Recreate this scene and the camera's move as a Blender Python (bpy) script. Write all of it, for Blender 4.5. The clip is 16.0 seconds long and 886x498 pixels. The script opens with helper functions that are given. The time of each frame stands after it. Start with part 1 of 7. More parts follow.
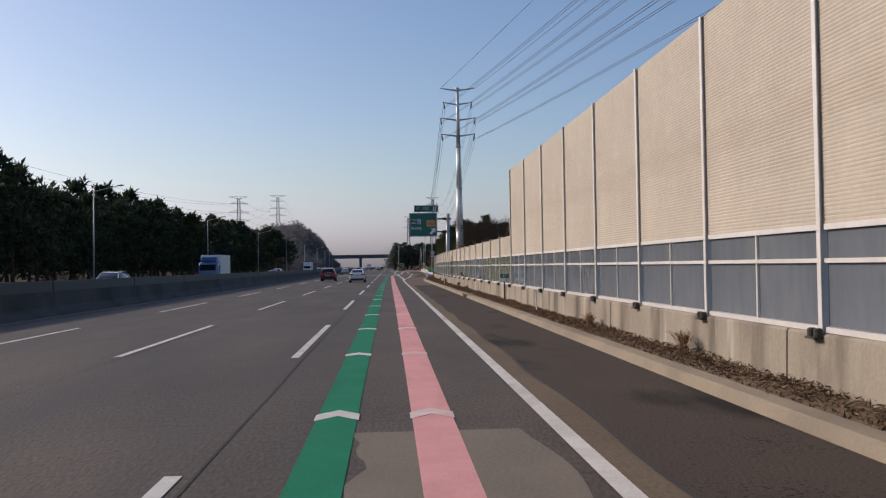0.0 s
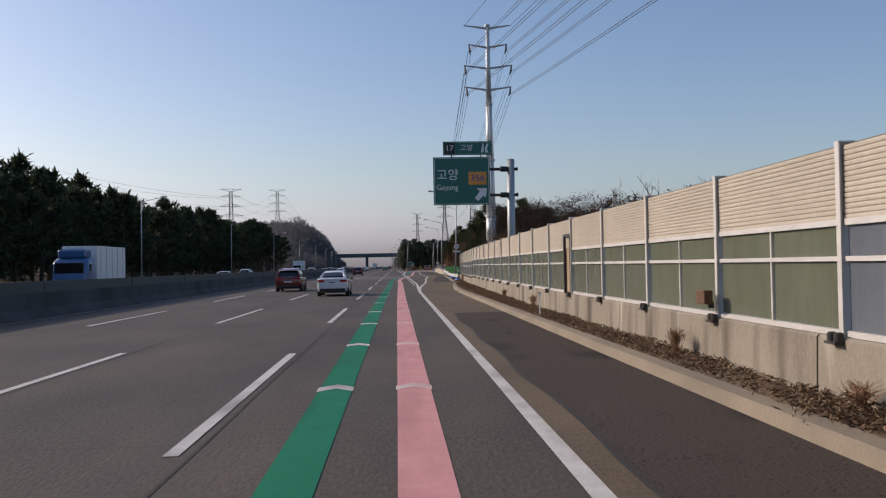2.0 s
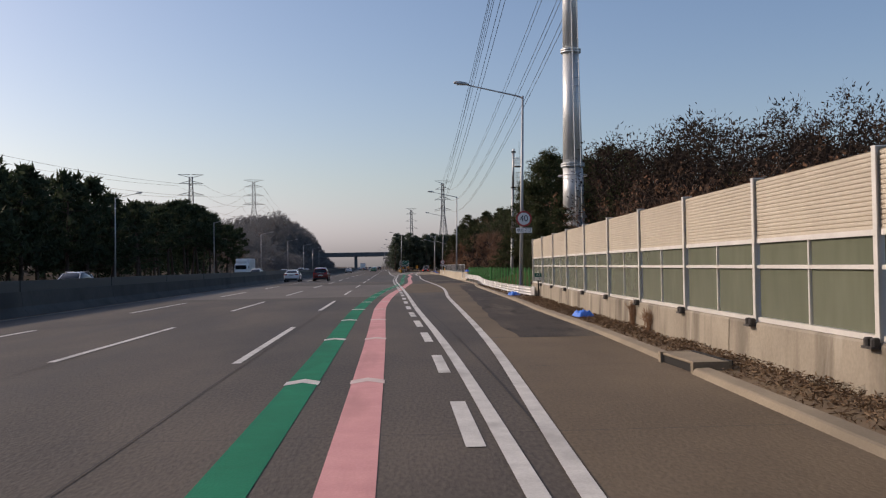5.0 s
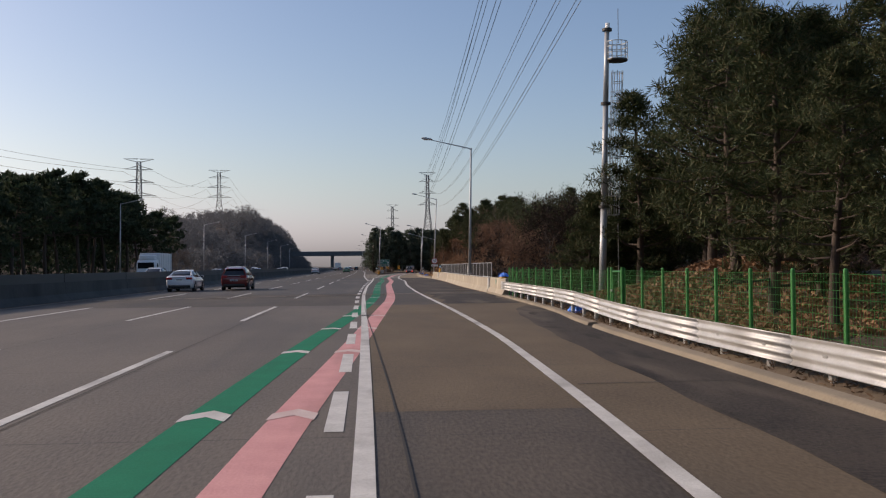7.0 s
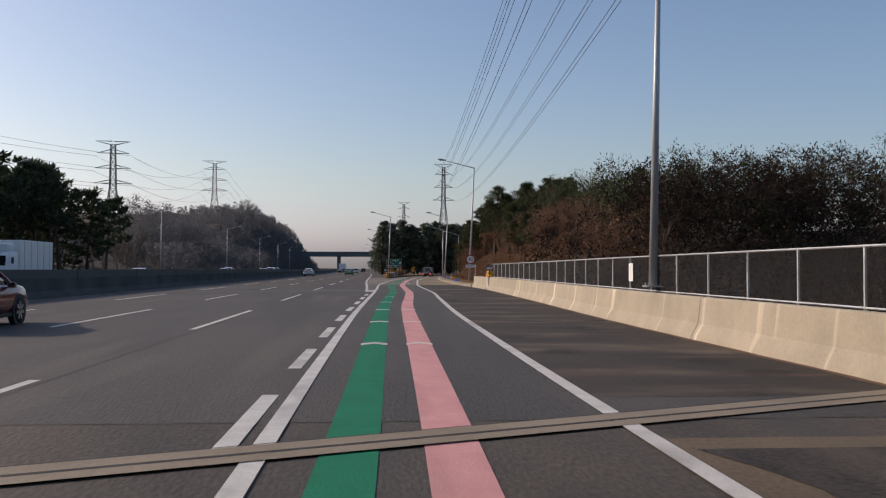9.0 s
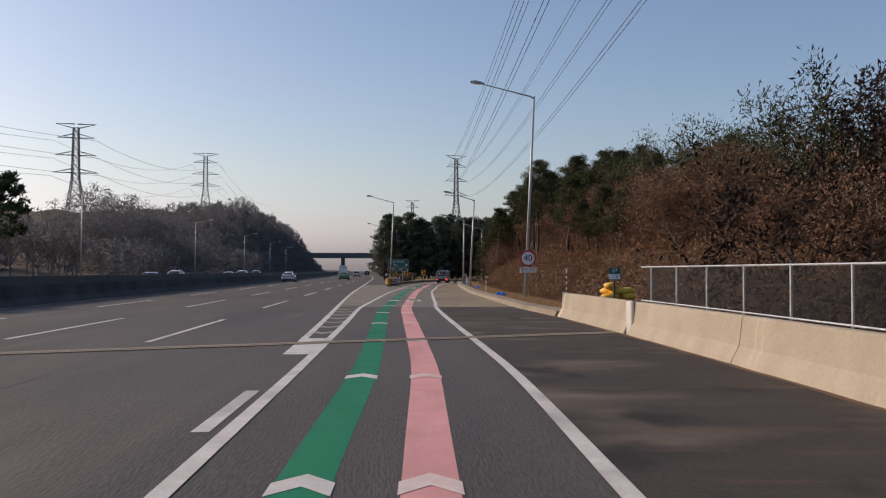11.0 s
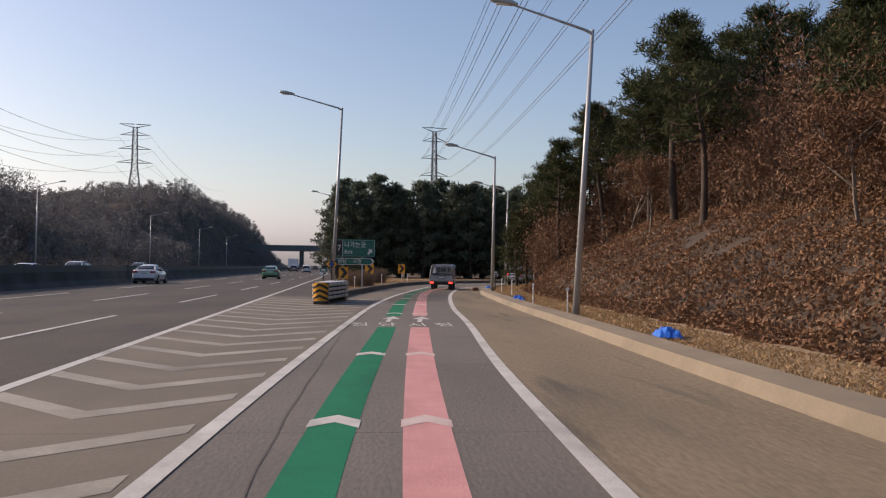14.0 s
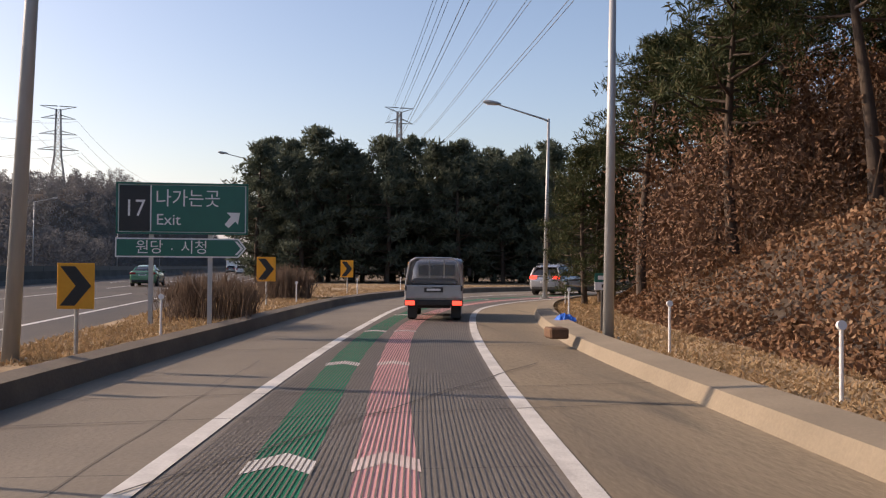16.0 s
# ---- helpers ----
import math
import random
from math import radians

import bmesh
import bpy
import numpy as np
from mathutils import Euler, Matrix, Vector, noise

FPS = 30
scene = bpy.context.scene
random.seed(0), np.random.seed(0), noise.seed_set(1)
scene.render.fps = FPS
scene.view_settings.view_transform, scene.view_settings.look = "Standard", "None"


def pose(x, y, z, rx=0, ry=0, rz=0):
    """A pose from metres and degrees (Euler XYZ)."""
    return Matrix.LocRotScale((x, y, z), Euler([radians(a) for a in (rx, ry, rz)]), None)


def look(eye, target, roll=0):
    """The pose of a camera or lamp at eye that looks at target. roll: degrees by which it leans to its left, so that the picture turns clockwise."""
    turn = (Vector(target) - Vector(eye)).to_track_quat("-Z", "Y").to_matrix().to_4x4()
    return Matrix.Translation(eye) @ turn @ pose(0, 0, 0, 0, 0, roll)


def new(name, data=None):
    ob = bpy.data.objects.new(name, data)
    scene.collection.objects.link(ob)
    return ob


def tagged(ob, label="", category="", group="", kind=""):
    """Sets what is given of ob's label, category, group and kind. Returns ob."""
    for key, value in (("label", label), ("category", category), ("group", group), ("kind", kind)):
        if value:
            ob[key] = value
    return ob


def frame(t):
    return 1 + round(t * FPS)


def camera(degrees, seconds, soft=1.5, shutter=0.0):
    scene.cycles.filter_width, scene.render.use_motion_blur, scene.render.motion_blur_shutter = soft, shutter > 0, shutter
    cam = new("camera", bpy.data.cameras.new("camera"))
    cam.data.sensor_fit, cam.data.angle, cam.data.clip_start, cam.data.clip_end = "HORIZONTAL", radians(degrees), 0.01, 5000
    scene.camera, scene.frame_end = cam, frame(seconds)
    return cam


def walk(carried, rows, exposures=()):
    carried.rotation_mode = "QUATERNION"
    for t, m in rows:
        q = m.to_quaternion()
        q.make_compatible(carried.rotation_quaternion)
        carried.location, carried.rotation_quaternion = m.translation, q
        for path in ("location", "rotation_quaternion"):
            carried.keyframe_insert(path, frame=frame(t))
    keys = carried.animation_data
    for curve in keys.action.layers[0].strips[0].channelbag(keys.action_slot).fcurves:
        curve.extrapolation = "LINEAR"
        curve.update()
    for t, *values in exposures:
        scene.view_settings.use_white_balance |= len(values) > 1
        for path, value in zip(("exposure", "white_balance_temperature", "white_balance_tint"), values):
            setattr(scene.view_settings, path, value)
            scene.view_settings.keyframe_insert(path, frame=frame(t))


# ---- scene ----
cam = camera(51.0, 16.0, 1.2)
PATH = [
    (0, (0.002, -2.323, 1.707), (0.12, -0.327, 1.743), -1.0),
    (0.5, (0.10, 10.05, 1.705), (0.219, 12.046, 1.741), -1.0),
    (1, (0.19, 22.45, 1.695), (0.312, 24.446, 1.734), -0.95),
    (1.5, (0.255, 34.8, 1.712), (0.372, 36.796, 1.749), -1.05),
    (2, (0.296, 46.887, 1.702), (0.396, 48.884, 1.737), -1.1),
    (2.5, (0.385, 59.304, 1.699), (0.478, 61.301, 1.735), -1.0),
    (3, (0.429, 71.376, 1.704), (0.531, 73.373, 1.739), -0.9),
    (5.5, (1.134, 130.609, 1.684), (1.253, 132.605, 1.72), -0.9),
    (6, (1.34, 142.68, 1.626), (1.472, 144.675, 1.663), -0.5),
    (6.5, (1.73, 154.961, 1.587), (1.881, 156.955, 1.625), -0.4),
    (7, (2.038, 167.268, 1.594), (2.195, 169.262, 1.631), -0.5),
    (7.5, (2.261, 179.001, 1.546), (2.412, 180.995, 1.586), -0.5),
    (8, (2.457, 190.42, 1.556), (2.599, 192.415, 1.592), -0.4),
    (8.5, (2.526, 201.909, 1.5), (2.661, 203.905, 1.534), -0.2),
    (9, (2.621, 213.196, 1.443), (2.756, 215.191, 1.486), 0.1),
    (11.5, (3.995, 264.273, 1.691), (4.11, 266.269, 1.739), 0.1),
    (12, (4.074, 275.664, 1.652), (4.2, 277.66, 1.701), 0.3),
    (12.5, (4.077, 286.791, 1.605), (4.222, 288.785, 1.652), 0.7),
    (13, (4.32, 297.055, 1.553), (4.486, 299.047, 1.602), 0.6),
    (13.5, (4.707, 307.112, 1.57), (4.885, 309.103, 1.616), 1.2),
    (14, (5.218, 317.422, 1.53), (5.404, 319.413, 1.57), 0.7),
    (14.5, (5.679, 327.166, 1.544), (5.883, 329.156, 1.583), 0.8),
    (15, (6.323, 336.821, 1.523), (6.543, 338.808, 1.562), 0.7),
    (15.5, (7.088, 346.345, 1.533), (7.327, 348.33, 1.57), 0.5),
    (16, (7.907, 355.289, 1.466), (8.171, 357.271, 1.506), 0.4),
]
walk(cam, [(t, look(eye, aim, roll)) for t, eye, aim, roll in PATH], [(0.0, -0.03, 7050, 19), (3.0, -0.03, 7250, 19), (5.5, -0.01, 7600, 20), (9.0, 0.0, 7550, 19), (11.5, 0.06, 7700, 21), (13.5, 0.2, 7850, 22), (15.0, 0.28, 8050, 22), (16.0, 0.52, 8300, 23)])

# ---- light: low winter sun ahead to the side, hazy blue sky ----
SUN_EL, SUN_AZ = 27.0, -68.0  # azimuth from +y, clockwise
sun_dir = Vector((math.sin(radians(SUN_AZ)) * math.cos(radians(SUN_EL)), math.cos(radians(SUN_AZ)) * math.cos(radians(SUN_EL)), math.sin(radians(SUN_EL))))
world = bpy.data.worlds.new("winter_sky")
scene.world = world
world.use_nodes = True
wn, wl = world.node_tree.nodes, world.node_tree.links
sky = wn.new("ShaderNodeTexSky")
sky.sky_type, sky.sun_disc = "NISHITA", False
sky.sun_elevation, sky.sun_rotation = radians(SUN_EL), radians(SUN_AZ)
sky.air_density, sky.dust_density, sky.ozone_density, sky.altitude = 0.95, 1.9, 2.8, 50
# winter haze keeps the low sky pale blue instead of yellow
split, join = wn.new("ShaderNodeSeparateColor"), wn.new("ShaderNodeCombineColor")
wl.new(sky.outputs[0], split.inputs[0])
haze = wn.new("ShaderNodeMath")
haze.operation = "MULTIPLY"
haze.inputs[1].default_value = 1.08
wl.new(split.outputs[1], haze.inputs[0])
blue = wn.new("ShaderNodeMath")
blue.operation = "SMOOTH_MAX"
blue.inputs[2].default_value = 0.8
wl.new(split.outputs[2], blue.inputs[0])
wl.new(haze.outputs[0], blue.inputs[1])
pale = wn.new("ShaderNodeMath")
pale.operation = "MULTIPLY"
pale.inputs[1].default_value = 0.97
wl.new(split.outputs[1], pale.inputs[0])
red = wn.new("ShaderNodeMath")
red.operation = "SMOOTH_MIN"
red.inputs[2].default_value = 0.5
wl.new(split.outputs[0], red.inputs[0])
wl.new(pale.outputs[0], red.inputs[1])
wl.new(red.outputs[0], join.inputs[0])
wl.new(split.outputs[1], join.inputs[1])
wl.new(blue.outputs[0], join.inputs[2])
deep = wn.new("ShaderNodeHueSaturation")
deep.inputs["Saturation"].default_value = 1.12
wl.new(join.outputs[0], deep.inputs["Color"])
wl.new(deep.outputs[0], wn["Background"].inputs[0])
wn["Background"].inputs[1].default_value = 0.148
sun = new("sun", bpy.data.lights.new("sun", "SUN"))
sun.data.energy, sun.data.angle, sun.data.color = 3.0, radians(0.6), (1.0, 0.90, 0.77)
sun.matrix_world = sun_dir.to_track_quat("Z", "Y").to_matrix().to_4x4()


# ---- materials ----
def mat(name, a, b, scale=1.0, rough=0.8, metal=0.0, bump=0.0, fine=12.0, stretch=(1, 1, 1), spec=0.5, coat=0.0, per_object=0.0, stain=None, detail=6.0, grain=0.45):
    """Two base colours mixed by noise at two scales, with fine relief and uneven gloss."""
    m = bpy.data.materials.new(name)
    m.use_nodes = True
    n, l = m.node_tree.nodes, m.node_tree.links
    bsdf = n["Principled BSDF"]
    tc = n.new("ShaderNodeTexCoord")
    mp = n.new("ShaderNodeMapping")
    mp.inputs["Scale"].default_value = stretch
    l.new(tc.outputs["Object"], mp.inputs["Vector"])
    big = n.new("ShaderNodeTexNoise")
    big.inputs["Scale"].default_value, big.inputs["Detail"].default_value, big.inputs["Roughness"].default_value = scale, detail, 0.62
    small = n.new("ShaderNodeTexNoise")
    small.inputs["Scale"].default_value, small.inputs["Detail"].default_value = scale * fine, 4
    l.new(mp.outputs[0], big.inputs["Vector"])
    l.new(mp.outputs[0], small.inputs["Vector"])
    mx = n.new("ShaderNodeMath")
    mx.operation = "MULTIPLY_ADD"
    mx.inputs[1].default_value, mx.inputs[2].default_value = grain, 0.0
    l.new(small.outputs["Fac"], mx.inputs[0])
    add = n.new("ShaderNodeMath")
    add.operation = "MULTIPLY_ADD"
    add.inputs[1].default_value = 0.9
    l.new(big.outputs["Fac"], add.inputs[0])
    l.new(mx.outputs[0], add.inputs[2])
    ramp = n.new("ShaderNodeValToRGB")
    ramp.color_ramp.elements[0].position, ramp.color_ramp.elements[1].position = 0.225 + grain / 2, 0.675 + grain / 2
    ramp.color_ramp.elements[0].color, ramp.color_ramp.elements[1].color = (*a, 1), (*b, 1)
    out = add.outputs[0]
    if per_object:
        oi = n.new("ShaderNodeObjectInfo")
        po = n.new("ShaderNodeMath")
        po.operation = "MULTIPLY_ADD"
        po.inputs[1].default_value = per_object
        l.new(oi.outputs["Random"], po.inputs[0])
        l.new(out, po.inputs[2])
        sub = n.new("ShaderNodeMath")
        sub.operation = "SUBTRACT"
        sub.inputs[1].default_value = per_object / 2
        l.new(po.outputs[0], sub.inputs[0])
        out = sub.outputs[0]
    l.new(out, ramp.inputs[0])
    col = ramp.outputs[0]
    layers = [] if not stain else stain if isinstance(stain, list) else [stain]
    for colour, sscale, sstretch, lo, hi in layers:
        mp2 = n.new("ShaderNodeMapping")
        mp2.inputs["Scale"].default_value = sstretch
        l.new(tc.outputs["Object"], mp2.inputs["Vector"])
        sn = n.new("ShaderNodeTexNoise")
        sn.inputs["Scale"].default_value, sn.inputs["Detail"].default_value = sscale, 5
        l.new(mp2.outputs[0], sn.inputs["Vector"])
        mr = n.new("ShaderNodeMapRange")
        mr.inputs[1].default_value, mr.inputs[2].default_value = lo, hi
        l.new(sn.outputs["Fac"], mr.inputs[0])
        mix = n.new("ShaderNodeMix")
        mix.data_type = "RGBA"
        mix.inputs[7].default_value = (*colour, 1)
        l.new(mr.outputs[0], mix.inputs[0])
        l.new(col, mix.inputs[6])
        col = mix.outputs[2]
    l.new(col, bsdf.inputs["Base Color"])
    bsdf.inputs["Metallic"].default_value = metal
    bsdf.inputs["Specular IOR Level"].default_value = spec
    bsdf.inputs["Coat Weight"].default_value = coat
    bsdf.inputs["Coat Roughness"].default_value = 0.06
    rr = n.new("ShaderNodeMapRange")
    rr.inputs[3].default_value, rr.inputs[4].default_value = max(0.02, rough - 0.08), min(1, rough + 0.08)
    l.new(big.outputs["Fac"], rr.inputs[0])
    l.new(rr.outputs[0], bsdf.inputs["Roughness"])
    if bump:
        bp = n.new("ShaderNodeBump")
        bp.inputs["Strength"].default_value, bp.inputs["Distance"].default_value = bump, 0.02
        l.new(small.outputs["Fac"], bp.inputs["Height"])
        l.new(bp.outputs[0], bsdf.inputs["Normal"])
    return m


def leaf_mat(name, colours, rough=0.75, trans=0.15):
    """Foliage: each leaf island its own tint out of a few colours."""
    m = bpy.data.materials.new(name)
    m.use_nodes = True
    n, l = m.node_tree.nodes, m.node_tree.links
    bsdf = n["Principled BSDF"]
    geo = n.new("ShaderNodeNewGeometry")
    ramp = n.new("ShaderNodeValToRGB")
    els = ramp.color_ramp.elements
    while len(els) < len(colours):
        els.new(0.5)
    for i, c in enumerate(colours):
        els[i].position, els[i].color = i / (len(colours) - 1), (*c, 1)
    l.new(geo.outputs["Random Per Island"], ramp.inputs[0])
    l.new(ramp.outputs[0], bsdf.inputs["Base Color"])
    bsdf.inputs["Roughness"].default_value = rough
    bsdf.inputs["Specular IOR Level"].default_value = 0.2
    if trans:
        tr = n.new("ShaderNodeBsdfTranslucent")
        l.new(ramp.outputs[0], tr.inputs[0])
        mixs = n.new("ShaderNodeMixShader")
        mixs.inputs[0].default_value = trans
        l.new(bsdf.outputs[0], mixs.inputs[1])
        l.new(tr.outputs[0], mixs.inputs[2])
        l.new(mixs.outputs[0], n["Material Output"].inputs[0])
    return m


def glow_mat(name, colour, strength, base):
    m = mat(name, base, base, rough=0.3)
    b = m.node_tree.nodes["Principled BSDF"]
    b.inputs["Emission Color"].default_value, b.inputs["Emission Strength"].default_value = (*colour, 1), strength
    return m


M_ROAD = mat("road_concrete", (0.041, 0.033, 0.026), (0.116, 0.094, 0.073), 0.35, 0.76, spec=0.35, grain=0.7, bump=0.45, fine=70, stretch=(1, 0.35, 1), stain=((0.05, 0.047, 0.045), 0.5, (1.1, 0.03, 1), 0.52, 0.8), per_object=0.05)
M_OLD = mat("shoulder_concrete", (0.092, 0.068, 0.044), (0.170, 0.129, 0.086), 0.4, 0.85, spec=0.3, grain=0.6, bump=0.4, fine=60, stretch=(1, 0.5, 1), stain=((0.08, 0.07, 0.058), 0.35, (1, 0.15, 1), 0.5, 0.85))
M_PALE = mat("ramp_shoulder_concrete", (0.19, 0.148, 0.098), (0.27, 0.215, 0.145), 0.3, 0.85, bump=0.4, fine=60, spec=0.3, grain=0.8, stretch=(1, 0.3, 1), stain=[((0.125, 0.105, 0.08), 0.28, (1, 0.2, 1), 0.52, 0.8), ((0.115, 0.098, 0.075), 1.6, (1, 0.10, 1), 0.60, 0.72)])
M_ASPH = mat("asphalt", (0.012, 0.0095, 0.0078), (0.060, 0.047, 0.037), 0.9, 0.9, spec=0.25, grain=1.5, bump=0.8, fine=26, stain=[((0.075, 0.059, 0.045), 0.5, (1.3, 0.3, 1), 0.56, 0.78), ((0.014, 0.011, 0.009), 0.35, (1.6, 0.5, 1), 0.56, 0.66)])
M_DECK = mat("deck_asphalt", (0.031, 0.028, 0.026), (0.075, 0.067, 0.060), 0.45, 0.8, grain=0.8, bump=0.5, fine=80, stretch=(1, 0.15, 1), stain=((0.12, 0.10, 0.08), 0.5, (1.4, 0.12, 1), 0.56, 0.85))
M_DECKSH = mat("dirty_deck_shoulder", (0.026, 0.022, 0.019), (0.062, 0.051, 0.042), 0.6, 0.85, grain=0.8, bump=0.5, fine=60, stretch=(0.5, 1, 1), spec=0.3, stain=[((0.135, 0.105, 0.078), 0.5, (0.55, 0.9, 1), 0.52, 0.68), ((0.10, 0.062, 0.04), 1.1, (0.25, 1.4, 1), 0.57, 0.7), ((0.02, 0.0165, 0.014), 0.7, (0.8, 0.5, 1), 0.58, 0.68)])
M_STREAK = mat("streaked_barrier_concrete", (0.30, 0.257, 0.193), (0.42, 0.362, 0.278), 0.7, 0.88, bump=0.3, fine=25, stain=((0.66, 0.58, 0.45), 1.5, (0.3, 1.0, 0.06), 0.60, 0.70), per_object=0.12)
M_WHITE = mat("white_road_paint", (0.46, 0.44, 0.40), (0.70, 0.68, 0.63), 2.0, 0.6, bump=0.2, fine=20, stain=((0.30, 0.28, 0.25), 1.3, (1, 0.4, 1), 0.52, 0.75))
M_FADED = mat("faded_road_paint", (0.25, 0.225, 0.185), (0.42, 0.385, 0.32), 0.9, 0.7, bump=0.2, fine=20, stain=((0.17, 0.145, 0.11), 0.5, (1, 1, 1), 0.48, 0.72))
M_CHEV = mat("rose_tinged_road_paint", (0.56, 0.42, 0.38), (0.72, 0.60, 0.55), 2.0, 0.65, bump=0.2, fine=20, stain=((0.52, 0.32, 0.29), 1.3, (1, 0.4, 1), 0.5, 0.72))
M_GREEN = mat("green_road_paint", (0.003, 0.155, 0.082), (0.006, 0.215, 0.118), 1.5, 0.8, spec=0.12, bump=0.2, fine=25, stain=((0.008, 0.095, 0.055), 0.7, (2, 0.3, 1), 0.55, 0.9))
M_PINK = mat("pink_road_paint", (0.58, 0.26, 0.25), (0.72, 0.36, 0.345), 1.5, 0.7, spec=0.3, bump=0.2, fine=25, stain=((0.44, 0.21, 0.19), 0.8, (2, 0.3, 1), 0.5, 0.8))
M_RAMP = mat("ramp_concrete", (0.110, 0.096, 0.080), (0.195, 0.170, 0.142), 0.4, 0.78, grain=0.6, bump=0.4, fine=60, stretch=(1, 0.35, 1), stain=((0.08, 0.072, 0.062), 0.5, (1.1, 0.04, 1), 0.52, 0.8))
M_GORE = mat("gore_concrete", (0.135, 0.112, 0.085), (0.20, 0.17, 0.13), 0.4, 0.85, bump=0.3, fine=50, stain=((0.10, 0.085, 0.066), 0.4, (1, 0.4, 1), 0.5, 0.8))
M_GROOVE = mat("pavement_groove", (0.09, 0.081, 0.072), (0.135, 0.122, 0.108), 1, 0.9)
M_SEAM = mat("joint_sealant", (0.02, 0.018, 0.017), (0.04, 0.036, 0.032), 3, 0.8)
# Near-black colour standing in for the unlit inside of holes
M_HOLE = mat("dark_hole_inside", (0.006, 0.0055, 0.005), (0.012, 0.011, 0.010), 3, 0.9)
# Island kerb: dirt, plus the shade on its face, both in the colour
M_KERB_SHADED = mat("dirty_shaded_kerb_concrete", (0.105, 0.082, 0.060), (0.19, 0.152, 0.112), 0.8, 0.9, bump=0.3, fine=30, stain=((0.07, 0.055, 0.042), 0.7, (1, 0.5, 1), 0.48, 0.75))
M_KERB = mat("kerb_concrete", (0.20, 0.162, 0.116), (0.29, 0.24, 0.174), 0.8, 0.9, bump=0.3, fine=30, stain=((0.15, 0.125, 0.092), 0.5, (1, 0.5, 1), 0.5, 0.8))
M_CONC = mat("barrier_concrete", (0.225, 0.195, 0.152), (0.34, 0.298, 0.235), 0.7, 0.9, bump=0.35, fine=25, stain=[((0.10, 0.084, 0.064), 0.8, (1.5, 1.5, 0.28), 0.49, 0.68), ((0.43, 0.39, 0.32), 1.1, (1.3, 1.3, 0.22), 0.62, 0.72)], per_object=0.14)
M_STEEL = mat("galvanised_steel", (0.40, 0.40, 0.39), (0.58, 0.58, 0.57), 3, 0.45, metal=0.75, fine=8)
M_POLE = mat("grey_painted_steel", (0.36, 0.37, 0.37), (0.47, 0.48, 0.48), 1.5, 0.45, metal=0.3, fine=10, stretch=(1, 1, 0.2))
M_PYLON = mat("pylon_steel", (0.50, 0.52, 0.52), (0.63, 0.65, 0.64), 0.5, 0.45, metal=0.35, fine=10, stretch=(1, 1, 0.2))
M_DARKSTEEL = mat("dark_steel", (0.035, 0.032, 0.03), (0.07, 0.065, 0.06), 4, 0.6, metal=0.4)
M_LATTICE = mat("weathered_lattice_steel", (0.17, 0.18, 0.19), (0.24, 0.25, 0.26), 1, 0.6, metal=0.2)
M_PANEL = mat("beige_louvre_panel", (0.42, 0.37, 0.30), (0.53, 0.475, 0.385), 0.5, 0.6, bump=0.1, fine=20, stain=((0.37, 0.315, 0.235), 0.6, (0.4, 0.4, 1.6), 0.5, 0.8), per_object=0.10)
M_PANE_GREEN = mat("green_tinted_pane", (0.115, 0.128, 0.088), (0.155, 0.168, 0.12), 0.4, 0.22, spec=0.5, fine=8, stretch=(1, 1, 0.3), per_object=0.15)
# Blue-grey glass; the sky it reflects is partly put into the base colour
M_PANE_BLUE = mat("blue_grey_pane", (0.11, 0.128, 0.15), (0.165, 0.185, 0.205), 0.5, 0.12, spec=0.6, fine=8, stretch=(1, 1, 0.3), stain=((0.17, 0.18, 0.185), 0.7, (1, 1, 0.5), 0.6, 0.8))
M_ALU = mat("aluminium_rail", (0.62, 0.60, 0.56), (0.74, 0.72, 0.68), 2, 0.4, metal=0.2)
M_STRAW = mat("matted_straw_turf", (0.24, 0.16, 0.09), (0.42, 0.30, 0.175), 1.2, 0.95, grain=0.8, bump=0.8, fine=30, stain=((0.15, 0.10, 0.055), 0.5, (1, 1, 1), 0.52, 0.75))
M_WEDGE = mat("patched_asphalt", (0.022, 0.018, 0.0155), (0.058, 0.047, 0.038), 0.7, 0.85, grain=0.9, bump=0.8, fine=24, spec=0.3, stain=[((0.105, 0.084, 0.064), 0.6, (1.5, 0.22, 1), 0.50, 0.66), ((0.024, 0.019, 0.016), 1.3, (1.5, 0.3, 1), 0.56, 0.66)])
M_RUST = mat("rusted_plate", (0.09, 0.042, 0.022), (0.18, 0.095, 0.05), 4, 0.8, bump=0.3)
M_WOOD = mat("weathered_door_sheet", (0.30, 0.215, 0.13), (0.40, 0.30, 0.19), 2, 0.7)
M_EARTH = mat("dry_earth", (0.10, 0.068, 0.04), (0.20, 0.14, 0.085), 0.5, 0.95, bump=0.6, fine=25, stain=((0.24, 0.165, 0.085), 0.15, (1, 1, 1), 0.5, 0.75))
M_FLOOR = mat("forest_floor", (0.040, 0.028, 0.019), (0.085, 0.058, 0.039), 0.4, 0.95, bump=0.6, fine=25, stain=((0.11, 0.075, 0.045), 0.15, (1, 1, 1), 0.5, 0.75))
M_LITTER = leaf_mat("dead_leaves", [(0.13, 0.064, 0.036), (0.215, 0.108, 0.056), (0.18, 0.094, 0.053), (0.28, 0.162, 0.092), (0.15, 0.083, 0.049), (0.33, 0.21, 0.128)], trans=0.12)
M_STRAWS = leaf_mat("matted_straw", [(0.085, 0.052, 0.031), (0.17, 0.108, 0.064), (0.065, 0.040, 0.025), (0.27, 0.185, 0.115), (0.12, 0.073, 0.042)], trans=0.1)
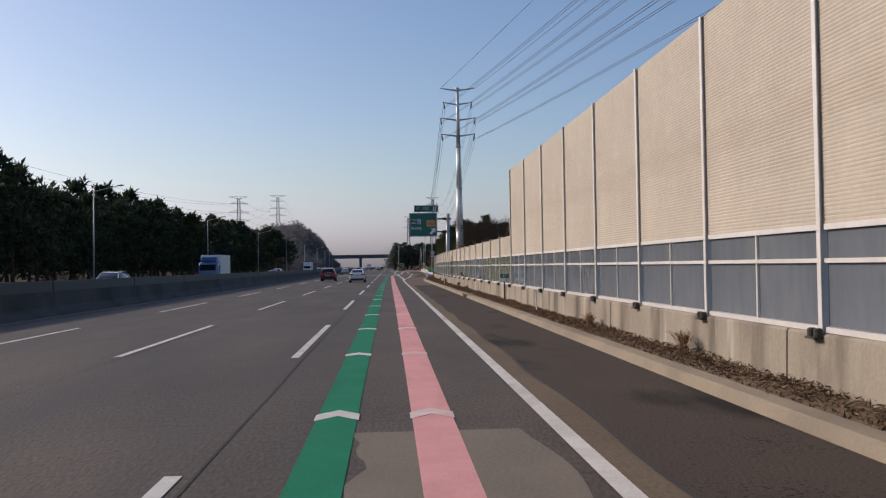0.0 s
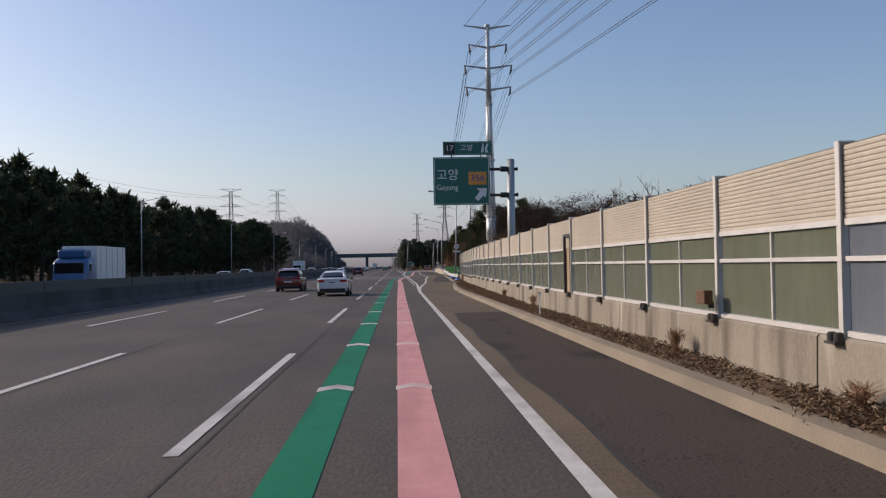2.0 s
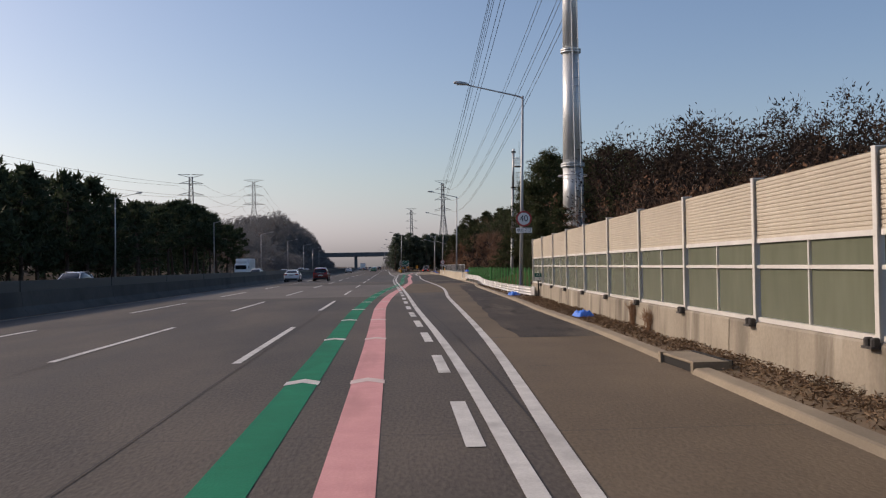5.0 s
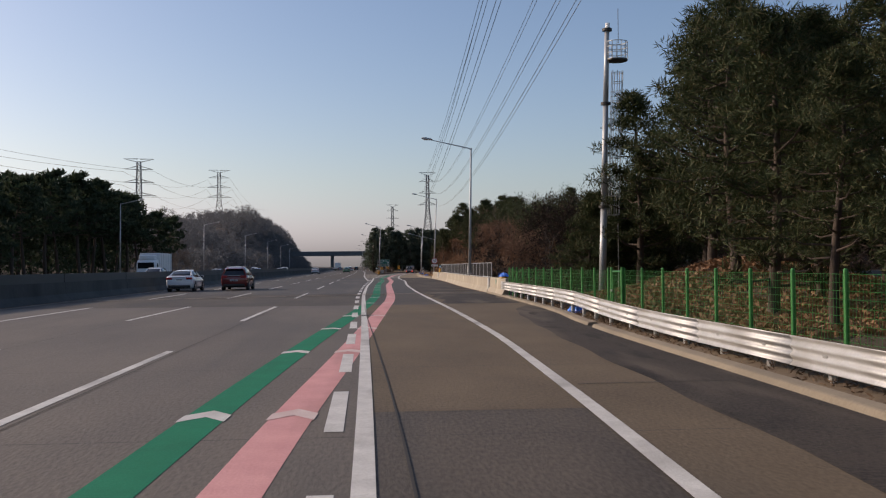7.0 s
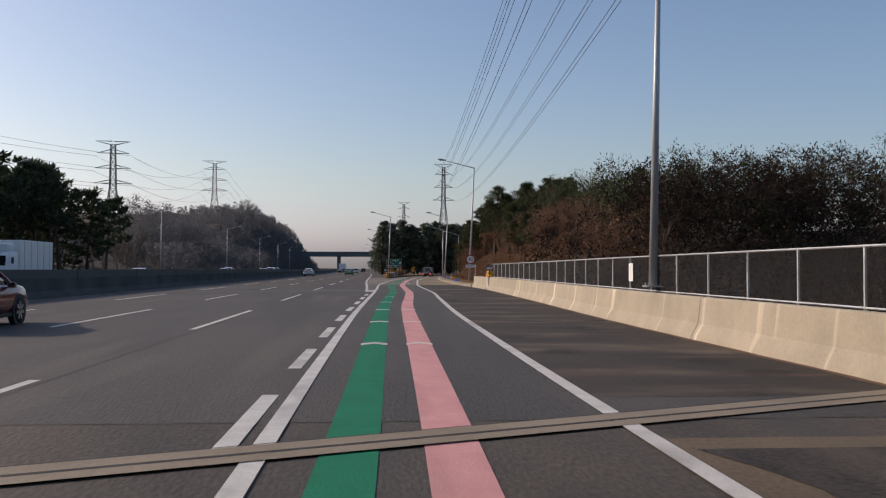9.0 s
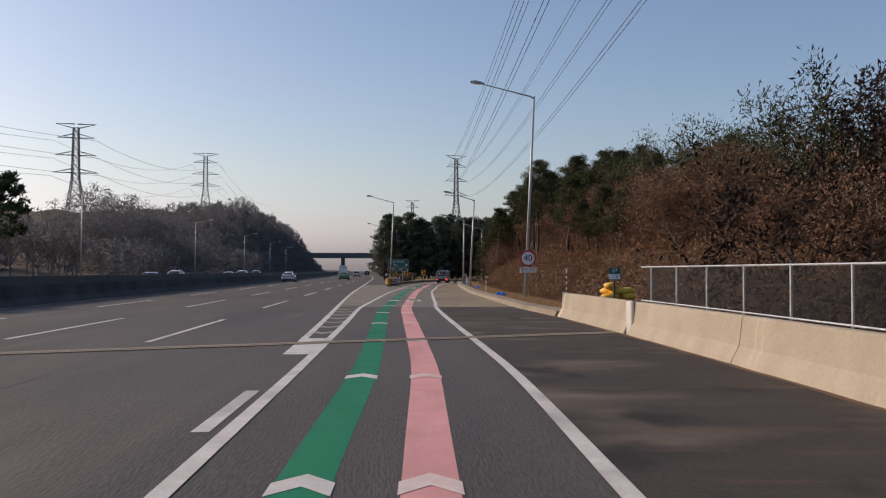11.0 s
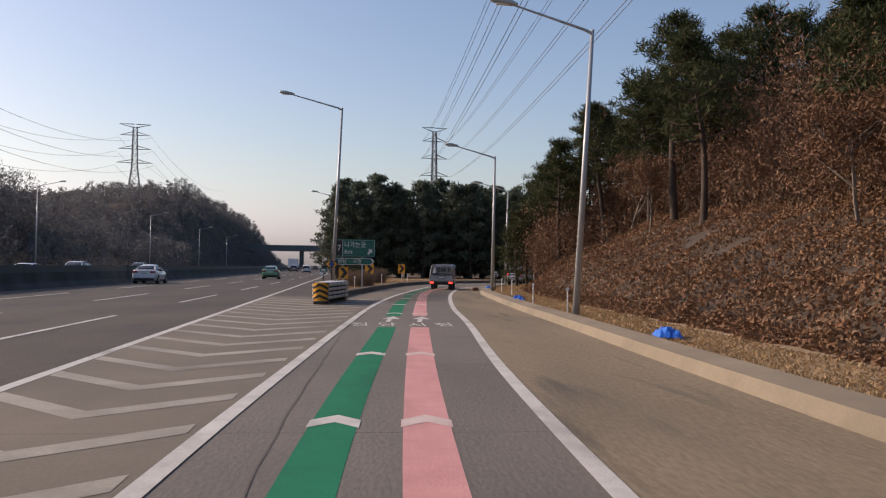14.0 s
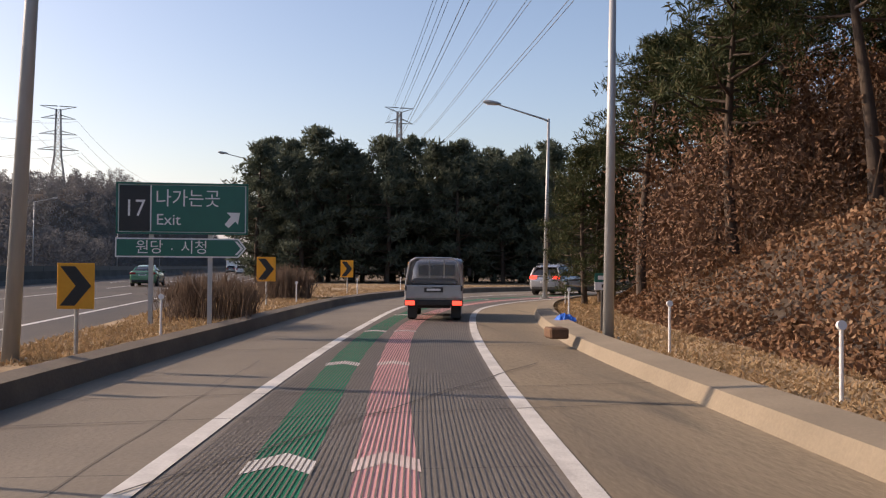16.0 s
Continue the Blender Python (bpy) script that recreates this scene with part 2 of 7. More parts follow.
M_GRASS = leaf_mat("dry_grass", [(0.34, 0.225, 0.12), (0.45, 0.315, 0.18), (0.27, 0.17, 0.09), (0.40, 0.275, 0.155), (0.23, 0.165, 0.085)], trans=0.25)
M_NEEDLE = leaf_mat("pine_needles", [(0.024, 0.037, 0.015), (0.044, 0.060, 0.022), (0.032, 0.046, 0.018), (0.070, 0.078, 0.031), (0.098, 0.084, 0.040)], trans=0.15)
M_NEEDLE_DK = leaf_mat("dark_pine_needles", [(0.025, 0.040, 0.022), (0.048, 0.068, 0.036), (0.034, 0.052, 0.028), (0.072, 0.088, 0.048)], trans=0.3)
M_BRUSH = leaf_mat("bare_brush", [(0.133, 0.077, 0.052), (0.210, 0.120, 0.076), (0.168, 0.098, 0.064), (0.280, 0.168, 0.108)], rough=0.9, trans=0.05)
# Darker copy of the brush: shade on these woods is put into the colour
M_BRUSH_SHADE = leaf_mat("shade_dark_brush", [(0.022, 0.0145, 0.0105), (0.036, 0.024, 0.017), (0.028, 0.0185, 0.013), (0.050, 0.033, 0.023)], rough=0.9, trans=0.05)
M_TWIG = leaf_mat("bare_twigs", [(0.079, 0.055, 0.042), (0.112, 0.078, 0.058), (0.138, 0.096, 0.070), (0.092, 0.060, 0.042)], rough=0.9, trans=0.0)
M_VINE = leaf_mat("withered_vine_leaves", [(0.111, 0.056, 0.033), (0.176, 0.090, 0.051), (0.140, 0.074, 0.043), (0.234, 0.135, 0.079)], trans=0.12)
M_BARK = mat("pine_bark", (0.040, 0.029, 0.023), (0.085, 0.060, 0.044), 3, 0.95, bump=0.6, fine=6, stretch=(1, 1, 0.3))
M_BARKG = mat("grey_bark", (0.115, 0.092, 0.075), (0.20, 0.165, 0.135), 3, 0.95, bump=0.5, fine=6, stretch=(1, 1, 0.3))
# Needles greyed and lightened; the haze before the clump is in the colour
M_CLUMP = leaf_mat("haze_tinted_pine_needles", [(0.056, 0.075, 0.056), (0.094, 0.115, 0.083), (0.070, 0.092, 0.068), (0.125, 0.144, 0.103)], trans=0.35)
# Grey twig colour lifted to pale blue-grey: distance haze is in the colour
M_FOREST_HAZE = leaf_mat("haze_pale_winter_forest", [(0.125, 0.128, 0.136), (0.165, 0.163, 0.168), (0.14, 0.145, 0.152), (0.185, 0.18, 0.18)], rough=1.0, trans=0.45)
M_SIGN = mat("green_sign_face", (0.001, 0.118, 0.088), (0.002, 0.138, 0.104), 1, 0.35, fine=4)
M_SIGNW = mat("white_sign_sheet", (0.72, 0.73, 0.72), (0.80, 0.80, 0.79), 2, 0.4)
M_SIGNB = mat("black_sign_sheet", (0.012, 0.012, 0.015), (0.02, 0.02, 0.024), 2, 0.4)
M_SIGNO = mat("orange_sign_sheet", (0.72, 0.27, 0.03), (0.80, 0.32, 0.04), 2, 0.4)
M_SIGNY = mat("amber_sign_sheet", (0.74, 0.32, 0.02), (0.84, 0.38, 0.03), 2, 0.4)
M_SIGNR = mat("red_sign_ring", (0.32, 0.02, 0.02), (0.42, 0.03, 0.03), 2, 0.4)
M_SIGNBLUE = mat("blue_sign_sheet", (0.02, 0.06, 0.30), (0.03, 0.08, 0.36), 2, 0.4)
M_FENCE_G = mat("green_fence_coating", (0.02, 0.17, 0.035), (0.035, 0.24, 0.05), 3, 0.5)
M_TARP = mat("blue_tarpaulin", (0.008, 0.12, 0.55), (0.015, 0.20, 0.75), 4, 0.4, fine=4)
M_OLD_GREEN = mat("faded_green_sheet", (0.13, 0.24, 0.18), (0.20, 0.33, 0.25), 4, 0.6)
M_SACK = mat("yellow_sack", (0.65, 0.34, 0.03), (0.80, 0.45, 0.05), 4, 0.6)
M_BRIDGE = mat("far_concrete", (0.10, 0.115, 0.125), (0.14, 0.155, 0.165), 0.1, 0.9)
M_SPIRE = mat("wire", (0.10, 0.10, 0.105), (0.13, 0.13, 0.135), 1, 0.6, metal=0.3)


# ---- building helpers ----
def part(name, bm, material, parent=None, label="", smooth=False):
    """Link a bmesh as one mesh object, under a thing or a part if a parent is given."""
    me = bpy.data.meshes.new(name)
    bm.to_mesh(me)
    bm.free()
    if smooth:
        for p in me.polygons:
            p.use_smooth = True
    for m in material if isinstance(material, (list, tuple)) else [material]:
        me.materials.append(m)
    return link(name, me, parent, label)


def link(name, me, parent=None, label="", at=None):
    ob = new(name, me)
    if parent is not None:
        ob.parent = parent
    if at is not None:
        ob.matrix_basis = at
    if label:
        ob["label"] = label
    return ob


def from_lists(name, verts, faces, material, parent=None, label="", smooth=False, kinds=None):
    me = bpy.data.meshes.new(name)
    me.from_pydata(verts, [], faces)
    for m in material if isinstance(material, (list, tuple)) else [material]:
        me.materials.append(m)
    if kinds is not None:
        me.polygons.foreach_set("material_index", kinds)
    if smooth:
        me.polygons.foreach_set("use_smooth", [True] * len(me.polygons))
    me.update()
    return link(name, me, parent, label)


def thing(name, label, category, x=0, y=0, z=0, rz=0, group="", kind=""):
    e = new(name)
    e.empty_display_size = 0.2
    e.matrix_basis = pose(x, y, z, 0, 0, rz)
    return tagged(e, label, category, group, kind)


def add_box(bm, cx, cy, cz, sx, sy, sz, rz=0.0, bevel=0.0, mi=0):
    r = bmesh.ops.create_cube(bm, size=1.0, matrix=Matrix.Translation((cx, cy, cz)) @ Matrix.Rotation(rz, 4, "Z") @ Matrix.Diagonal((sx, sy, sz, 1)))
    vs = r["verts"]
    fs = {f for v in vs for f in v.link_faces}
    for f in fs:
        f.material_index = mi
    if bevel:
        es = {e for v in vs for e in v.link_edges}
        bmesh.ops.bevel(bm, geom=list(es), offset=bevel, segments=1, affect="EDGES", material=mi)


def add_tube(bm, p, q, r0, r1=None, sides=8, caps=True):
    """A tapered round bar from p to q."""
    p, q = Vector(p), Vector(q)
    r1 = r0 if r1 is None else r1
    d = (q - p).normalized()
    u = d.orthogonal().normalized()
    w = d.cross(u)
    rings = []
    for c, r in ((p, r0), (q, r1)):
        rings.append([bm.verts.new(c + (u * math.cos(a) + w * math.sin(a)) * r) for a in (2 * math.pi * i / sides for i in range(sides))])
    for i in range(sides):
        j = (i + 1) % sides
        bm.faces.new((rings[0][i], rings[0][j], rings[1][j], rings[1][i]))
    if caps:
        bm.faces.new(rings[0][::-1])
        bm.faces.new(rings[1])


def box_bm(*a, **k):
    bm = bmesh.new()
    add_box(bm, *a, **k)
    return bm


def tube_bm(*a, **k):
    bm = bmesh.new()
    add_tube(bm, *a, **k)
    return bm


def tab(knots):
    """A smooth x(y) through a few knots (y, x)."""
    ys, xs = [k[0] for k in knots], [k[1] for k in knots]
    n = len(ys)
    sl = [(xs[i + 1] - xs[i]) / (ys[i + 1] - ys[i]) for i in range(n - 1)]
    m = [sl[0]] + [0.0 if sl[i - 1] * sl[i] <= 0 else 2 * sl[i - 1] * sl[i] / (sl[i - 1] + sl[i]) for i in range(1, n - 1)] + [sl[-1]]

    def f(y):
        if y <= ys[0]:
            return xs[0] + m[0] * (y - ys[0])
        if y >= ys[-1]:
            return xs[-1] + m[-1] * (y - ys[-1])
        i = max(j for j in range(n - 1) if ys[j] <= y)
        h = ys[i + 1] - ys[i]
        s = (y - ys[i]) / h
        return xs[i] * (2 * s**3 - 3 * s * s + 1) + m[i] * h * (s**3 - 2 * s * s + s) + xs[i + 1] * (-2 * s**3 + 3 * s * s) + m[i + 1] * h * (s**3 - s * s)

    return f


def bend(y):
    """The expressway swings gently aside beyond the exit."""
    return -1.0e-4 * max(0.0, min(y, 550.0) - 400.0) ** 2 - 0.03 * max(0.0, y - 550.0)


def steps(y0, y1, d):
    n = max(1, int(math.ceil((y1 - y0) / d)))
    return [y0 + (y1 - y0) * i / n for i in range(n + 1)]


def ribbon_geo(f, y0, y1, width, z, d=1.5):
    """Vertices and faces of a flat band of a width along x = f(y)."""
    vs, fs = [], []
    ys = steps(y0, y1, d)
    for y in ys:
        k = (f(y + 0.05) - f(y - 0.05)) / 0.1
        q = math.sqrt(1 + k * k)
        nx, ny = 1 / q, -k / q
        vs += [(f(y) - nx * width / 2, y - ny * width / 2, z), (f(y) + nx * width / 2, y + ny * width / 2, z)]
    for i in range(len(ys) - 1):
        fs.append((2 * i, 2 * i + 1, 2 * i + 3, 2 * i + 2))
    return vs, fs


def ribbon(name, f, y0, y1, width, z, material, parent=None, d=1.5, label=""):
    return from_lists(name, *ribbon_geo(f, y0, y1, width, z, d), material, parent, label)


def area(name, fl, fr, y0, y1, z, material, parent=None, d=3.0, label=""):
    """A sheet between x = fl(y) and x = fr(y)."""
    ys = steps(y0, y1, d)
    vs = [p for y in ys for p in ((fl(y), y, z), (fr(y), y, z))]
    fs = [(2 * i, 2 * i + 1, 2 * i + 3, 2 * i + 2) for i in range(len(ys) - 1)]
    return from_lists(name, vs, fs, material, parent, label)


def sweep(name, f, y0, y1, profile, material, parent=None, d=2.0, label="", closed=True, gaps=(), smooth=False):
    """A section (offset, height) carried along x = f(y), with real end faces; gaps are left open."""
    spans, a = [], y0
    for g0, g1 in gaps:
        spans.append((a, g0))
        a = g1
    spans.append((a, y1))
    vs, fs = [], []
    n = len(profile)
    for a, b in spans:
        ys = steps(a, b, d)
        base = len(vs)
        for y in ys:
            k = (f(y + 0.05) - f(y - 0.05)) / 0.1
            q = math.sqrt(1 + k * k)
            for o, z in profile:
                vs.append((f(y) + o / q, y - o * k / q, z))
        for i in range(len(ys) - 1):
            for j in range(n if closed else n - 1):
                j2 = (j + 1) % n
                fs.append((base + i * n + j, base + i * n + j2, base + (i + 1) * n + j2, base + (i + 1) * n + j))
        if closed:
            fs.append(tuple(base + j for j in range(n))[::-1])
            fs.append(tuple(base + (len(ys) - 1) * n + j for j in range(n)))
    return from_lists(name, vs, fs, material, parent, label, smooth)


def prism_geo(vs, fs, p, q, r, sides=3):
    """Append a thin bar to lists (for wires and twigs)."""
    p, q = Vector(p), Vector(q)
    d = (q - p).normalized()
    u = d.orthogonal().normalized()
    w = d.cross(u)
    b = len(vs)
    for c, rr in ((p, r[0]), (q, r[1])):
        for i in range(sides):
            a = 2 * math.pi * i / sides
            vs.append(tuple(c + (u * math.cos(a) + w * math.sin(a)) * rr))
    for i in range(sides):
        j = (i + 1) % sides
        fs.append((b + i, b + j, b + sides + j, b + sides + i))


def writing(name, body, size, material, parent, m, label="", wide=1.0):
    """Flat lettering in the built-in font, centred, as a mesh."""
    c = bpy.data.curves.new(name, "FONT")
    c.body, c.size, c.align_x, c.align_y, c.extrude = body, size, "CENTER", "CENTER", 0.002
    o = bpy.data.objects.new(name, c)
    scene.collection.objects.link(o)
    bpy.context.view_layer.update()
    me = bpy.data.meshes.new_from_object(o.evaluated_get(bpy.context.evaluated_depsgraph_get()))
    bpy.data.objects.remove(o)
    bpy.data.curves.remove(c)
    me.transform(Matrix.Diagonal((wide, 1, 1, 1)))
    me.materials.clear()
    me.materials.append(material)
    return link(name, me, parent, label, m)


def facing(x, y, z, rz=0):
    """Pose for flat work that faces the traffic coming along +y."""
    return pose(x, y, z, 90, 0, rz)


# ---- plan: lateral lines x(y) ----
kerb_x = tab([(-60, 4.05), (100, 4.08), (111, 4.25), (124, 4.95), (142, 5.95), (152, 6.25), (160, 6.62), (170, 6.95), (179, 7.25), (188, 7.52), (193, 7.8), (199, 8.3), (206, 8.55), (214, 8.75), (236, 9.0), (258, 9.6), (278, 9.95), (288, 9.85), (296, 9.55), (308, 9.65), (322, 9.85), (331, 10.2), (341, 10.7), (352, 11.2), (361, 11.75), (371, 12.45), (378, 13.4), (389, 16.0), (397, 19.5), (404, 25.0), (410, 33.0), (414, 45.0), (417, 62.0)])
wall_x = tab([(-60, 5.25), (72, 5.27), (86, 5.42), (101, 5.72), (112, 6.0), (128, 6.6), (145, 7.3), (153, 7.7), (162, 8.22), (168, 8.56)])
right_line = tab([(98, 1.77), (110, 1.84), (120, 2.15), (137, 3.03), (144, 3.3), (155, 3.65), (168, 4.05), (180, 4.62), (190, 4.95), (200, 5.02), (222, 4.92), (240, 5.05), (258, 5.5), (271, 5.85), (284, 5.84), (294, 5.9), (302, 6.2), (324, 7.05), (331, 7.42), (343, 8.32), (351, 8.8), (361, 9.66), (369, 10.5), (378, 11.7), (387, 13.4), (393, 15.7), (399, 19.5), (405, 25.0), (410, 34.0), (413.5, 45.0)])
solid_line = tab([(98, 1.76), (110, 1.78), (120, 1.94), (137, 2.12), (157, 2.0), (174, 1.98), (190, 1.9), (204, 1.78), (220, 1.68), (240, 1.78), (258, 2.05), (271, 2.28), (284, 2.42), (294, 2.48), (302, 2.78), (324, 3.78), (333, 4.35), (343, 5.05), (351, 5.65), (361, 6.62), (370, 7.75), (378, 8.95), (390, 11.1), (398, 13.7), (405, 18.0), (411, 24.5), (416, 34.0), (419, 50.0)])
gore_line = tab([(268, 1.78), (275, 1.74), (286, 1.60), (297, 1.42), (305, 1.28), (329, 1.00), (350, 0.93), (380, 0.85), (400, 0.75)])
green_x = tab([(-40, -0.61), (40, -0.60), (90, -0.52), (137, -0.33), (150, -0.34), (163, -0.15), (177, 0.27), (185, 0.66), (197, 1.38), (208, 1.97), (219, 2.36), (230, 2.5), (248, 2.75), (262, 3.15), (271, 3.42), (284, 3.5), (293, 3.58), (298, 3.78), (319, 4.66), (326, 5.0), (340, 5.95), (346, 6.37), (355, 6.98), (361, 7.53), (369, 8.24), (376, 9.12), (386, 11.0), (395, 14.0), (402, 18.5), (408, 26.0), (412, 36.0)])
pink_x = tab([(-40, 0.40), (40, 0.50), (90, 0.51), (137, 0.62), (155, 0.56), (164, 0.72), (175, 1.1), (184, 1.58), (203, 2.55), (211, 2.95), (219, 3.18), (230, 3.36), (248, 3.65), (262, 4.15), (271, 4.42), (282, 4.48), (293, 4.53), (298, 4.68), (319, 5.57), (326, 5.9), (346, 7.2), (361, 8.32), (369, 9.0), (378, 10.1), (387, 12.1), (395, 15.3), (401, 19.8), (407, 27.5), (410.5, 37.0)])
island_x = tab([(359.5, 4.35), (362, 4.45), (366, 4.85), (374, 6.0), (391, 8.8), (402, 12.1), (409, 16.6), (416, 25.0), (421, 36.0), (424, 50.0), (426, 70.0)])


# ---- ground: one sheet to the horizon, flat under the roads, rising into banks and hills ----
def smooth01(a, b, v):
    s = min(1.0, max(0.0, (v - a) / (b - a)))
    return s * s * (3 - 2 * s)


def hill_line(y):
    return kerb_x(min(y, 410.0))


def ground_z(x, y):
    z = -0.06
    n1 = noise.noise(Vector((x * 0.05, y * 0.05, 0.3)))
    n2 = noise.noise(Vector((x * 0.22, y * 0.22, 7.1)))
    # bank on the other side of the expressway
    e = -36.0 + bend(y) - x
    if e > 0:
        z += smooth01(0, 30, e) * (2.5 + 1.5 * n1) + smooth01(1, 28, e) * (1 - smooth01(1100, 1300, y)) * (6.0 * smooth01(410, 470, y) + 23.0 * smooth01(490, 780, y)) * (1 + 0.15 * n1)
    # exit side
    k = hill_line(y)
    e = x - k - 1.6
    if e > 0:
        low = smooth01(158, 172, y) * (1 - smooth01(208, 216, y))
        z += low * (1.5 * math.exp(-(((x - 15.5) / 3.2) ** 2) - ((y - 200.0) / 7.0) ** 2) + 0.25 * smooth01(0, 2, e) + smooth01(2, 45, e) * (4.0 + 1.2 * n1) + 0.8 * max(0.0, n2) * smooth01(3, 8, e))
        gully = smooth01(209, 218, y) * (1 - smooth01(276, 288, y))
        z -= gully * smooth01(0.2, 5, e) * 4.5 * (1 - smooth01(30, 60, e))
        big = smooth01(279, 296, y)
        rise = 1.0 - 0.75 * smooth01(398, 412, y)
        n3 = noise.noise(Vector((x * 0.5, y * 0.5, 2.2)))
        z += big * rise * (0.3 * n3 * smooth01(2, 4, e) + min(e, 9.0) * (0.36 + 0.17 * smooth01(338, 364, y)) * smooth01(0.2, 3.5, e) + max(0.0, min(e - 9.0, 40.0)) * 0.07 + (0.7 * n1 + 0.45 * n2) * smooth01(1, 5, e))
        z += smooth01(230, 300, y) * smooth01(60, 130, e) * 3
    if y > 428 and x > 6 + bend(y):
        z += smooth01(0, 60, y - 428) * smooth01(6, 60, x - 6 - bend(y)) * (2.0 + 1.0 * n1)
    return z


def axis(lo, hi, fine_lo, fine_hi, d):
    a = [fine_lo]
    g = d
    while a[0] > lo:
        g *= 1.5
        a.insert(0, max(lo, a[0] - g))
    a += steps(fine_lo, fine_hi, d)[1:]
    g = d
    while a[-1] < hi:
        g *= 1.5
        a.append(min(hi, a[-1] + g))
    return a


gx = axis(-3500, 3500, -130, 8, 4.0)[:-1]
gx = [v for v in gx if v < 4] + [4 + 1.0 * i for i in range(60)]
gx = gx + [v for v in axis(-10, 3500, 60, 66, 3.0) if v > gx[-1] + 1]
gy = axis(-900, 4500, -40, 900, 4.0)
gv = [(x, y, ground_z(x, y)) for y in gy for x in gx]
nx = len(gx)
gf = [(j * nx + i, j * nx + i + 1, (j + 1) * nx + i + 1, (j + 1) * nx + i) for j in range(len(gy) - 1) for i in range(nx - 1)]
ground = tagged(from_lists("ground", gv, gf, M_FLOOR, smooth=True), "dry brown winter earth with banks and low hills", "ground", kind="structure")

# ---- roads ----
road = tagged(area("road", lambda y: -35.0 + bend(y), lambda y: kerb_x(y) + 0.3 if y < 416 else 3.5 + bend(y), -80, 1600, 0.0, M_ROAD, d=2.0), "worn grey concrete expressway carriageway with sealed joints", "road", kind="structure")
deck = tagged(area("bridge_deck_surface", lambda y: -13.0, lambda y: kerb_x(y) + 0.1, 222.0, 296.5, 0.004, M_DECK, d=2.0), "dark asphalt surface of a bridge deck", "road", kind="structure")
tagged(area("shoulder_strip", lambda y: 1.85, lambda y: 2.22 if y < 79 else kerb_x(y) + 0.05, -80, 108, 0.003, M_OLD), "brownish concrete strip beside the edge line", "shoulder", kind="structure")
tagged(area("shoulder_exit", lambda y: right_line(y) + 0.05, lambda y: kerb_x(y) + 0.05, 108, 221, 0.003, M_OLD, d=2), "brownish concrete shoulder of the exit lane", "shoulder", kind="structure")
tagged(area("shoulder_ramp", lambda y: right_line(y) + 0.05, lambda y: kerb_x(y) + 0.05, 296.5, 413, 0.006, M_PALE, d=2), "pale sandy concrete ramp shoulder", "shoulder", kind="structure")
tagged(area("shoulder_asphalt", lambda y: 2.22 + 0.05 * math.sin(y * 0.9), lambda y: 4.2, -80, 79.8, 0.007, M_ASPH, d=1.0), "dark patched asphalt hard shoulder", "shoulder", kind="structure")
tagged(ribbon("asphalt_edge", lambda y: 2.215 + 0.05 * math.sin(y * 0.9), -60, 79.8, 0.045, 0.0085, M_SEAM, d=1.0), "dark sealed edge of the asphalt shoulder", "joint", kind="structure")
asph_edge = tab([(140, 3.95), (144, 4.0), (155, 4.55), (167, 5.2), (176, 5.72), (187, 6.2), (200, 7.2), (204, 8.2)])
tagged(area("shoulder_asphalt_wedge", lambda y: asph_edge(y) + 0.04 * math.sin(y * 1.3), lambda y: kerb_x(y) + 0.05, 140, 204, 0.007, M_WEDGE, d=1.0), "dark asphalt wedge in the exit shoulder", "shoulder", kind="structure")

tagged(area("exit_lane_slab", lambda y: solid_line(y), lambda y: right_line(y), 177.5, 206, 0.0024, M_OLD, d=1.5), "brownish older concrete in the exit lane", "road", kind="structure")
M_WORN = mat("worn_lane_concrete", (0.074, 0.061, 0.049), (0.145, 0.122, 0.098), 0.35, 0.75, grain=0.7, bump=0.45, fine=70, stretch=(1, 0.35, 1), stain=((0.055, 0.05, 0.045), 0.5, (1.1, 0.05, 1), 0.52, 0.8))
tagged(area("pale_patch", lambda y: -0.33 - 0.08 * math.sin(y * 1.9) - 0.05 * math.sin(y * 5.3), lambda y: 1.42 + 0.10 * math.sin(y * 1.3 + 1), 1.5, 7.3, 0.0047, M_GORE, d=0.3), "pale worn concrete patch under the guide stripes", "road", kind="structure")
tagged(area("old_lane_slabs", lambda y: -12.6, lambda y: solid_line(y), 171.5, 206, 0.0022, M_WORN, d=2), "paler worn concrete slabs in the through lanes", "road", kind="structure")
tagged(area("ramp_surface", lambda y: solid_line(y), lambda y: right_line(y), 296.5, 412, 0.0035, M_RAMP, d=1.5), "worn grooved concrete surface of the exit ramp", "road", kind="structure")
tagged(area("gore_surface", lambda y: gore_line(y), lambda y: solid_line(y) if y < 360.5 else island_x(y) - 0.1, 296.5, 364, 0.0042, M_GORE, d=1.5), "sandy concrete of the painted gore", "road", kind="structure")
tagged(area("ramp_gutter", lambda y: island_x(y) - 0.15, lambda y: solid_line(y), 360.5, 416, 0.0042, M_GORE, d=1.5), "sandy concrete gutter beside the island kerb", "road", kind="structure")

# painted markings
marks = thing("road_markings", "white lane lines, edge lines and hatching on the road", "road marking", kind="structure")
for x0, ph in ((-1.8, 5.5), (-5.4, 6.5), (-9.4, 6.5)):
    for k in range(-3, 60):
        y1 = ph + 20 * k
        ribbon("lane_dash", lambda y, x0=x0: x0 + bend(y), y1 - 10, y1, 0.15, 0.008, M_WHITE, marks, d=5)
for x0 in (-17.6, -21.2, -24.8, -28.4):
    for k in range(-1, 30):
        ribbon("lane_dash", lambda y, x0=x0: x0 + bend(y), 20 * k, 20 * k + 10, 0.15, 0.008, M_WHITE, marks, d=5)
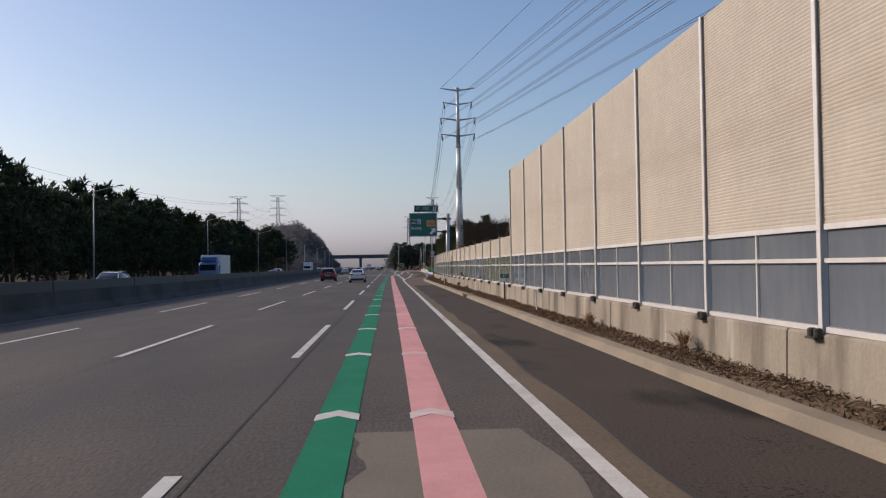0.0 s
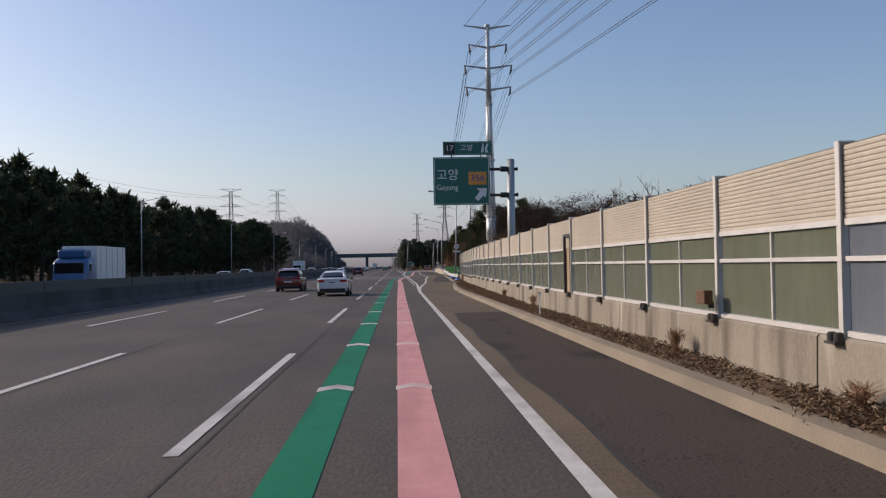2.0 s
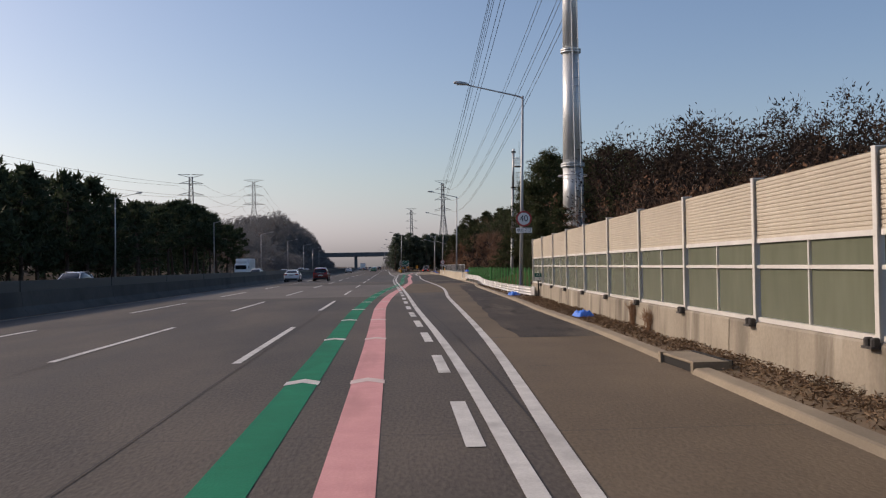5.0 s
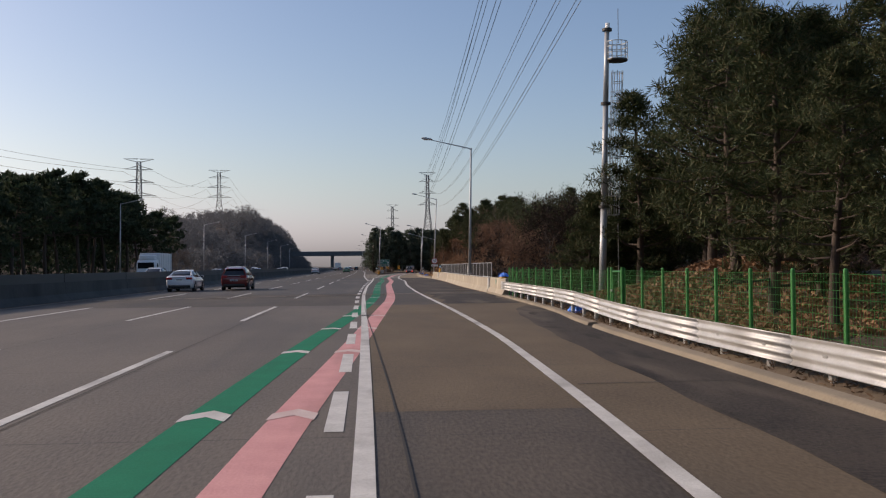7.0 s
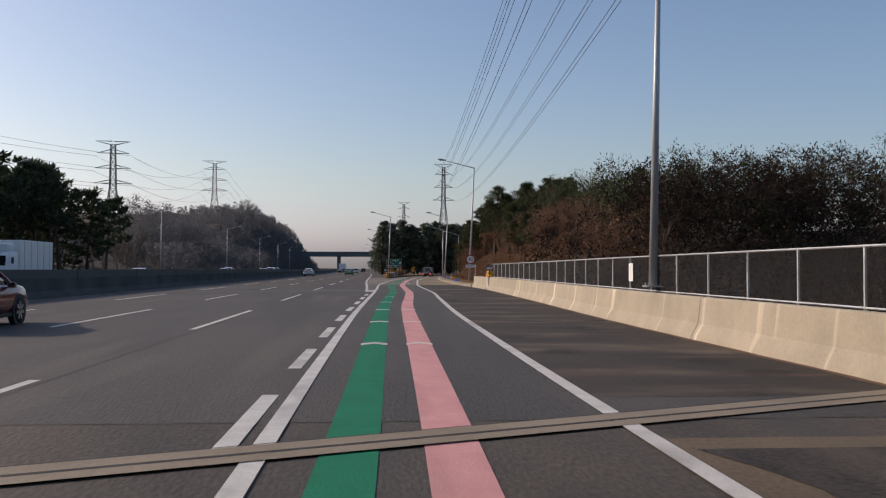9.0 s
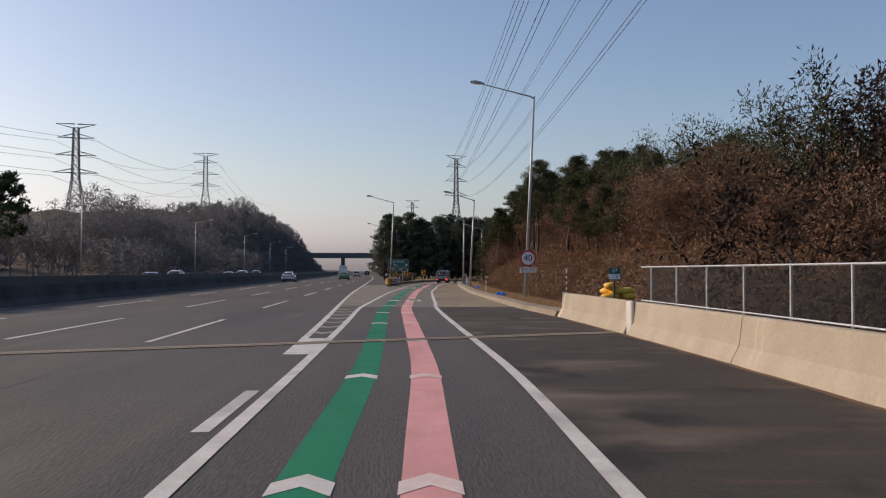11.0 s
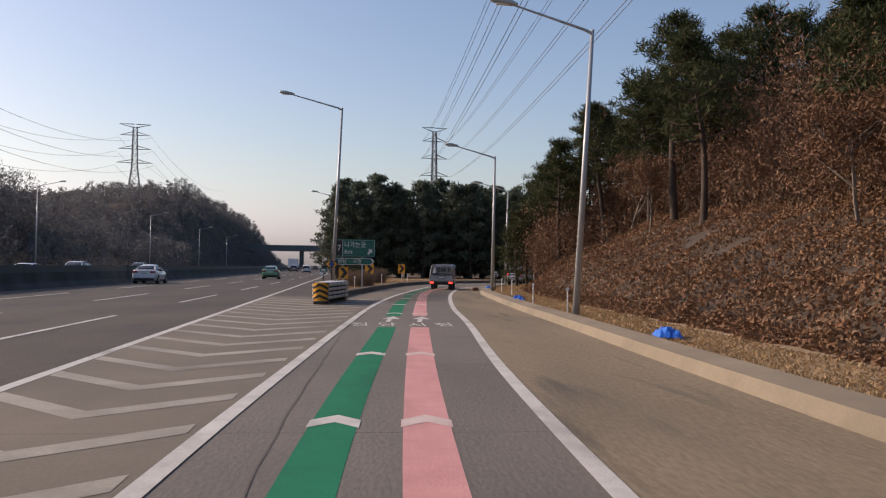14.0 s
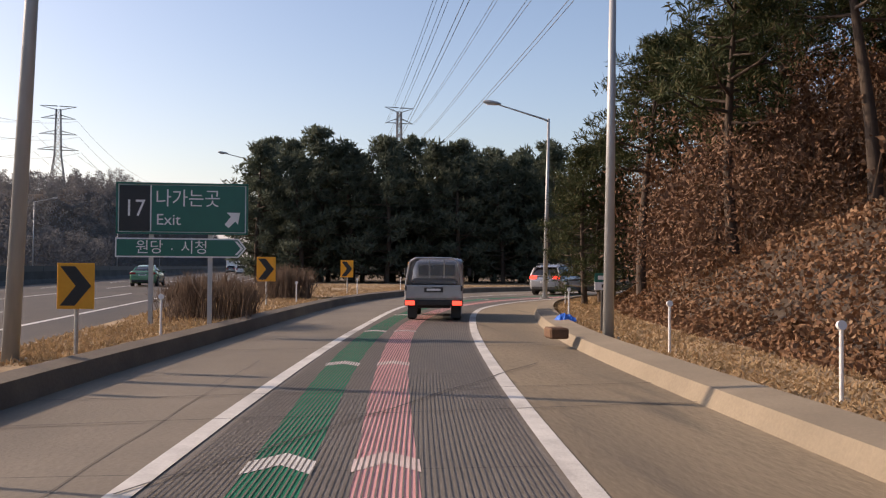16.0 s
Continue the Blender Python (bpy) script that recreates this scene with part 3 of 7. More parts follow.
ribbon("median_line", lambda y: -12.75 + bend(y), -80, 1500, 0.15, 0.008, M_FADED, marks, d=10)
ribbon("edge_line", lambda y: 1.76, -80, 108, 0.18, 0.009, M_WHITE, marks, d=10)
ribbon("exit_edge_line", right_line, 108, 413, 0.18, 0.0165, M_WHITE, marks, d=1.2)
ribbon("exit_lane_line", solid_line, 107, 418, 0.18, 0.0128, M_WHITE, marks, d=1.2)
ribbon("main_edge_line", lambda y: gore_line(min(y, 400)) + bend(y) + (0.0 if y < 400 else -0.002 * (y - 400)), 276, 1400, 0.18, 0.009, M_WHITE, marks, d=4)
wide_tip = area("gore_tip", lambda y: gore_line(y) - 0.08 - 0.0 * y, lambda y: solid_line(y) - 0.02, 272.2, 276.6, 0.0075, M_WHITE, marks, d=1)
DASHES = [127.3, 133.3, 139.3, 144.5, 149.7, 155.0, 160.5, 165.6, 170.9, 176.3, 181.4, 186.5, 191.4, 196.8, 202.3, 208.2, 214.1, 220.6] + [226.7 + 6.1 * k for k in range(7)]
for y0 in DASHES:
    ribbon("exit_dash", lambda y: solid_line(y) - 0.30, y0, y0 + (2.9 if y0 < 200 else 3.3), 0.19, 0.009, M_WHITE, marks)
for i in range(7):
    y0 = 278.35 + 2.53 * i
    a, b = gore_line(y0) + 0.08, solid_line(y0) - 0.08
    from_lists("hatch_bar", [(a, y0 + 0.3, 0.008), ((a + b) / 2, y0 - 0.15, 0.008), (b, y0 + 0.5, 0.008), (b, y0 + 0.98, 0.008), ((a + b) / 2, y0 + 0.38, 0.008), (a, y0 + 0.78, 0.008)], [(0, 1, 4, 5), (1, 2, 3, 4)], M_FADED, marks)
y0 = 299.5
while y0 < 359:
    a, b = gore_line(y0) + 0.1, solid_line(y0) - 0.1
    v = a + (b - a) * 0.5
    up, rt = 1.1 * (v - a), 1.0 * (b - v)
    vs = [(a, y0 + up, 0.008), (v, y0, 0.008), (b, y0 + rt, 0.008), (b, y0 + 0.52 + rt, 0.008), (v, y0 + 0.52, 0.008), (a, y0 + up + 0.5, 0.008)]
    from_lists("hatch_bar", vs, [(0, 1, 4, 5), (1, 2, 3, 4)], M_FADED, marks)
    y0 += 2.1

# coloured guide stripes with white arrowheads
CHEVRONS = [45.9, 53.0, 59.8, 67.0, 74.4, 81.6, 90.0, 98.2, 106.2, 116.0, 124.2, 132.3, 140.4, 148.2, 155.5, 163.1, 170.2, 177.2, 184.7, 191.2, 197.4, 207.8, 215.4, 223.3]
guide_g = thing("green_guide_stripe", "green guide stripe painted on the road with white arrowheads", "road marking", kind="structure")
guide_p = thing("pink_guide_stripe", "pink guide stripe painted on the road with white arrowheads", "road marking", kind="structure")
for f, m, par, gaps in ((green_x, M_GREEN, guide_g, ((304.6, 306.9), (341.0, 346.3))), (pink_x, M_PINK, guide_p, ((304.9, 308.8), (341.0, 346.6)))):
    a = -60
    for g0, g1 in gaps + ((412, 413),):
        ribbon("stripe", f, a, min(g0, 411.5), 0.46, 0.006, m, par, d=1.0)
        a = g1
    for k in range(-3, 52):
        yc = 8.23 + 7.45 * k if k < 5 else CHEVRONS[k - 5] if k < 28 else 230.9 + 7.44 * (k - 28) if k < 37 else 297.9 + 7.13 * (k - 37)
        if 339 < yc < 346 or yc > 405:
            continue
        x0 = f(yc)
        sk = (f(yc + 0.5) - f(yc - 0.5))
        vs = []
        for zo in (0.0, 0.44):
            for o, u in ((-0.25, -0.16), (0.0, 0.16), (0.25, -0.16)):
                vs.append((x0 + o + sk * (zo + u), yc + zo + u - sk * o, 0.0105))
        from_lists("arrowhead", vs, [(0, 1, 4, 3), (1, 2, 5, 4)], M_WHITE if f is green_x else M_CHEV, par)

# lettering on the ramp
tx = thing("ramp_lettering", "white painted speed number, place names and arrows on the ramp", "road marking", kind="structure")


def flat_poly(name, pts, m, par, z=0.012):
    return from_lists(name, [(x, y, z) for x, y in pts], [tuple(range(len(pts)))], m, par)


flat_poly("digit_stroke", [(3.70, 305.25), (4.45, 305.3), (4.45, 305.55), (3.70, 305.5)], M_WHITE, tx)
flat_poly("digit_stroke", [(3.70, 305.5), (3.92, 305.5), (4.42, 306.95), (4.18, 306.95)], M_WHITE, tx, 0.0125)
flat_poly("digit_stroke", [(4.14, 304.55), (4.30, 304.55), (4.36, 306.0), (4.2, 306.0)], M_WHITE, tx, 0.013)
ring_o = [(5.18 + 0.42 * math.copysign(abs(math.cos(a)) ** 0.5, math.cos(a)) + 0.05 * math.sin(a), 305.8 + 1.2 * math.copysign(abs(math.sin(a)) ** 0.5, math.sin(a))) for a in (2 * math.pi * i / 24 for i in range(24))]
ring_i = [(5.18 + (x - 5.18) * 0.62, 305.8 + (y - 305.8) * 0.76) for x, y in ring_o]
from_lists("digit_ring", [(x, y, 0.012) for x, y in ring_o + ring_i], [(i, (i + 1) % 24, 24 + (i + 1) % 24, 24 + i) for i in range(24)], M_WHITE, tx)
for body, cx in (("원", 5.34), ("당", 6.06), ("시", 6.86), ("청", 7.58)):
    writing("syllable", body, 0.72, M_WHITE, tx, Matrix.Translation((cx, 341.95, 0.012)) @ Matrix.Diagonal((0.78, 2.3, 1, 1)))
for cx, sh in ((6.2, 0.10), (7.08, 0.10)):
    p = [(-0.06, 343.2), (0.07, 343.2), (0.10, 344.65), (0.32, 344.65), (0.10, 346.05), (-0.20, 344.68), (-0.03, 344.68)]
    flat_poly("arrow", [(cx + x + sh * (y - 344.6) / 1.5, y) for x, y in p], M_WHITE, tx)

# expansion joints and sealed cracks
ej = thing("expansion_joint", "steel bridge expansion joint between concrete headers", "joint", group="bridge expansion joints", kind="structure")


def joint(parent, y_at0, slope, x0, x1):
    for name, off, w, m, z in (("header", -0.17, 0.27, M_KERB, 0.0205), ("header", 0.19, 0.31, M_KERB, 0.0205), ("gap", 0.0, 0.07, M_SEAM, 0.023), ("edge_seam", 0.36, 0.03, M_SEAM, 0.023)):
        vs = []
        for i in range(9):
            x = x0 + (x1 - x0) * i / 8
            vs += [(x, y_at0 + slope * x + off - w / 2, z), (x, y_at0 + slope * x + off + w / 2, z)]
        from_lists(name, vs, [(2 * i, 2 * i + 1, 2 * i + 3, 2 * i + 2) for i in range(8)], m, parent)


tagged(area("deck_shoulder", lambda y: right_line(y) + 0.05, lambda y: kerb_x(y) + 0.05, 223.5, 296.4, 0.0058, M_DECKSH, d=2), "dirty dark shoulder of the bridge deck", "shoulder", kind="structure")
tagged(area("shoulder_patch", lambda y: right_line(y) + 0.4 + 0.2 * math.sin(y * 0.9) + 0.08 * math.sin(y * 3.1), lambda y: kerb_x(y) - 0.2 + 0.2 * math.sin(y * 0.7), 206.5, 220.5, 0.0082, M_WEDGE, d=0.7), "dark asphalt patch before the bridge joint", "shoulder", kind="structure")
joint(ej, 219.75, 0.44, -13.0, 8.8)
ej2 = thing("expansion_joint", "steel bridge expansion joint between concrete headers", "joint", group="bridge expansion joints", kind="structure")
joint(ej2, 274.2, 0.43, -13.0, 9.9)
seams = thing("pavement_joints", "dark sealed joints and cracks between the concrete slabs", "joint", kind="structure")
for x0 in (-1.62, -5.25, -9.2):
    ribbon("seam", lambda y, x0=x0: x0 + bend(y) + 0.008 * math.sin(y * 0.7), -60, 700, 0.018, 0.0115, M_SEAM, seams, d=2)
vs, fs = [], []
for k in range(90):
    y0 = -40 + 6.0 * k
    if 221 < y0 < 297:
        continue
    b = len(vs)
    r = kerb_x(y0) if y0 < 380 else 1.0
    vs += [(-12.9, y0, 0.0045), (r, y0 + 0.02, 0.0045), (r, y0 + 0.034, 0.0045), (-12.9, y0 + 0.014, 0.0045)]
    fs.append((b, b + 1, b + 2, b + 3))
tagged(from_lists("slab_joints", vs, fs, M_SEAM, seams), kind="stuff")
seam_off = tab([(128, 0.42), (174, 0.36), (187, 0.22), (198, 0.08), (206, 0.05)])
ribbon("crack", lambda y: solid_line(y) + seam_off(y), 128, 206, 0.02, 0.0145, M_SEAM, seams, d=1)
pot = [(1.93 + (0.2 + 0.05 * math.sin(5 * a)) * math.cos(a) + 0.1 * math.sin(a), 197.6 + (0.30 + 0.08 * math.sin(3 * a + 1)) * math.sin(a)) for a in (2 * math.pi * i / 18 for i in range(18))]
# Drawn as a flat near-black patch, without depth
flat_poly("pothole", pot, M_HOLE, seams, 0.0155)
crack_x = tab([(293, 3.62), (296.5, 3.7), (303, 3.88), (319, 4.78), (324, 4.5), (334, 4.75), (340, 4.98), (352, 5.45), (361, 6.15), (370, 7.0)])
ribbon("crack", lambda y: crack_x(y) + 0.012 * math.sin(y * 2.3), 293, 370, 0.012, 0.0115, M_GROOVE, seams, d=0.7)
for y0, x0, x1 in ((140.0, 2.4, 5.6), (148.0, 2.6, 4.4), (179.5, 4.8, 7.0), (296.5, 1.6, 9.7), (302.8, 6.2, 9.6)):
    from_lists("crack", [(x0, y0, 0.0115), (x1, y0 + 0.1, 0.0115), (x1, y0 + 0.14, 0.0115), (x0, y0 + 0.04, 0.0115)], [(0, 1, 2, 3)], M_SEAM, seams)
ribbon("crack", lambda y: 6.64 + 4.56 * (y - 361.4) / 7.8 + 0.03 * math.sin(y * 3), 361.4, 369.2, 0.022, 0.0225, M_SEAM, seams, d=0.5)
for y0 in (364.4, 366.1, 372.0, 379.5):
    from_lists("cross_joint", [(island_x(y0), y0 - 0.4, 0.0205), (kerb_x(y0 + 0.5) + 0.02, y0 + 0.6, 0.0205), (kerb_x(y0 + 0.5) + 0.02, y0 + 0.622, 0.0205), (island_x(y0), y0 - 0.378, 0.0205)], [(0, 1, 2, 3)], M_SEAM, seams)
vs, fs = [], []
for i in range(62):
    t = (i + 0.5) / 62
    v, f = ribbon_geo(lambda y: solid_line(y) + 0.15 + (right_line(y) - solid_line(y) - 0.3) * t, 358.5, 404, 0.013, 0.0125, 1.5)
    b = len(vs)
    vs += v
    fs += [tuple(b + q for q in face) for face in f]
tagged(from_lists("grooves", vs, fs, M_GROOVE, seams), kind="stuff")

# kerbs
tagged(sweep("kerb", kerb_x, -80, 118.0, [(0.0, -0.02), (0.06, 0.13), (0.09, 0.155), (0.31, 0.17), (0.34, -0.05)], M_KERB, d=2.0, gaps=((46.5, 48.5),)), "pale concrete roadside kerb", "kerb", kind="structure")
tagged(sweep("exit_kerb", kerb_x, 118.02, 221.5, [(0.0, -0.02), (0.05, 0.075), (0.08, 0.09), (0.27, 0.10), (0.30, -0.05)], M_KERB, d=2.0, gaps=((132.4, 134.2), (190.6, 191.3))), "low worn concrete kerb along the exit lane", "kerb", kind="structure")
tagged(sweep("ramp_kerb", kerb_x, 287.5, 413, [(0.0, -0.02), (0.10, 0.20), (0.62, 0.24), (0.66, -0.05)], M_KERB, d=1.5), "broad pale concrete kerb along the ramp", "kerb", kind="structure")
tagged(sweep("island_kerb", island_x, 360.5, 425, [(0.02, -0.02), (-0.03, 0.26), (-0.32, 0.30), (-0.36, -0.05)], M_KERB_SHADED, d=1.0), "dirty concrete kerb round the exit island, darkened for shade", "kerb", kind="structure")
for a, b in ((46.5, 48.5), (132.4, 134.2)):
    dr = thing("drain_inlet", "dark concrete drain inlet opening in the kerb", "drain", kx := kerb_x((a + b) / 2), (a + b) / 2, 0.0, group="kerb drains")
    part("basin", box_bm(0.30, 0, -0.03, 0.6, b - a - 0.02, 0.05), M_HOLE, dr)
    part("back_wall", box_bm(0.56, 0, 0.09, 0.08, b - a - 0.02, 0.19), M_HOLE, dr)
    # Solid box in the opening; its darkness is painted, not cast
    part("mouth", box_bm(0.29, 0, 0.065, 0.50, b - a - 0.26, 0.13), M_HOLE, dr)
    part("cover_slab", box_bm(0.30, 0.02, 0.152, 0.56, b - a - 0.3, 0.045, bevel=0.012), M_KERB, dr)
    part("side_wall", box_bm(0.28, (b - a) / 2 - 0.06, 0.08, 0.6, 0.12, 0.2), M_KERB, dr)
    part("side_wall", box_bm(0.28, -(b - a) / 2 + 0.06, 0.08, 0.6, 0.12, 0.2), M_KERB, dr)
tagged(area("verge", lambda y: kerb_x(y) + 0.30, lambda y: wall_x(y) + 0.05, -80, 118, 0.12, M_EARTH, d=3), "earth verge between kerb and wall", "verge", kind="structure")
tagged(area("exit_verge", lambda y: kerb_x(y) + 0.28, lambda y: wall_x(y) + 0.05, 118, 167, 0.05, M_EARTH, d=3), "low earth verge at the wall foot", "verge", kind="structure")
tagged(area("guardrail_verge", lambda y: kerb_x(y) + 0.28, lambda y: kerb_x(y) + 3.5, 167, 214, 0.03, M_EARTH, d=3), "earth verge behind the guardrail", "verge", kind="structure")
tagged(area("ramp_verge", lambda y: kerb_x(y) + 0.6, lambda y: kerb_x(y) + 3.2, 288, 405, 0.14, M_STRAW, d=3), "grassy verge beside the ramp", "verge", kind="structure")
tagged(area("exit_island", lambda y: min(island_x(y) - 0.3, 3.3 + bend(y)) if y > 362 else island_x(y) - 1.0, lambda y: island_x(min(y, 425)) - 0.25, 360.6, 425, 0.2, M_STRAW, d=2), "dry grass island between expressway and ramp", "island", kind="structure")
tagged(area("woodland_floor", lambda y: 3.3 + bend(y), lambda y: 75.0, 425, 560, 0.2, M_EARTH, d=6), "shaded earth under the pines", "ground", kind="structure")

# ---- noise barrier on a concrete parapet ----
nb = thing("noise_barrier", "noise barrier of glass panes and beige louvre panels on a stained concrete wall", "noise barrier", kind="structure")
BAYS = [36.95 + 4.05 * i for i in range(-14, 1)] + [36.95 + 4.0 * i for i in range(1, 12)] + [80.95 + 4.013 * i for i in range(1, 17)] + [149.4, 153.7, 158.1, 162.45, 167.0]  # post places along the road
TALL_END = 36.95
y0 = -76.9
while y0 < 166:
    y1 = min(y0 + 9.6, 167.3)
    low = 0.1 if y0 > 112 else 0.0
    sweep("wall_segment", wall_x, y0, y1 - 0.045, [(-0.02, -0.05), (-0.12, 0.02), (-0.10, 0.79 - low), (-0.07, 0.82 - low), (0.22, 0.82 - low), (0.24, -0.05)], M_CONC, nb, d=3.0)
    y0 = y1


def post_mesh(h):
    """A broad-flanged steel post with its footplate and anchor nuts."""
    bm = bmesh.new()
    add_box(bm, -0.085, 0, h / 2, 0.014, 0.10, h)
    add_box(bm, 0.085, 0, h / 2, 0.014, 0.10, h)
    add_box(bm, 0, 0, h / 2, 0.17, 0.012, h)
    add_box(bm, 0, 0, h + 0.008, 0.19, 0.11, 0.016)
    me = bpy.data.meshes.new("post")
    bm.to_mesh(me)
    bm.free()
    me.materials.append(M_ALU)
    return me


def louvre_mesh(z0, z1, length, pitch=0.052, back=-0.031):
    """A panel of pressed horizontal louvres between two posts."""
    vs, fs = [], []
    n = max(2, round((z1 - z0) / pitch))
    dz = (z1 - z0) / n
    prof = []
    for i in range(n):
        z = z0 + dz * i
        prof += [(-0.036, z), (-0.040, z + dz * 0.45), (-0.038, z + dz * 0.78), (back, z + dz * 0.86)]
    prof += [(-0.035, z1), (0.05, z1), (0.05, z0)]
    m = len(prof)
    for y in (0.02, length - 0.02):
        vs += [(x, y, z) for x, z in prof]
    for j in range(m):
        fs.append((j, (j + 1) % m, m + (j + 1) % m, m + j))
    fs += [tuple(range(m))[::-1], tuple(range(m, 2 * m))]
    me = bpy.data.meshes.new("louvre_panel")
    me.from_pydata(vs, [], fs)
    me.materials.append(M_PANEL)
    return me


def pane_mesh(z0, z1, ya, yb, m):
    bm = box_bm(0.0, (ya + yb) / 2, (z0 + z1) / 2, 0.016, yb - ya, z1 - z0)
    me = bpy.data.meshes.new("pane")
    bm.to_mesh(me)
    bm.free()
    me.materials.append(m)
    return me


P_TALL, P_LOW, P_LATE = post_mesh(5.72 - 0.75), post_mesh(2.98 - 0.75), post_mesh(2.98 - 0.65)
L_TALL, L_LOW = [louvre_mesh(z, z + 0.72, 4.0) for z in (2.13, 2.85, 3.57, 4.29, 5.01)], [louvre_mesh(2.13, 2.54, 4.0, 0.059, -0.022), louvre_mesh(2.54, 2.95, 4.0, 0.059, -0.022)]
L_LATE = [louvre_mesh(2.03, 2.49, 4.0, 0.059, -0.022), louvre_mesh(2.49, 2.95, 4.0, 0.059, -0.022)]
PANES = {m: [pane_mesh(z0, z1, a, b, m) for z0, z1 in ((0.90, 1.66), (1.72, 2.06)) for a, b in ((0.06, 1.98), (2.02, 3.94))] for m in (M_PANE_GREEN, M_PANE_BLUE)}
bm = bmesh.new()
for z, h in ((0.86, 0.07), (1.69, 0.055), (2.095, 0.07)):
    add_box(bm, -0.01, 2.0, z, 0.09, 3.86, h)
add_box(bm, -0.01, 2.0, 1.47, 0.07, 0.045, 1.2)
RAILS = bpy.data.meshes.new("rail_frame")
bm.to_mesh(RAILS)
bm.free()
RAILS.materials.append(M_ALU)
bm = bmesh.new()
add_box(bm, -0.13, 0, 0.015, 0.2, 0.26, 0.03)
for dy in (-0.08, 0.08):
    add_box(bm, -0.16, dy, 0.07, 0.10, 0.09, 0.12, bevel=0.02)
SHOE = bpy.data.meshes.new("anchor_shoe")
bm.to_mesh(SHOE)
bm.free()
SHOE.materials.append(M_DARKSTEEL)
for y in BAYS:
    x = wall_x(y)
    rz = -math.degrees(math.atan((wall_x(y + 4) - x) / 4.0))
    tall = y <= TALL_END + 0.1
    drop = 0.1 if y > 118 else 0.0
    link("post", P_TALL if tall else P_LATE if drop else P_LOW, nb, at=pose(x + 0.02, y, 0.75 - drop, 0, 0, rz))
    link("anchor_shoe", SHOE, nb, at=pose(x + 0.02, y, 0.75 - drop, 0, 0, rz))
    if y > 165:
        continue
    bay = BAYS[BAYS.index(y) + 1] - y
    at = pose(x + 0.02, y, 0.0, 0, 0, rz) @ Matrix.Diagonal((1, bay / 4.0, 1, 1))
    if 72 < y < 74:
        dm = thing("barrier_door", "weathered tan service door in the noise barrier", "door", x + 0.02, y, 0.75, rz)
        part("frame", (lambda b: (add_box(b, -0.02, 0.06, 0.86, 0.16, 0.1, 1.72), add_box(b, -0.02, 1.05, 0.86, 0.16, 0.12, 1.72), add_box(b, -0.02, 0.55, 1.74, 0.16, 1.1, 0.08), b)[-1])(bmesh.new()), M_DARKSTEEL, dm)
        leaf = part("leaf", box_bm(0.0, 0.55, 0.85, 0.04, 0.88, 1.66), M_WOOD, dm)
        part("handle", box_bm(-0.04, 0.25, 0.85, 0.05, 0.03, 0.14), M_STEEL, leaf)
        for me in L_LOW:
            link("louvre_panel", me, nb, at=at)
        for z0, z1 in ((0.90, 1.66), (1.72, 2.06)):
            link("pane", pane_mesh(z0, z1, 1.16, 3.94, M_PANE_GREEN), nb, at=at)
        bm = bmesh.new()
        for z, h in ((0.86, 0.07), (1.69, 0.055), (2.095, 0.07)):
            add_box(bm, -0.01, 2.55, z, 0.09, 2.78, h)
        ob = part("rail_frame", bm, M_ALU, nb)
        ob.matrix_basis = at
        continue
    for me in L_TALL if tall and y < TALL_END - 1 else L_LATE if drop else L_LOW:
        link("louvre_panel", me, nb, at=at)
    at = Matrix.Translation((0, 0, -drop)) @ at
    link("rail_frame", RAILS, nb, at=at)
    blue = y < TALL_END - 1 or 47 < y < 55
    for me in PANES[M_PANE_BLUE if blue else M_PANE_GREEN]:
        link("pane", me, nb, at=at)


def utility_box(x, y, z, colour, label):
    t = thing("utility_box", label, "box", x, y, z, group="boxes on the barrier")
    bm = box_bm(0, 0, 0.12, 0.14, 0.38, 0.21, bevel=0.012)
    part("casing", bm, colour, t)
    part("bracket", box_bm(0.1, 0, 0.0, 0.06, 0.1, 0.10), M_DARKSTEEL, t)


utility_box(wall_x(60.9) - 0.28, 60.9, 1.02, M_RUST, "rusty brown metal box fixed to the barrier post")
utility_box(wall_x(48.8) - 0.28, 48.8, 1.02, M_STEEL, "grey metal box fixed to the barrier post")

# ---- guardrail and green fence ----
rail_f = tab([(161, 7.98), (166, 7.9), (172, 7.82), (178, 7.95), (184, 8.08), (190, 8.16), (197, 8.5), (205, 8.72), (214, 8.86)])
M_RAIL = mat("galvanised_rail_steel", (0.42, 0.42, 0.41), (0.56, 0.56, 0.55), 2, 0.5, metal=0.35, stain=((0.30, 0.28, 0.25), 1.2, (1, 0.5, 3), 0.55, 0.8))
gr = thing("guardrail", "white galvanised triple-wave steel guardrail on posts", "guardrail", kind="structure")
zs = [0.16 + 0.42 * i / 24 for i in range(25)]
prof = [(-0.03 - 0.022 * math.cos((z - 0.16) / 0.42 * 6 * math.pi), z) for z in zs] + [(-0.018 - 0.022 * math.cos((z - 0.16) / 0.42 * 6 * math.pi), z) for z in zs[::-1]]
rail_lift = lambda y: 0.21 * smooth01(184, 199, y)
y0 = 164.0
while y0 < 215:
    beam = sweep("beam", rail_f, y0, min(y0 + 4.0, 215.2) - 0.004, prof, M_RAIL, gr, d=2.0, smooth=True)
    for v in beam.data.vertices:
        v.co.z += rail_lift(v.co.y)
    y0 += 4.0
y0 = 165.0
while y0 < 213:
    part("post", tube_bm((rail_f(y0) + 0.09, y0, -0.02), (rail_f(y0) + 0.09, y0, 0.53 + rail_lift(y0)), 0.06, sides=10), M_STEEL, gr)
    part("spacer", box_bm(rail_f(y0) + 0.03, y0, 0.37 + rail_lift(y0), 0.1, 0.12, 0.24), M_STEEL, gr)
    y0 += 2.0
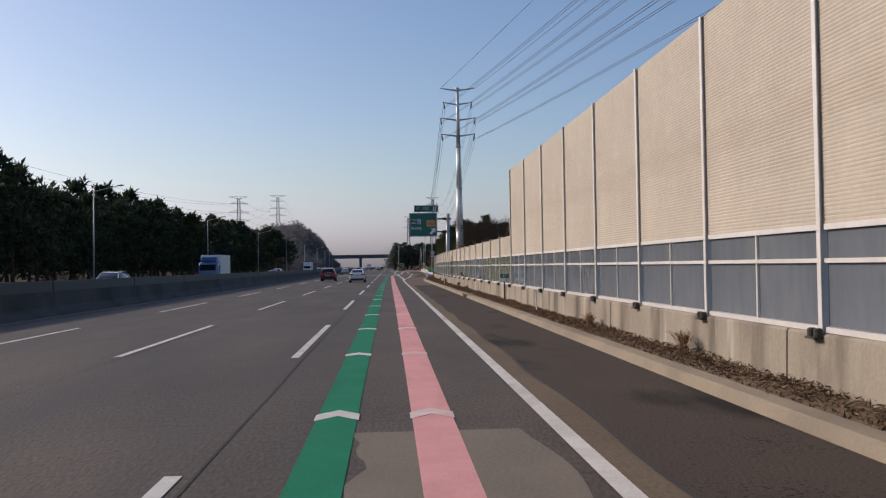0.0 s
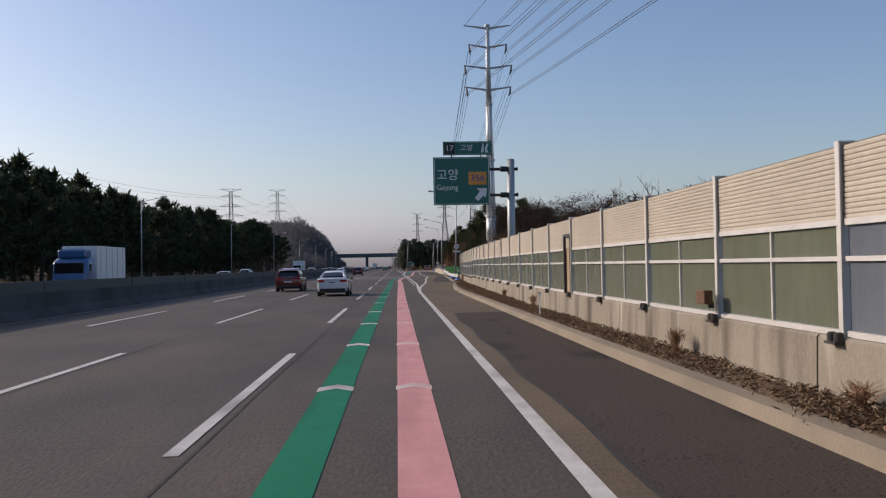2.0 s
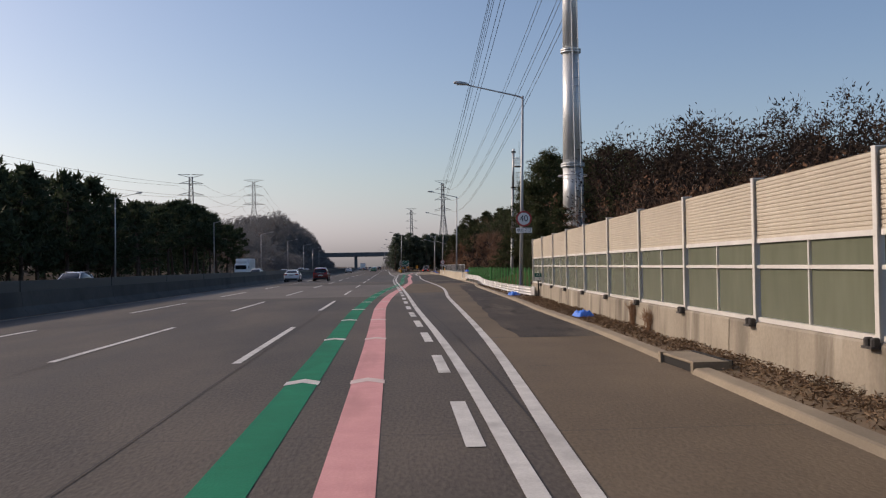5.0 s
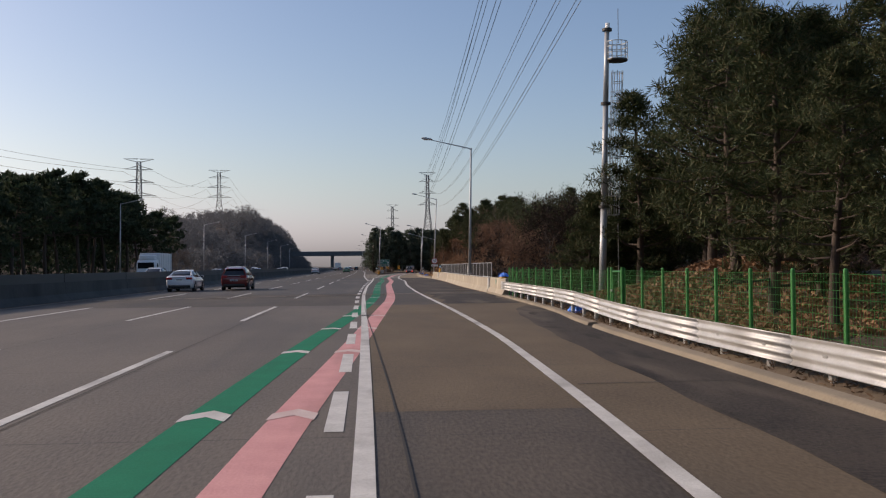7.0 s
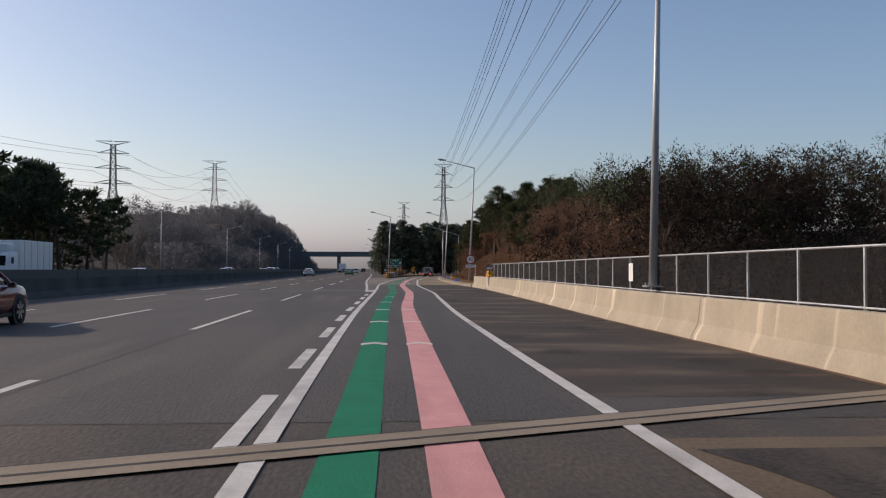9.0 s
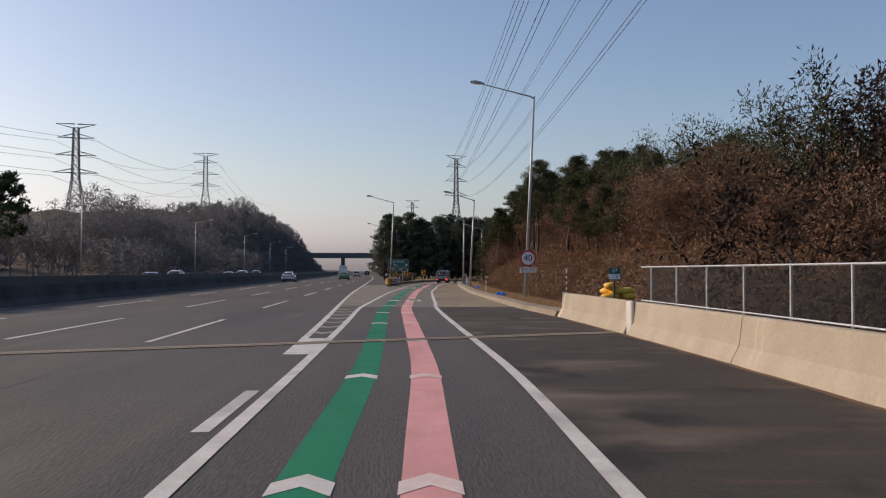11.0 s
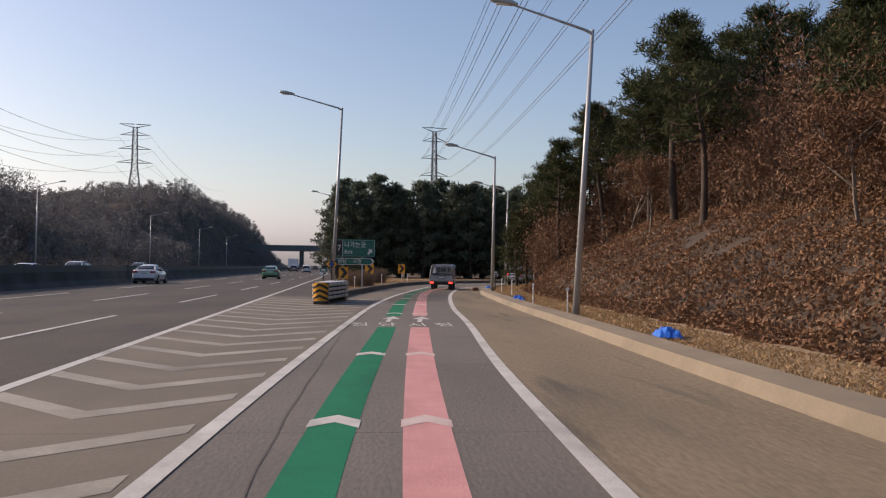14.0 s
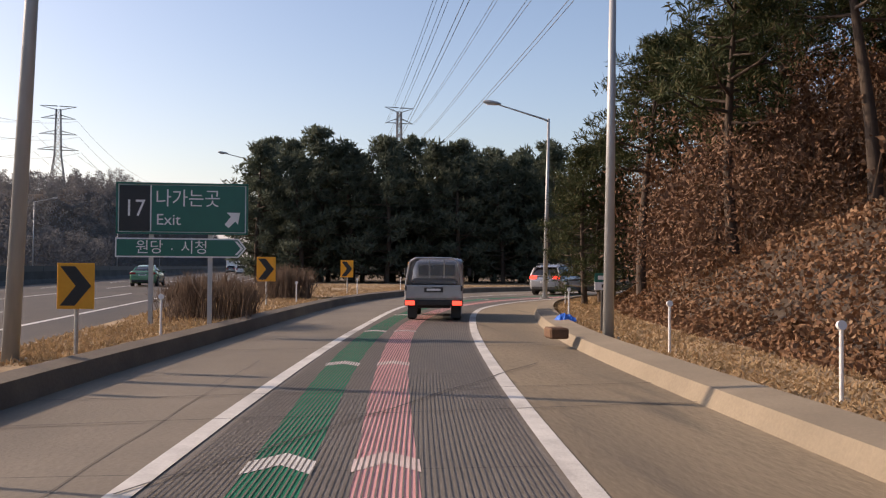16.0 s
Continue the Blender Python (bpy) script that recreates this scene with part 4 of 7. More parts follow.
bm = bmesh.new()
add_box(bm, rail_f(163.6), 163.6, 0.38, 0.10, 0.9, 0.44, bevel=0.04)
part("end_terminal", bm, M_RAIL, gr)
part("end_plate", box_bm(rail_f(214.8) - 0.062, 214.75, 0.58, 0.014, 0.85, 0.42, bevel=0.005), M_RAIL, gr)
for z in (0.44, 0.53, 0.63, 0.72):
    part("bolt", box_bm(rail_f(215) - 0.076, 215.05, z, 0.02, 0.05, 0.035, bevel=0.006), M_DARKSTEEL, gr)

fence_f = tab([(158, 8.75), (176, 9.02), (190, 9.1), (203, 9.15), (214, 9.15)])
gfence = thing("mesh_fence", "bright green welded wire fence with round posts", "fence", kind="structure")
FP = bpy.data.meshes.new("post")
bm = tube_bm((0, 0, 0.02), (0, 0, 1.48), 0.038, sides=10)
add_tube(bm, (0, 0, 1.48), (0, 0, 1.51), 0.043, 0.02, sides=10)
bm.to_mesh(FP)
bm.free()
FP.materials.append(M_FENCE_G)
FENCE_POSTS = [212.0 - 1.75 * k for k in range(27, -1, -1)] + [213.3, 214.45]
for y0, y1 in zip(FENCE_POSTS, FENCE_POSTS[1:] + [0]):
    link("post", FP, gfence, at=pose(fence_f(y0), y0, 0))
    if y1:
        vs, fs = [], []
        a, b = Vector((fence_f(y0), y0, 0)), Vector((fence_f(y1), y1, 0))
        for i in range(1, 18):
            p = a.lerp(b, i / 18)
            prism_geo(vs, fs, p + Vector((0, 0, 0.3)), p + Vector((0, 0, 1.43)), (0.0028, 0.0028))
        for i in range(10):
            z = 0.3 + 0.125 * i
            prism_geo(vs, fs, a + Vector((0, 0, z)), b + Vector((0, 0, z)), (0.0045, 0.0045))
        from_lists("wire_panel", vs, fs, M_FENCE_G, gfence)

gate = thing("fence_gate", "narrow green tubular gate in the wire fence", "gate", fence_f(193.3) - 0.06, 193.3, 0.0)
for dy in (-0.56, 0.56):
    part("gate_post", tube_bm((0, dy, 0.02), (0, dy, 1.52), 0.045, sides=10), M_FENCE_G, gate)
bm = bmesh.new()
for dy in (-0.46, 0.46):
    add_tube(bm, (0, dy, 0.25), (0, dy, 1.40), 0.022, sides=8)
for z in (0.25, 1.40):
    add_tube(bm, (0, -0.46, z), (0, 0.46, z), 0.022, sides=8)
leaf = part("gate_frame", bm, M_FENCE_G, gate)
vs, fs = [], []
for i in range(1, 8):
    prism_geo(vs, fs, (0, -0.46 + 0.115 * i, 0.25), (0, -0.46 + 0.115 * i, 1.40), (0.004, 0.004))
for i in range(1, 9):
    prism_geo(vs, fs, (0, -0.46, 0.25 + 0.128 * i), (0, 0.46, 0.25 + 0.128 * i), (0.005, 0.005))
from_lists("wire_infill", vs, fs, M_FENCE_G, leaf)
part("latch", box_bm(-0.04, 0.42, 0.85, 0.05, 0.10, 0.06), M_STEEL, leaf)

# ---- concrete bridge barrier with chain-link fence ----
bar_x = tab([(213, 8.75), (222, 8.95), (236, 9.05), (258, 9.65), (278, 10.0), (288, 9.95)])
cb = thing("concrete_barrier", "sunlit stained concrete safety barrier along the bridge edge", "barrier", kind="structure")
def bar_section(top):
    """The barrier's sloped face, its worn top and its straight back."""
    return [(0.0, 0.0), (0.03, 0.09), (0.16, 0.33), (0.22, top - 0.03), (0.25, top), (0.43, top), (0.46, top - 0.03), (0.46, -0.4), (0.0, -0.4)]


for a, b in ((214.9, 222.2), (222.55, 232.0), (232.03, 242.0), (242.03, 252.0), (252.03, 262.0), (262.03, 270.0), (270.03, 277.6), (278.0, 287.4)):
    sweep("barrier_segment", bar_x, a, b, bar_section(0.92 if a < 220 else 0.87), M_STREAK, cb, d=2.5)
for y in (222.4, 277.8):
    part("joint_cover", box_bm(bar_x(y) + 0.14, y, 0.43, 0.10, 0.5, 0.88, bevel=0.02), M_ALU, cb)
part("plate", box_bm(bar_x(219.1) + 0.187, 219.1, 0.70, 0.014, 0.36, 0.28, bevel=0.004), M_OLD_GREEN, cb, "faded green reflector plate")
ribbon("dirt_line", lambda y: bar_x(y) - 0.06 + 0.03 * math.sin(y * 1.7), 223, 287, 0.14, 0.0105, M_RUST, cb, d=0.6)
clf = thing("chain_link_fence", "galvanised chain-link fence fixed behind the concrete barrier", "fence", kind="structure")
y = 223.8
while y < 278.2:
    part("post", tube_bm((bar_x(y) + 0.50, y, 0.55), (bar_x(y) + 0.50, y, 1.80), 0.026, sides=8), M_STEEL, clf)
    y += 2.13
vs, fs = [], []
ys = steps(223.8, 278, 2.0)
for a, b in zip(ys, ys[1:]):
    for z in (0.90, 1.78):
        prism_geo(vs, fs, (bar_x(a) + 0.50, a, z), (bar_x(b) + 0.50, b, z), (0.02, 0.02), 5)
from_lists("top_rail", vs, fs, M_STEEL, clf)
vs, fs = [], []
n = int(55 / 0.06)
for i in range(-15, n):
    for s in (0, 1):
        p = Vector((0, 223 + 0.06 * (i if s == 0 else i + 15), 0.91))
        q = Vector((0, 223 + 0.06 * (i + 15 if s == 0 else i), 1.77))
        if min(p.y, q.y) < 223.8 or max(p.y, q.y) > 278:
            continue
        p.x, q.x = bar_x(p.y) + 0.50, bar_x(q.y) + 0.50
        prism_geo(vs, fs, p, q, (0.0032, 0.0032))
tagged(from_lists("chain_link_mesh", vs, fs, M_DARKSTEEL, clf), kind="stuff")
pl = thing("plate", "small white notice plate on the chain-link fence", "sign", bar_x(238.5) + 0.46, 238.5, 1.36)
part("sheet", box_bm(0, 0, 0, 0.012, 0.42, 0.5), M_SIGNW, pl)

# ---- median ----
med = thing("median_barrier", "shaded concrete median barrier topped by a dark anti-glare screen", "barrier", kind="structure")
mx = lambda y: -13.55 + bend(y)
# Median stands in shade; that darkness is mostly in the concrete's base colour
M_MEDIAN = mat("shade_dark_median_concrete", (0.05, 0.052, 0.05), (0.085, 0.086, 0.08), 0.5, 0.9, stain=((0.035, 0.036, 0.035), 0.8, (2, 0.5, 0.4), 0.45, 0.7))
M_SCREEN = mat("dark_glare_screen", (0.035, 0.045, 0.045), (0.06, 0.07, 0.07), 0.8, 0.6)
y0 = -60
while y0 < 900:
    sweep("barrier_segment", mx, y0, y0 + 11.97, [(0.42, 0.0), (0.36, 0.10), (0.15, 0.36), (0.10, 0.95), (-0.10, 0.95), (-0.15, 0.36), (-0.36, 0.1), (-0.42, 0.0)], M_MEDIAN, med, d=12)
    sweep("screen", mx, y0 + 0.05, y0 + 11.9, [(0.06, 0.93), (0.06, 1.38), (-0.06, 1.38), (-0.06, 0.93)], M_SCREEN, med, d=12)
    y0 += 12
ribbon("median_gutter", lambda y: -13.0 + bend(y), -60, 900, 0.32, 0.006, M_RUST, med, d=12)


# ---- lamps ----
def street_lamp(x, y, h=10.3, arm=3.0, side=-1, lean=1.2, z=0.0):
    """A tapered steel column with one raked arm and a cobra-head lantern."""
    t = thing("street_lamp", "tall grey tapered steel street lamp with one raked arm", "street lamp", x, y, z, group="street lamps")
    t.matrix_basis = pose(x, y, z, 0, lean, 0)
    part("column", tube_bm((0, 0, 0), (0, 0, h), 0.11, 0.055, sides=14), M_POLE, t, smooth=True)
    bm = box_bm(0, 0, 0.02, 0.42, 0.42, 0.04)
    for a in range(4):
        add_tube(bm, (0.15 * (1 if a & 1 else -1), 0.15 * (1 if a & 2 else -1), 0.03), (0.15 * (1 if a & 1 else -1), 0.15 * (1 if a & 2 else -1), 0.10), 0.02, sides=6)
    part("base_plate", bm, M_STEEL, t)
    bm = tube_bm((0, 0, h - 0.12), (side * 0.25, 0, h - 0.02), 0.05, 0.045)
    add_tube(bm, (side * 0.25, 0, h - 0.02), (side * arm, 0, h + 0.52), 0.045, 0.03)
    part("arm", bm, M_POLE, t)
    bm = bmesh.new()
    for i, (u, w, hh) in enumerate(((0, 0.05, 0.05), (0.18, 0.12, 0.09), (0.5, 0.15, 0.11), (0.75, 0.11, 0.08), (0.82, 0.04, 0.03))):
        vsr = [bm.verts.new((side * (arm + u - 0.1), dy, h + 0.54 + 0.1 * u + dz)) for dy, dz in ((-w, 0), (-w * 0.7, hh), (w * 0.7, hh), (w, 0), (w * 0.6, -hh * 0.6), (-w * 0.6, -hh * 0.6))]
        if i:
            for j in range(6):
                bm.faces.new((prev[j], prev[(j + 1) % 6], vsr[(j + 1) % 6], vsr[j]))
        prev = vsr
    lan = part("lantern", bm, M_POLE, t, smooth=True)
    part("lens", box_bm(side * (arm + 0.36), 0, h + 0.52, 0.4, 0.16, 0.04, bevel=0.015), M_SIGNW, lan)
    return t


lamp_40a = street_lamp(7.93, 167.9, 10.6, z=0.1, lean=1.6)
street_lamp(9.42, 236.0, 9.4, z=1.0, lean=1.2)
street_lamp(11.55, 306.2, 11.6, z=0.1, lean=2.5)
street_lamp(11.72, 344.5, 8.6, 2.4, z=0.1, lean=2.9)
street_lamp(13.3, 372.2, 8.1, 2.3, z=0.1, lean=0.6)
street_lamp(17.95, 396.0, 8.1, 2.3, z=0.1, lean=1.0)
street_lamp(3.94, 368.0, 10.0, 2.7, z=0.15, lean=2.4)
for yy in (433.0, 500.0, 566.0, 632.0):
    street_lamp(2.9 + bend(yy), yy, 10.0, 2.7, z=0.1)
for yy in (38.0, 104.0, 170.0, 236.0, 301.0, 367.0, 433.0, 499.0, 565.0, 631.0):
    street_lamp(-33.0 + bend(yy), yy, 10.8, 2.6, side=1, lean=0.5)


# ---- signs ----
def board(t, name, x0, x1, z0, z1, y, m, rim=0.045, back=True):
    """A sign sheet with rounded corners, white rim line and a folded back."""
    b = part(name, box_bm((x0 + x1) / 2, y + 0.03, (z0 + z1) / 2, x1 - x0, 0.05, z1 - z0, bevel=0.012), M_SIGNW if rim else m, t)
    if rim:
        part("face", box_bm((x0 + x1) / 2, y - 0.0, (z0 + z1) / 2, x1 - x0 - 2 * rim, 0.02, z1 - z0 - 2 * rim), m, b)
        part("edge", (lambda q: (add_box(q, (x0 + x1) / 2, y + 0.02, z1, x1 - x0 + 0.06, 0.07, 0.04), add_box(q, (x0 + x1) / 2, y + 0.02, z0, x1 - x0 + 0.06, 0.07, 0.04), add_box(q, x0 - 0.01, y + 0.02, (z0 + z1) / 2, 0.04, 0.07, z1 - z0), add_box(q, x1 + 0.01, y + 0.02, (z0 + z1) / 2, 0.04, 0.07, z1 - z0), q)[-1])(bmesh.new()), m, b)
    return b


def poly_up(name, pts, y, m, parent):
    """A thin flat figure standing upright at y, from (x, z) corners."""
    bm = bmesh.new()
    f = bm.faces.new([bm.verts.new((x, y, z)) for x, z in pts])
    r = bmesh.ops.extrude_face_region(bm, geom=[f])
    for v in r["geom"]:
        if isinstance(v, bmesh.types.BMVert):
            v.co.y += 0.004
    bmesh.ops.recalc_face_normals(bm, faces=bm.faces)
    return part(name, bm, m, parent)


def exit_arrow(x, z, s, y, m, parent):
    pts = [(-0.52, -0.32), (-0.28, -0.55), (0.14, -0.13), (0.30, -0.32), (0.42, 0.42), (-0.38, 0.42), (-0.14, 0.16)]
    return poly_up("arrow", [(x + a * s, z + b * s) for a, b in pts], y, m, parent)


gs = thing("gantry_sign", "green overhead exit sign on a grey cantilever pole behind the barrier", "road sign", 0, 94.4, 0)
part("pole", tube_bm((6.22, 0.35, 0.0), (6.30, 0.35, 7.1), 0.21, 0.19, sides=18), M_POLE, gs, smooth=True)
part("cap", tube_bm((6.30, 0.35, 7.1), (6.30, 0.35, 7.16), 0.2, 0.1, sides=18), M_POLE, gs)
for z in (6.62, 5.28):
    arm = part("arm", tube_bm((2.6, 0.22, z), (6.65, 0.30, z), 0.075, sides=12), M_DARKSTEEL, gs)
    part("clamp", tube_bm((5.72, 0.24, z), (6.12, 0.27, z), 0.14, sides=12), M_DARKSTEEL, arm)
    part("flange", tube_bm((6.58, 0.30, z), (6.62, 0.30, z), 0.12, sides=12), M_DARKSTEEL, arm)
big = board(gs, "panel", 2.28, 5.13, 4.80, 7.22, 0.0, M_SIGN, 0.05)
writing("lettering", "고양", 0.62, M_SIGNW, big, facing(2.98, -0.014, 6.30))
writing("lettering", "Goyang", 0.40, M_SIGNW, big, facing(2.95, -0.014, 5.68), wide=0.9)
rt = part("route_badge", box_bm(4.52, -0.012, 6.14, 0.92, 0.02, 0.66, bevel=0.009), M_SIGNO, big)
writing("route_number", "356", 0.46, M_SIGNBLUE, rt, facing(4.52, -0.026, 6.14), wide=1.1)
exit_arrow(4.72, 5.34, 0.68, -0.016, M_SIGNW, big)
top = board(gs, "top_panel", 2.80, 5.28, 7.36, 8.02, 0.0, M_SIGN, 0.04)
part("number_field", box_bm(3.10, -0.012, 7.69, 0.54, 0.012, 0.58), M_SIGNB, top)
writing("exit_number", "17", 0.42, M_SIGNW, top, facing(3.10, -0.022, 7.69))
writing("lettering", "고양", 0.36, M_SIGNW, top, facing(3.98, -0.014, 7.70))
poly_up("exit_symbol", [(4.72, 7.46), (4.86, 7.46), (4.88, 7.92), (4.80, 7.92)], -0.016, M_SIGNW, top)
poly_up("exit_symbol", [(4.94, 7.46), (5.12, 7.46), (5.02, 7.64), (5.14, 7.90), (5.02, 7.92), (4.92, 7.66)], -0.016, M_SIGNW, top)
for x in (3.2, 4.7):
    part("hanger", box_bm(x, 0.12, 7.0, 0.06, 0.06, 2.0), M_DARKSTEEL, gs)


def speed_sign(x, y, z, d, on_label):
    """A round speed limit sign with a worded plate below, clamped to a lamp column."""
    t = thing("speed_sign", on_label, "road sign", x, y, z, group="speed signs")
    part("ring", tube_bm((0, 0.0, 0), (0, 0.025, 0), d / 2, sides=40), M_SIGNR, t)
    disc = part("disc", tube_bm((0, -0.006, 0), (0, 0.0, 0), d * 0.39, sides=40), M_SIGNW, t)
    writing("speed_number", "40", d * 0.56, M_SIGNB, disc, facing(0, -0.010, 0), wide=0.95)
    pz = -d * 0.5 - 0.2
    pt = part("plate", box_bm(0, 0.01, pz, d * 1.02, 0.02, d * 0.32, bevel=0.006), M_SIGNW, t)
    writing("lettering", "램프구간", d * 0.25, M_SIGNB, pt, facing(0, -0.003, pz), wide=1.0)
    part("clamp", box_bm(0, 0.1, 0.1, 0.3, 0.16, 0.06), M_STEEL, t)
    part("clamp", box_bm(0, 0.1, pz, 0.3, 0.16, 0.06), M_STEEL, t)


speed_sign(8.14, 167.72, 4.11, 0.84, "round red-ringed speed sign with worded plate on a lamp column")
speed_sign(11.68, 306.02, 2.40, 0.94, "round red-ringed speed sign with worded plate on a lamp column")

ex = thing("exit_sign", "green exit sign board on two dark posts in dry grass", "road sign", 0, 375.5, 0)
for x in (4.38, 5.60):
    part("post", box_bm(x, 0.1, 1.65, 0.09, 0.09, 3.1), M_POLE, ex)
eb = board(ex, "panel", 3.70, 6.36, 2.15, 3.20, 0.0, M_SIGN, 0.035)
part("number_field", box_bm(4.05, -0.012, 2.675, 0.62, 0.012, 0.95), M_SIGNB, eb)
part("divider", box_bm(4.38, -0.012, 2.675, 0.025, 0.014, 0.98), M_SIGNW, eb)
writing("exit_number", "17", 0.5, M_SIGNW, eb, facing(4.05, -0.022, 2.66), wide=0.9)
writing("lettering", "나가는곳", 0.40, M_SIGNW, eb, facing(5.14, -0.014, 2.87), wide=0.92)
writing("lettering", "Exit", 0.33, M_SIGNW, eb, facing(4.74, -0.014, 2.43))
exit_arrow(6.08, 2.46, 0.34, -0.016, M_SIGNW, eb)
lo = poly_up("lower_panel", [(3.66, 1.64), (6.20, 1.64), (6.36, 1.84), (6.20, 2.05), (3.66, 2.05)], 0.0, M_SIGNW, ex)
poly_up("face", [(3.69, 1.67), (6.18, 1.67), (6.32, 1.84), (6.18, 2.02), (3.69, 2.02)], -0.006, M_SIGN, lo)
poly_up("chevron", [(6.12, 1.70), (6.17, 1.70), (6.30, 1.84), (6.17, 1.99), (6.12, 1.99), (6.24, 1.84)], -0.012, M_SIGNW, lo)
writing("lettering", "원당", 0.31, M_SIGNW, lo, facing(4.36, -0.012, 1.84))
writing("dot", "·", 0.31, M_SIGNW, lo, facing(4.82, -0.012, 1.80))
writing("lettering", "시청", 0.31, M_SIGNW, lo, facing(5.28, -0.012, 1.84))


def chevron_sign(x, y, z, s=0.5, rz=0.0):
    t = thing("chevron_sign", "amber and black curve chevron sign on a thin post", "road sign", x, y, z, rz, group="chevron signs")
    part("post", tube_bm((0, 0.05, 0), (0, 0.05, 0.85 + s * 1.2), 0.03, sides=10), M_STEEL, t)
    b = part("sheet", box_bm(0, 0, 0.85 + s * 0.65, s, 0.02, s * 1.28, bevel=0.006), M_SIGNY, t)
    c = 0.85 + s * 0.65
    poly_up("chevron", [(a * s, c + q * s) for a, q in ((-0.42, 0.55), (-0.02, 0.55), (0.42, 0.0), (-0.02, -0.55), (-0.42, -0.55), (0.0, 0.0))], -0.016, M_SIGNB, b)


for x, y, s, rz in ((4.55, 368.8, 0.50, 0), (6.2, 386.0, 0.62, -8), (9.2, 399.0, 0.62, -20), (13.2, 408.0, 0.62, -32)):
    chevron_sign(x, y, 0.0 if y < 370 else 0.12, s, rz)


def km_post(x, y, z, top, low):
    t = thing("distance_post", "small green and white distance marker on a striped post", "road sign", x, y, z, group="distance markers")
    part("post", tube_bm((0, 0.02, 0), (0, 0.02, 1.1), 0.035, sides=10), M_DARKSTEEL, t)
    a = part("upper_plate", box_bm(0, -0.03, 1.13, 0.36, 0.015, 0.18, bevel=0.005), M_SIGN, t)
    b = part("lower_plate", box_bm(0, -0.03, 0.955, 0.36, 0.015, 0.16, bevel=0.005), M_SIGNW, t)
    if top:
        writing("number", top, 0.16, M_SIGNW, a, facing(0, -0.042, 1.13), wide=1.1)
        writing("number", low, 0.15, M_SIGNB, b, facing(0.07, -0.042, 0.955), wide=1.1)
    else:
        part("bar", box_bm(0, -0.04, 1.13, 0.22, 0.008, 0.08), M_SIGNW, a)
        part("bar", box_bm(0.05, -0.04, 0.955, 0.16, 0.008, 0.08), M_SIGNB, b)


km_post(4.95, 37.2, 0.1, "67", "0")
km_post(wall_x(162.9) - 0.2, 162.9, 0.03, "67", "1")
km_post(10.75, 282.0, 0.55, "67", "2")
km_post(13.75, 374.0, 0.15, "", "")
km_post(3.5, 367.0, 0.2, "", "")


# ---- crash cushion at the gore ----
cc = thing("crash_cushion", "grey steel crash cushion with black and yellow striped nose", "crash cushion", 3.80, 354.6, 0.0, -7)
for i in range(5):
    bm = bmesh.new()
    w = 0.30 + 0.035 * i
    for s in (-1, 1):
        for k in range(4):
            add_box(bm, s * (w + 0.02), 0.75 + 0.95 * i, 0.26 + 0.17 * k, 0.05, 1.0, 0.12, bevel=0.02)
    part("fender_panel", bm, M_STEEL, cc)
    part("diaphragm", box_bm(0, 0.35 + 0.95 * i, 0.46, 2 * w, 0.06, 0.78), M_DARKSTEEL, cc)
    part("lid", box_bm(0, 0.8 + 0.95 * i, 0.86, 2 * w + 0.02, 0.93, 0.04, bevel=0.012), M_ALU, cc)
bm = bmesh.new()
ring = []
for z in (0.14, 0.88):
    ring.append([bm.verts.new((0.31 * math.cos(a), 0.30 - 0.32 * math.sin(a), z)) for a in (math.pi * i / 12 for i in range(13))])
for i in range(12):
    bm.faces.new((ring[0][i], ring[0][i + 1], ring[1][i + 1], ring[1][i]))
bm.faces.new(ring[1])
nose = part("nose", bm, M_SIGNY, cc, "rounded amber nose")
for k in range(4):
    z = 0.10 + 0.22 * k
    bm = bmesh.new()
    for i in range(12):
        q = []
        for a, up in ((math.pi * i / 12, 0), (math.pi * (i + 1) / 12, 0), (math.pi * (i + 1) / 12, 0.1), (math.pi * i / 12, 0.1)):
            zz = min(0.88, max(0.14, z + up + 0.20 * (1 - abs(a / (math.pi / 2) - 1))))
            q.append(bm.verts.new((0.316 * math.cos(a), 0.30 - 0.326 * math.sin(a), zz)))
        if len({round(v.co.z, 3) for v in q}) > 1:
            bm.faces.new(q)
    part("stripe", bm, M_SIGNB, nose)
part("foot", box_bm(0, 0.1, 0.07, 0.5, 0.3, 0.14, bevel=0.02), M_DARKSTEEL, cc)
part("core", box_bm(0, 2.75, 0.47, 0.40, 4.7, 0.72), M_DARKSTEEL, cc)
part("backstop", box_bm(0, 5.2, 0.45, 0.75, 0.3, 0.9, bevel=0.03), M_CONC, cc)
ax = thing("arrow_board", "dark sign board with amber arrowheads on a slim post", "road sign", 4.05, 362.4, 0.18)
part("post", tube_bm((0, 0.04, 0), (0, 0.04, 2.5), 0.035, sides=10), M_DARKSTEEL, ax)
bb = part("sheet", box_bm(0, 0, 1.45, 0.62, 0.02, 0.32, bevel=0.006), M_SIGNB, ax)
part("centre_field", tube_bm((0, -0.02, 1.45), (0, -0.008, 1.45), 0.105, sides=20), M_SIGNBLUE, bb)
poly_up("chevron", [(-0.28, 1.45), (-0.13, 1.58), (-0.05, 1.58), (-0.15, 1.45), (-0.05, 1.32), (-0.13, 1.32)], -0.016, M_SIGNY, bb)
poly_up("chevron", [(0.28, 1.45), (0.13, 1.32), (0.05, 1.32), (0.15, 1.45), (0.05, 1.58), (0.13, 1.58)], -0.016, M_SIGNY, bb)


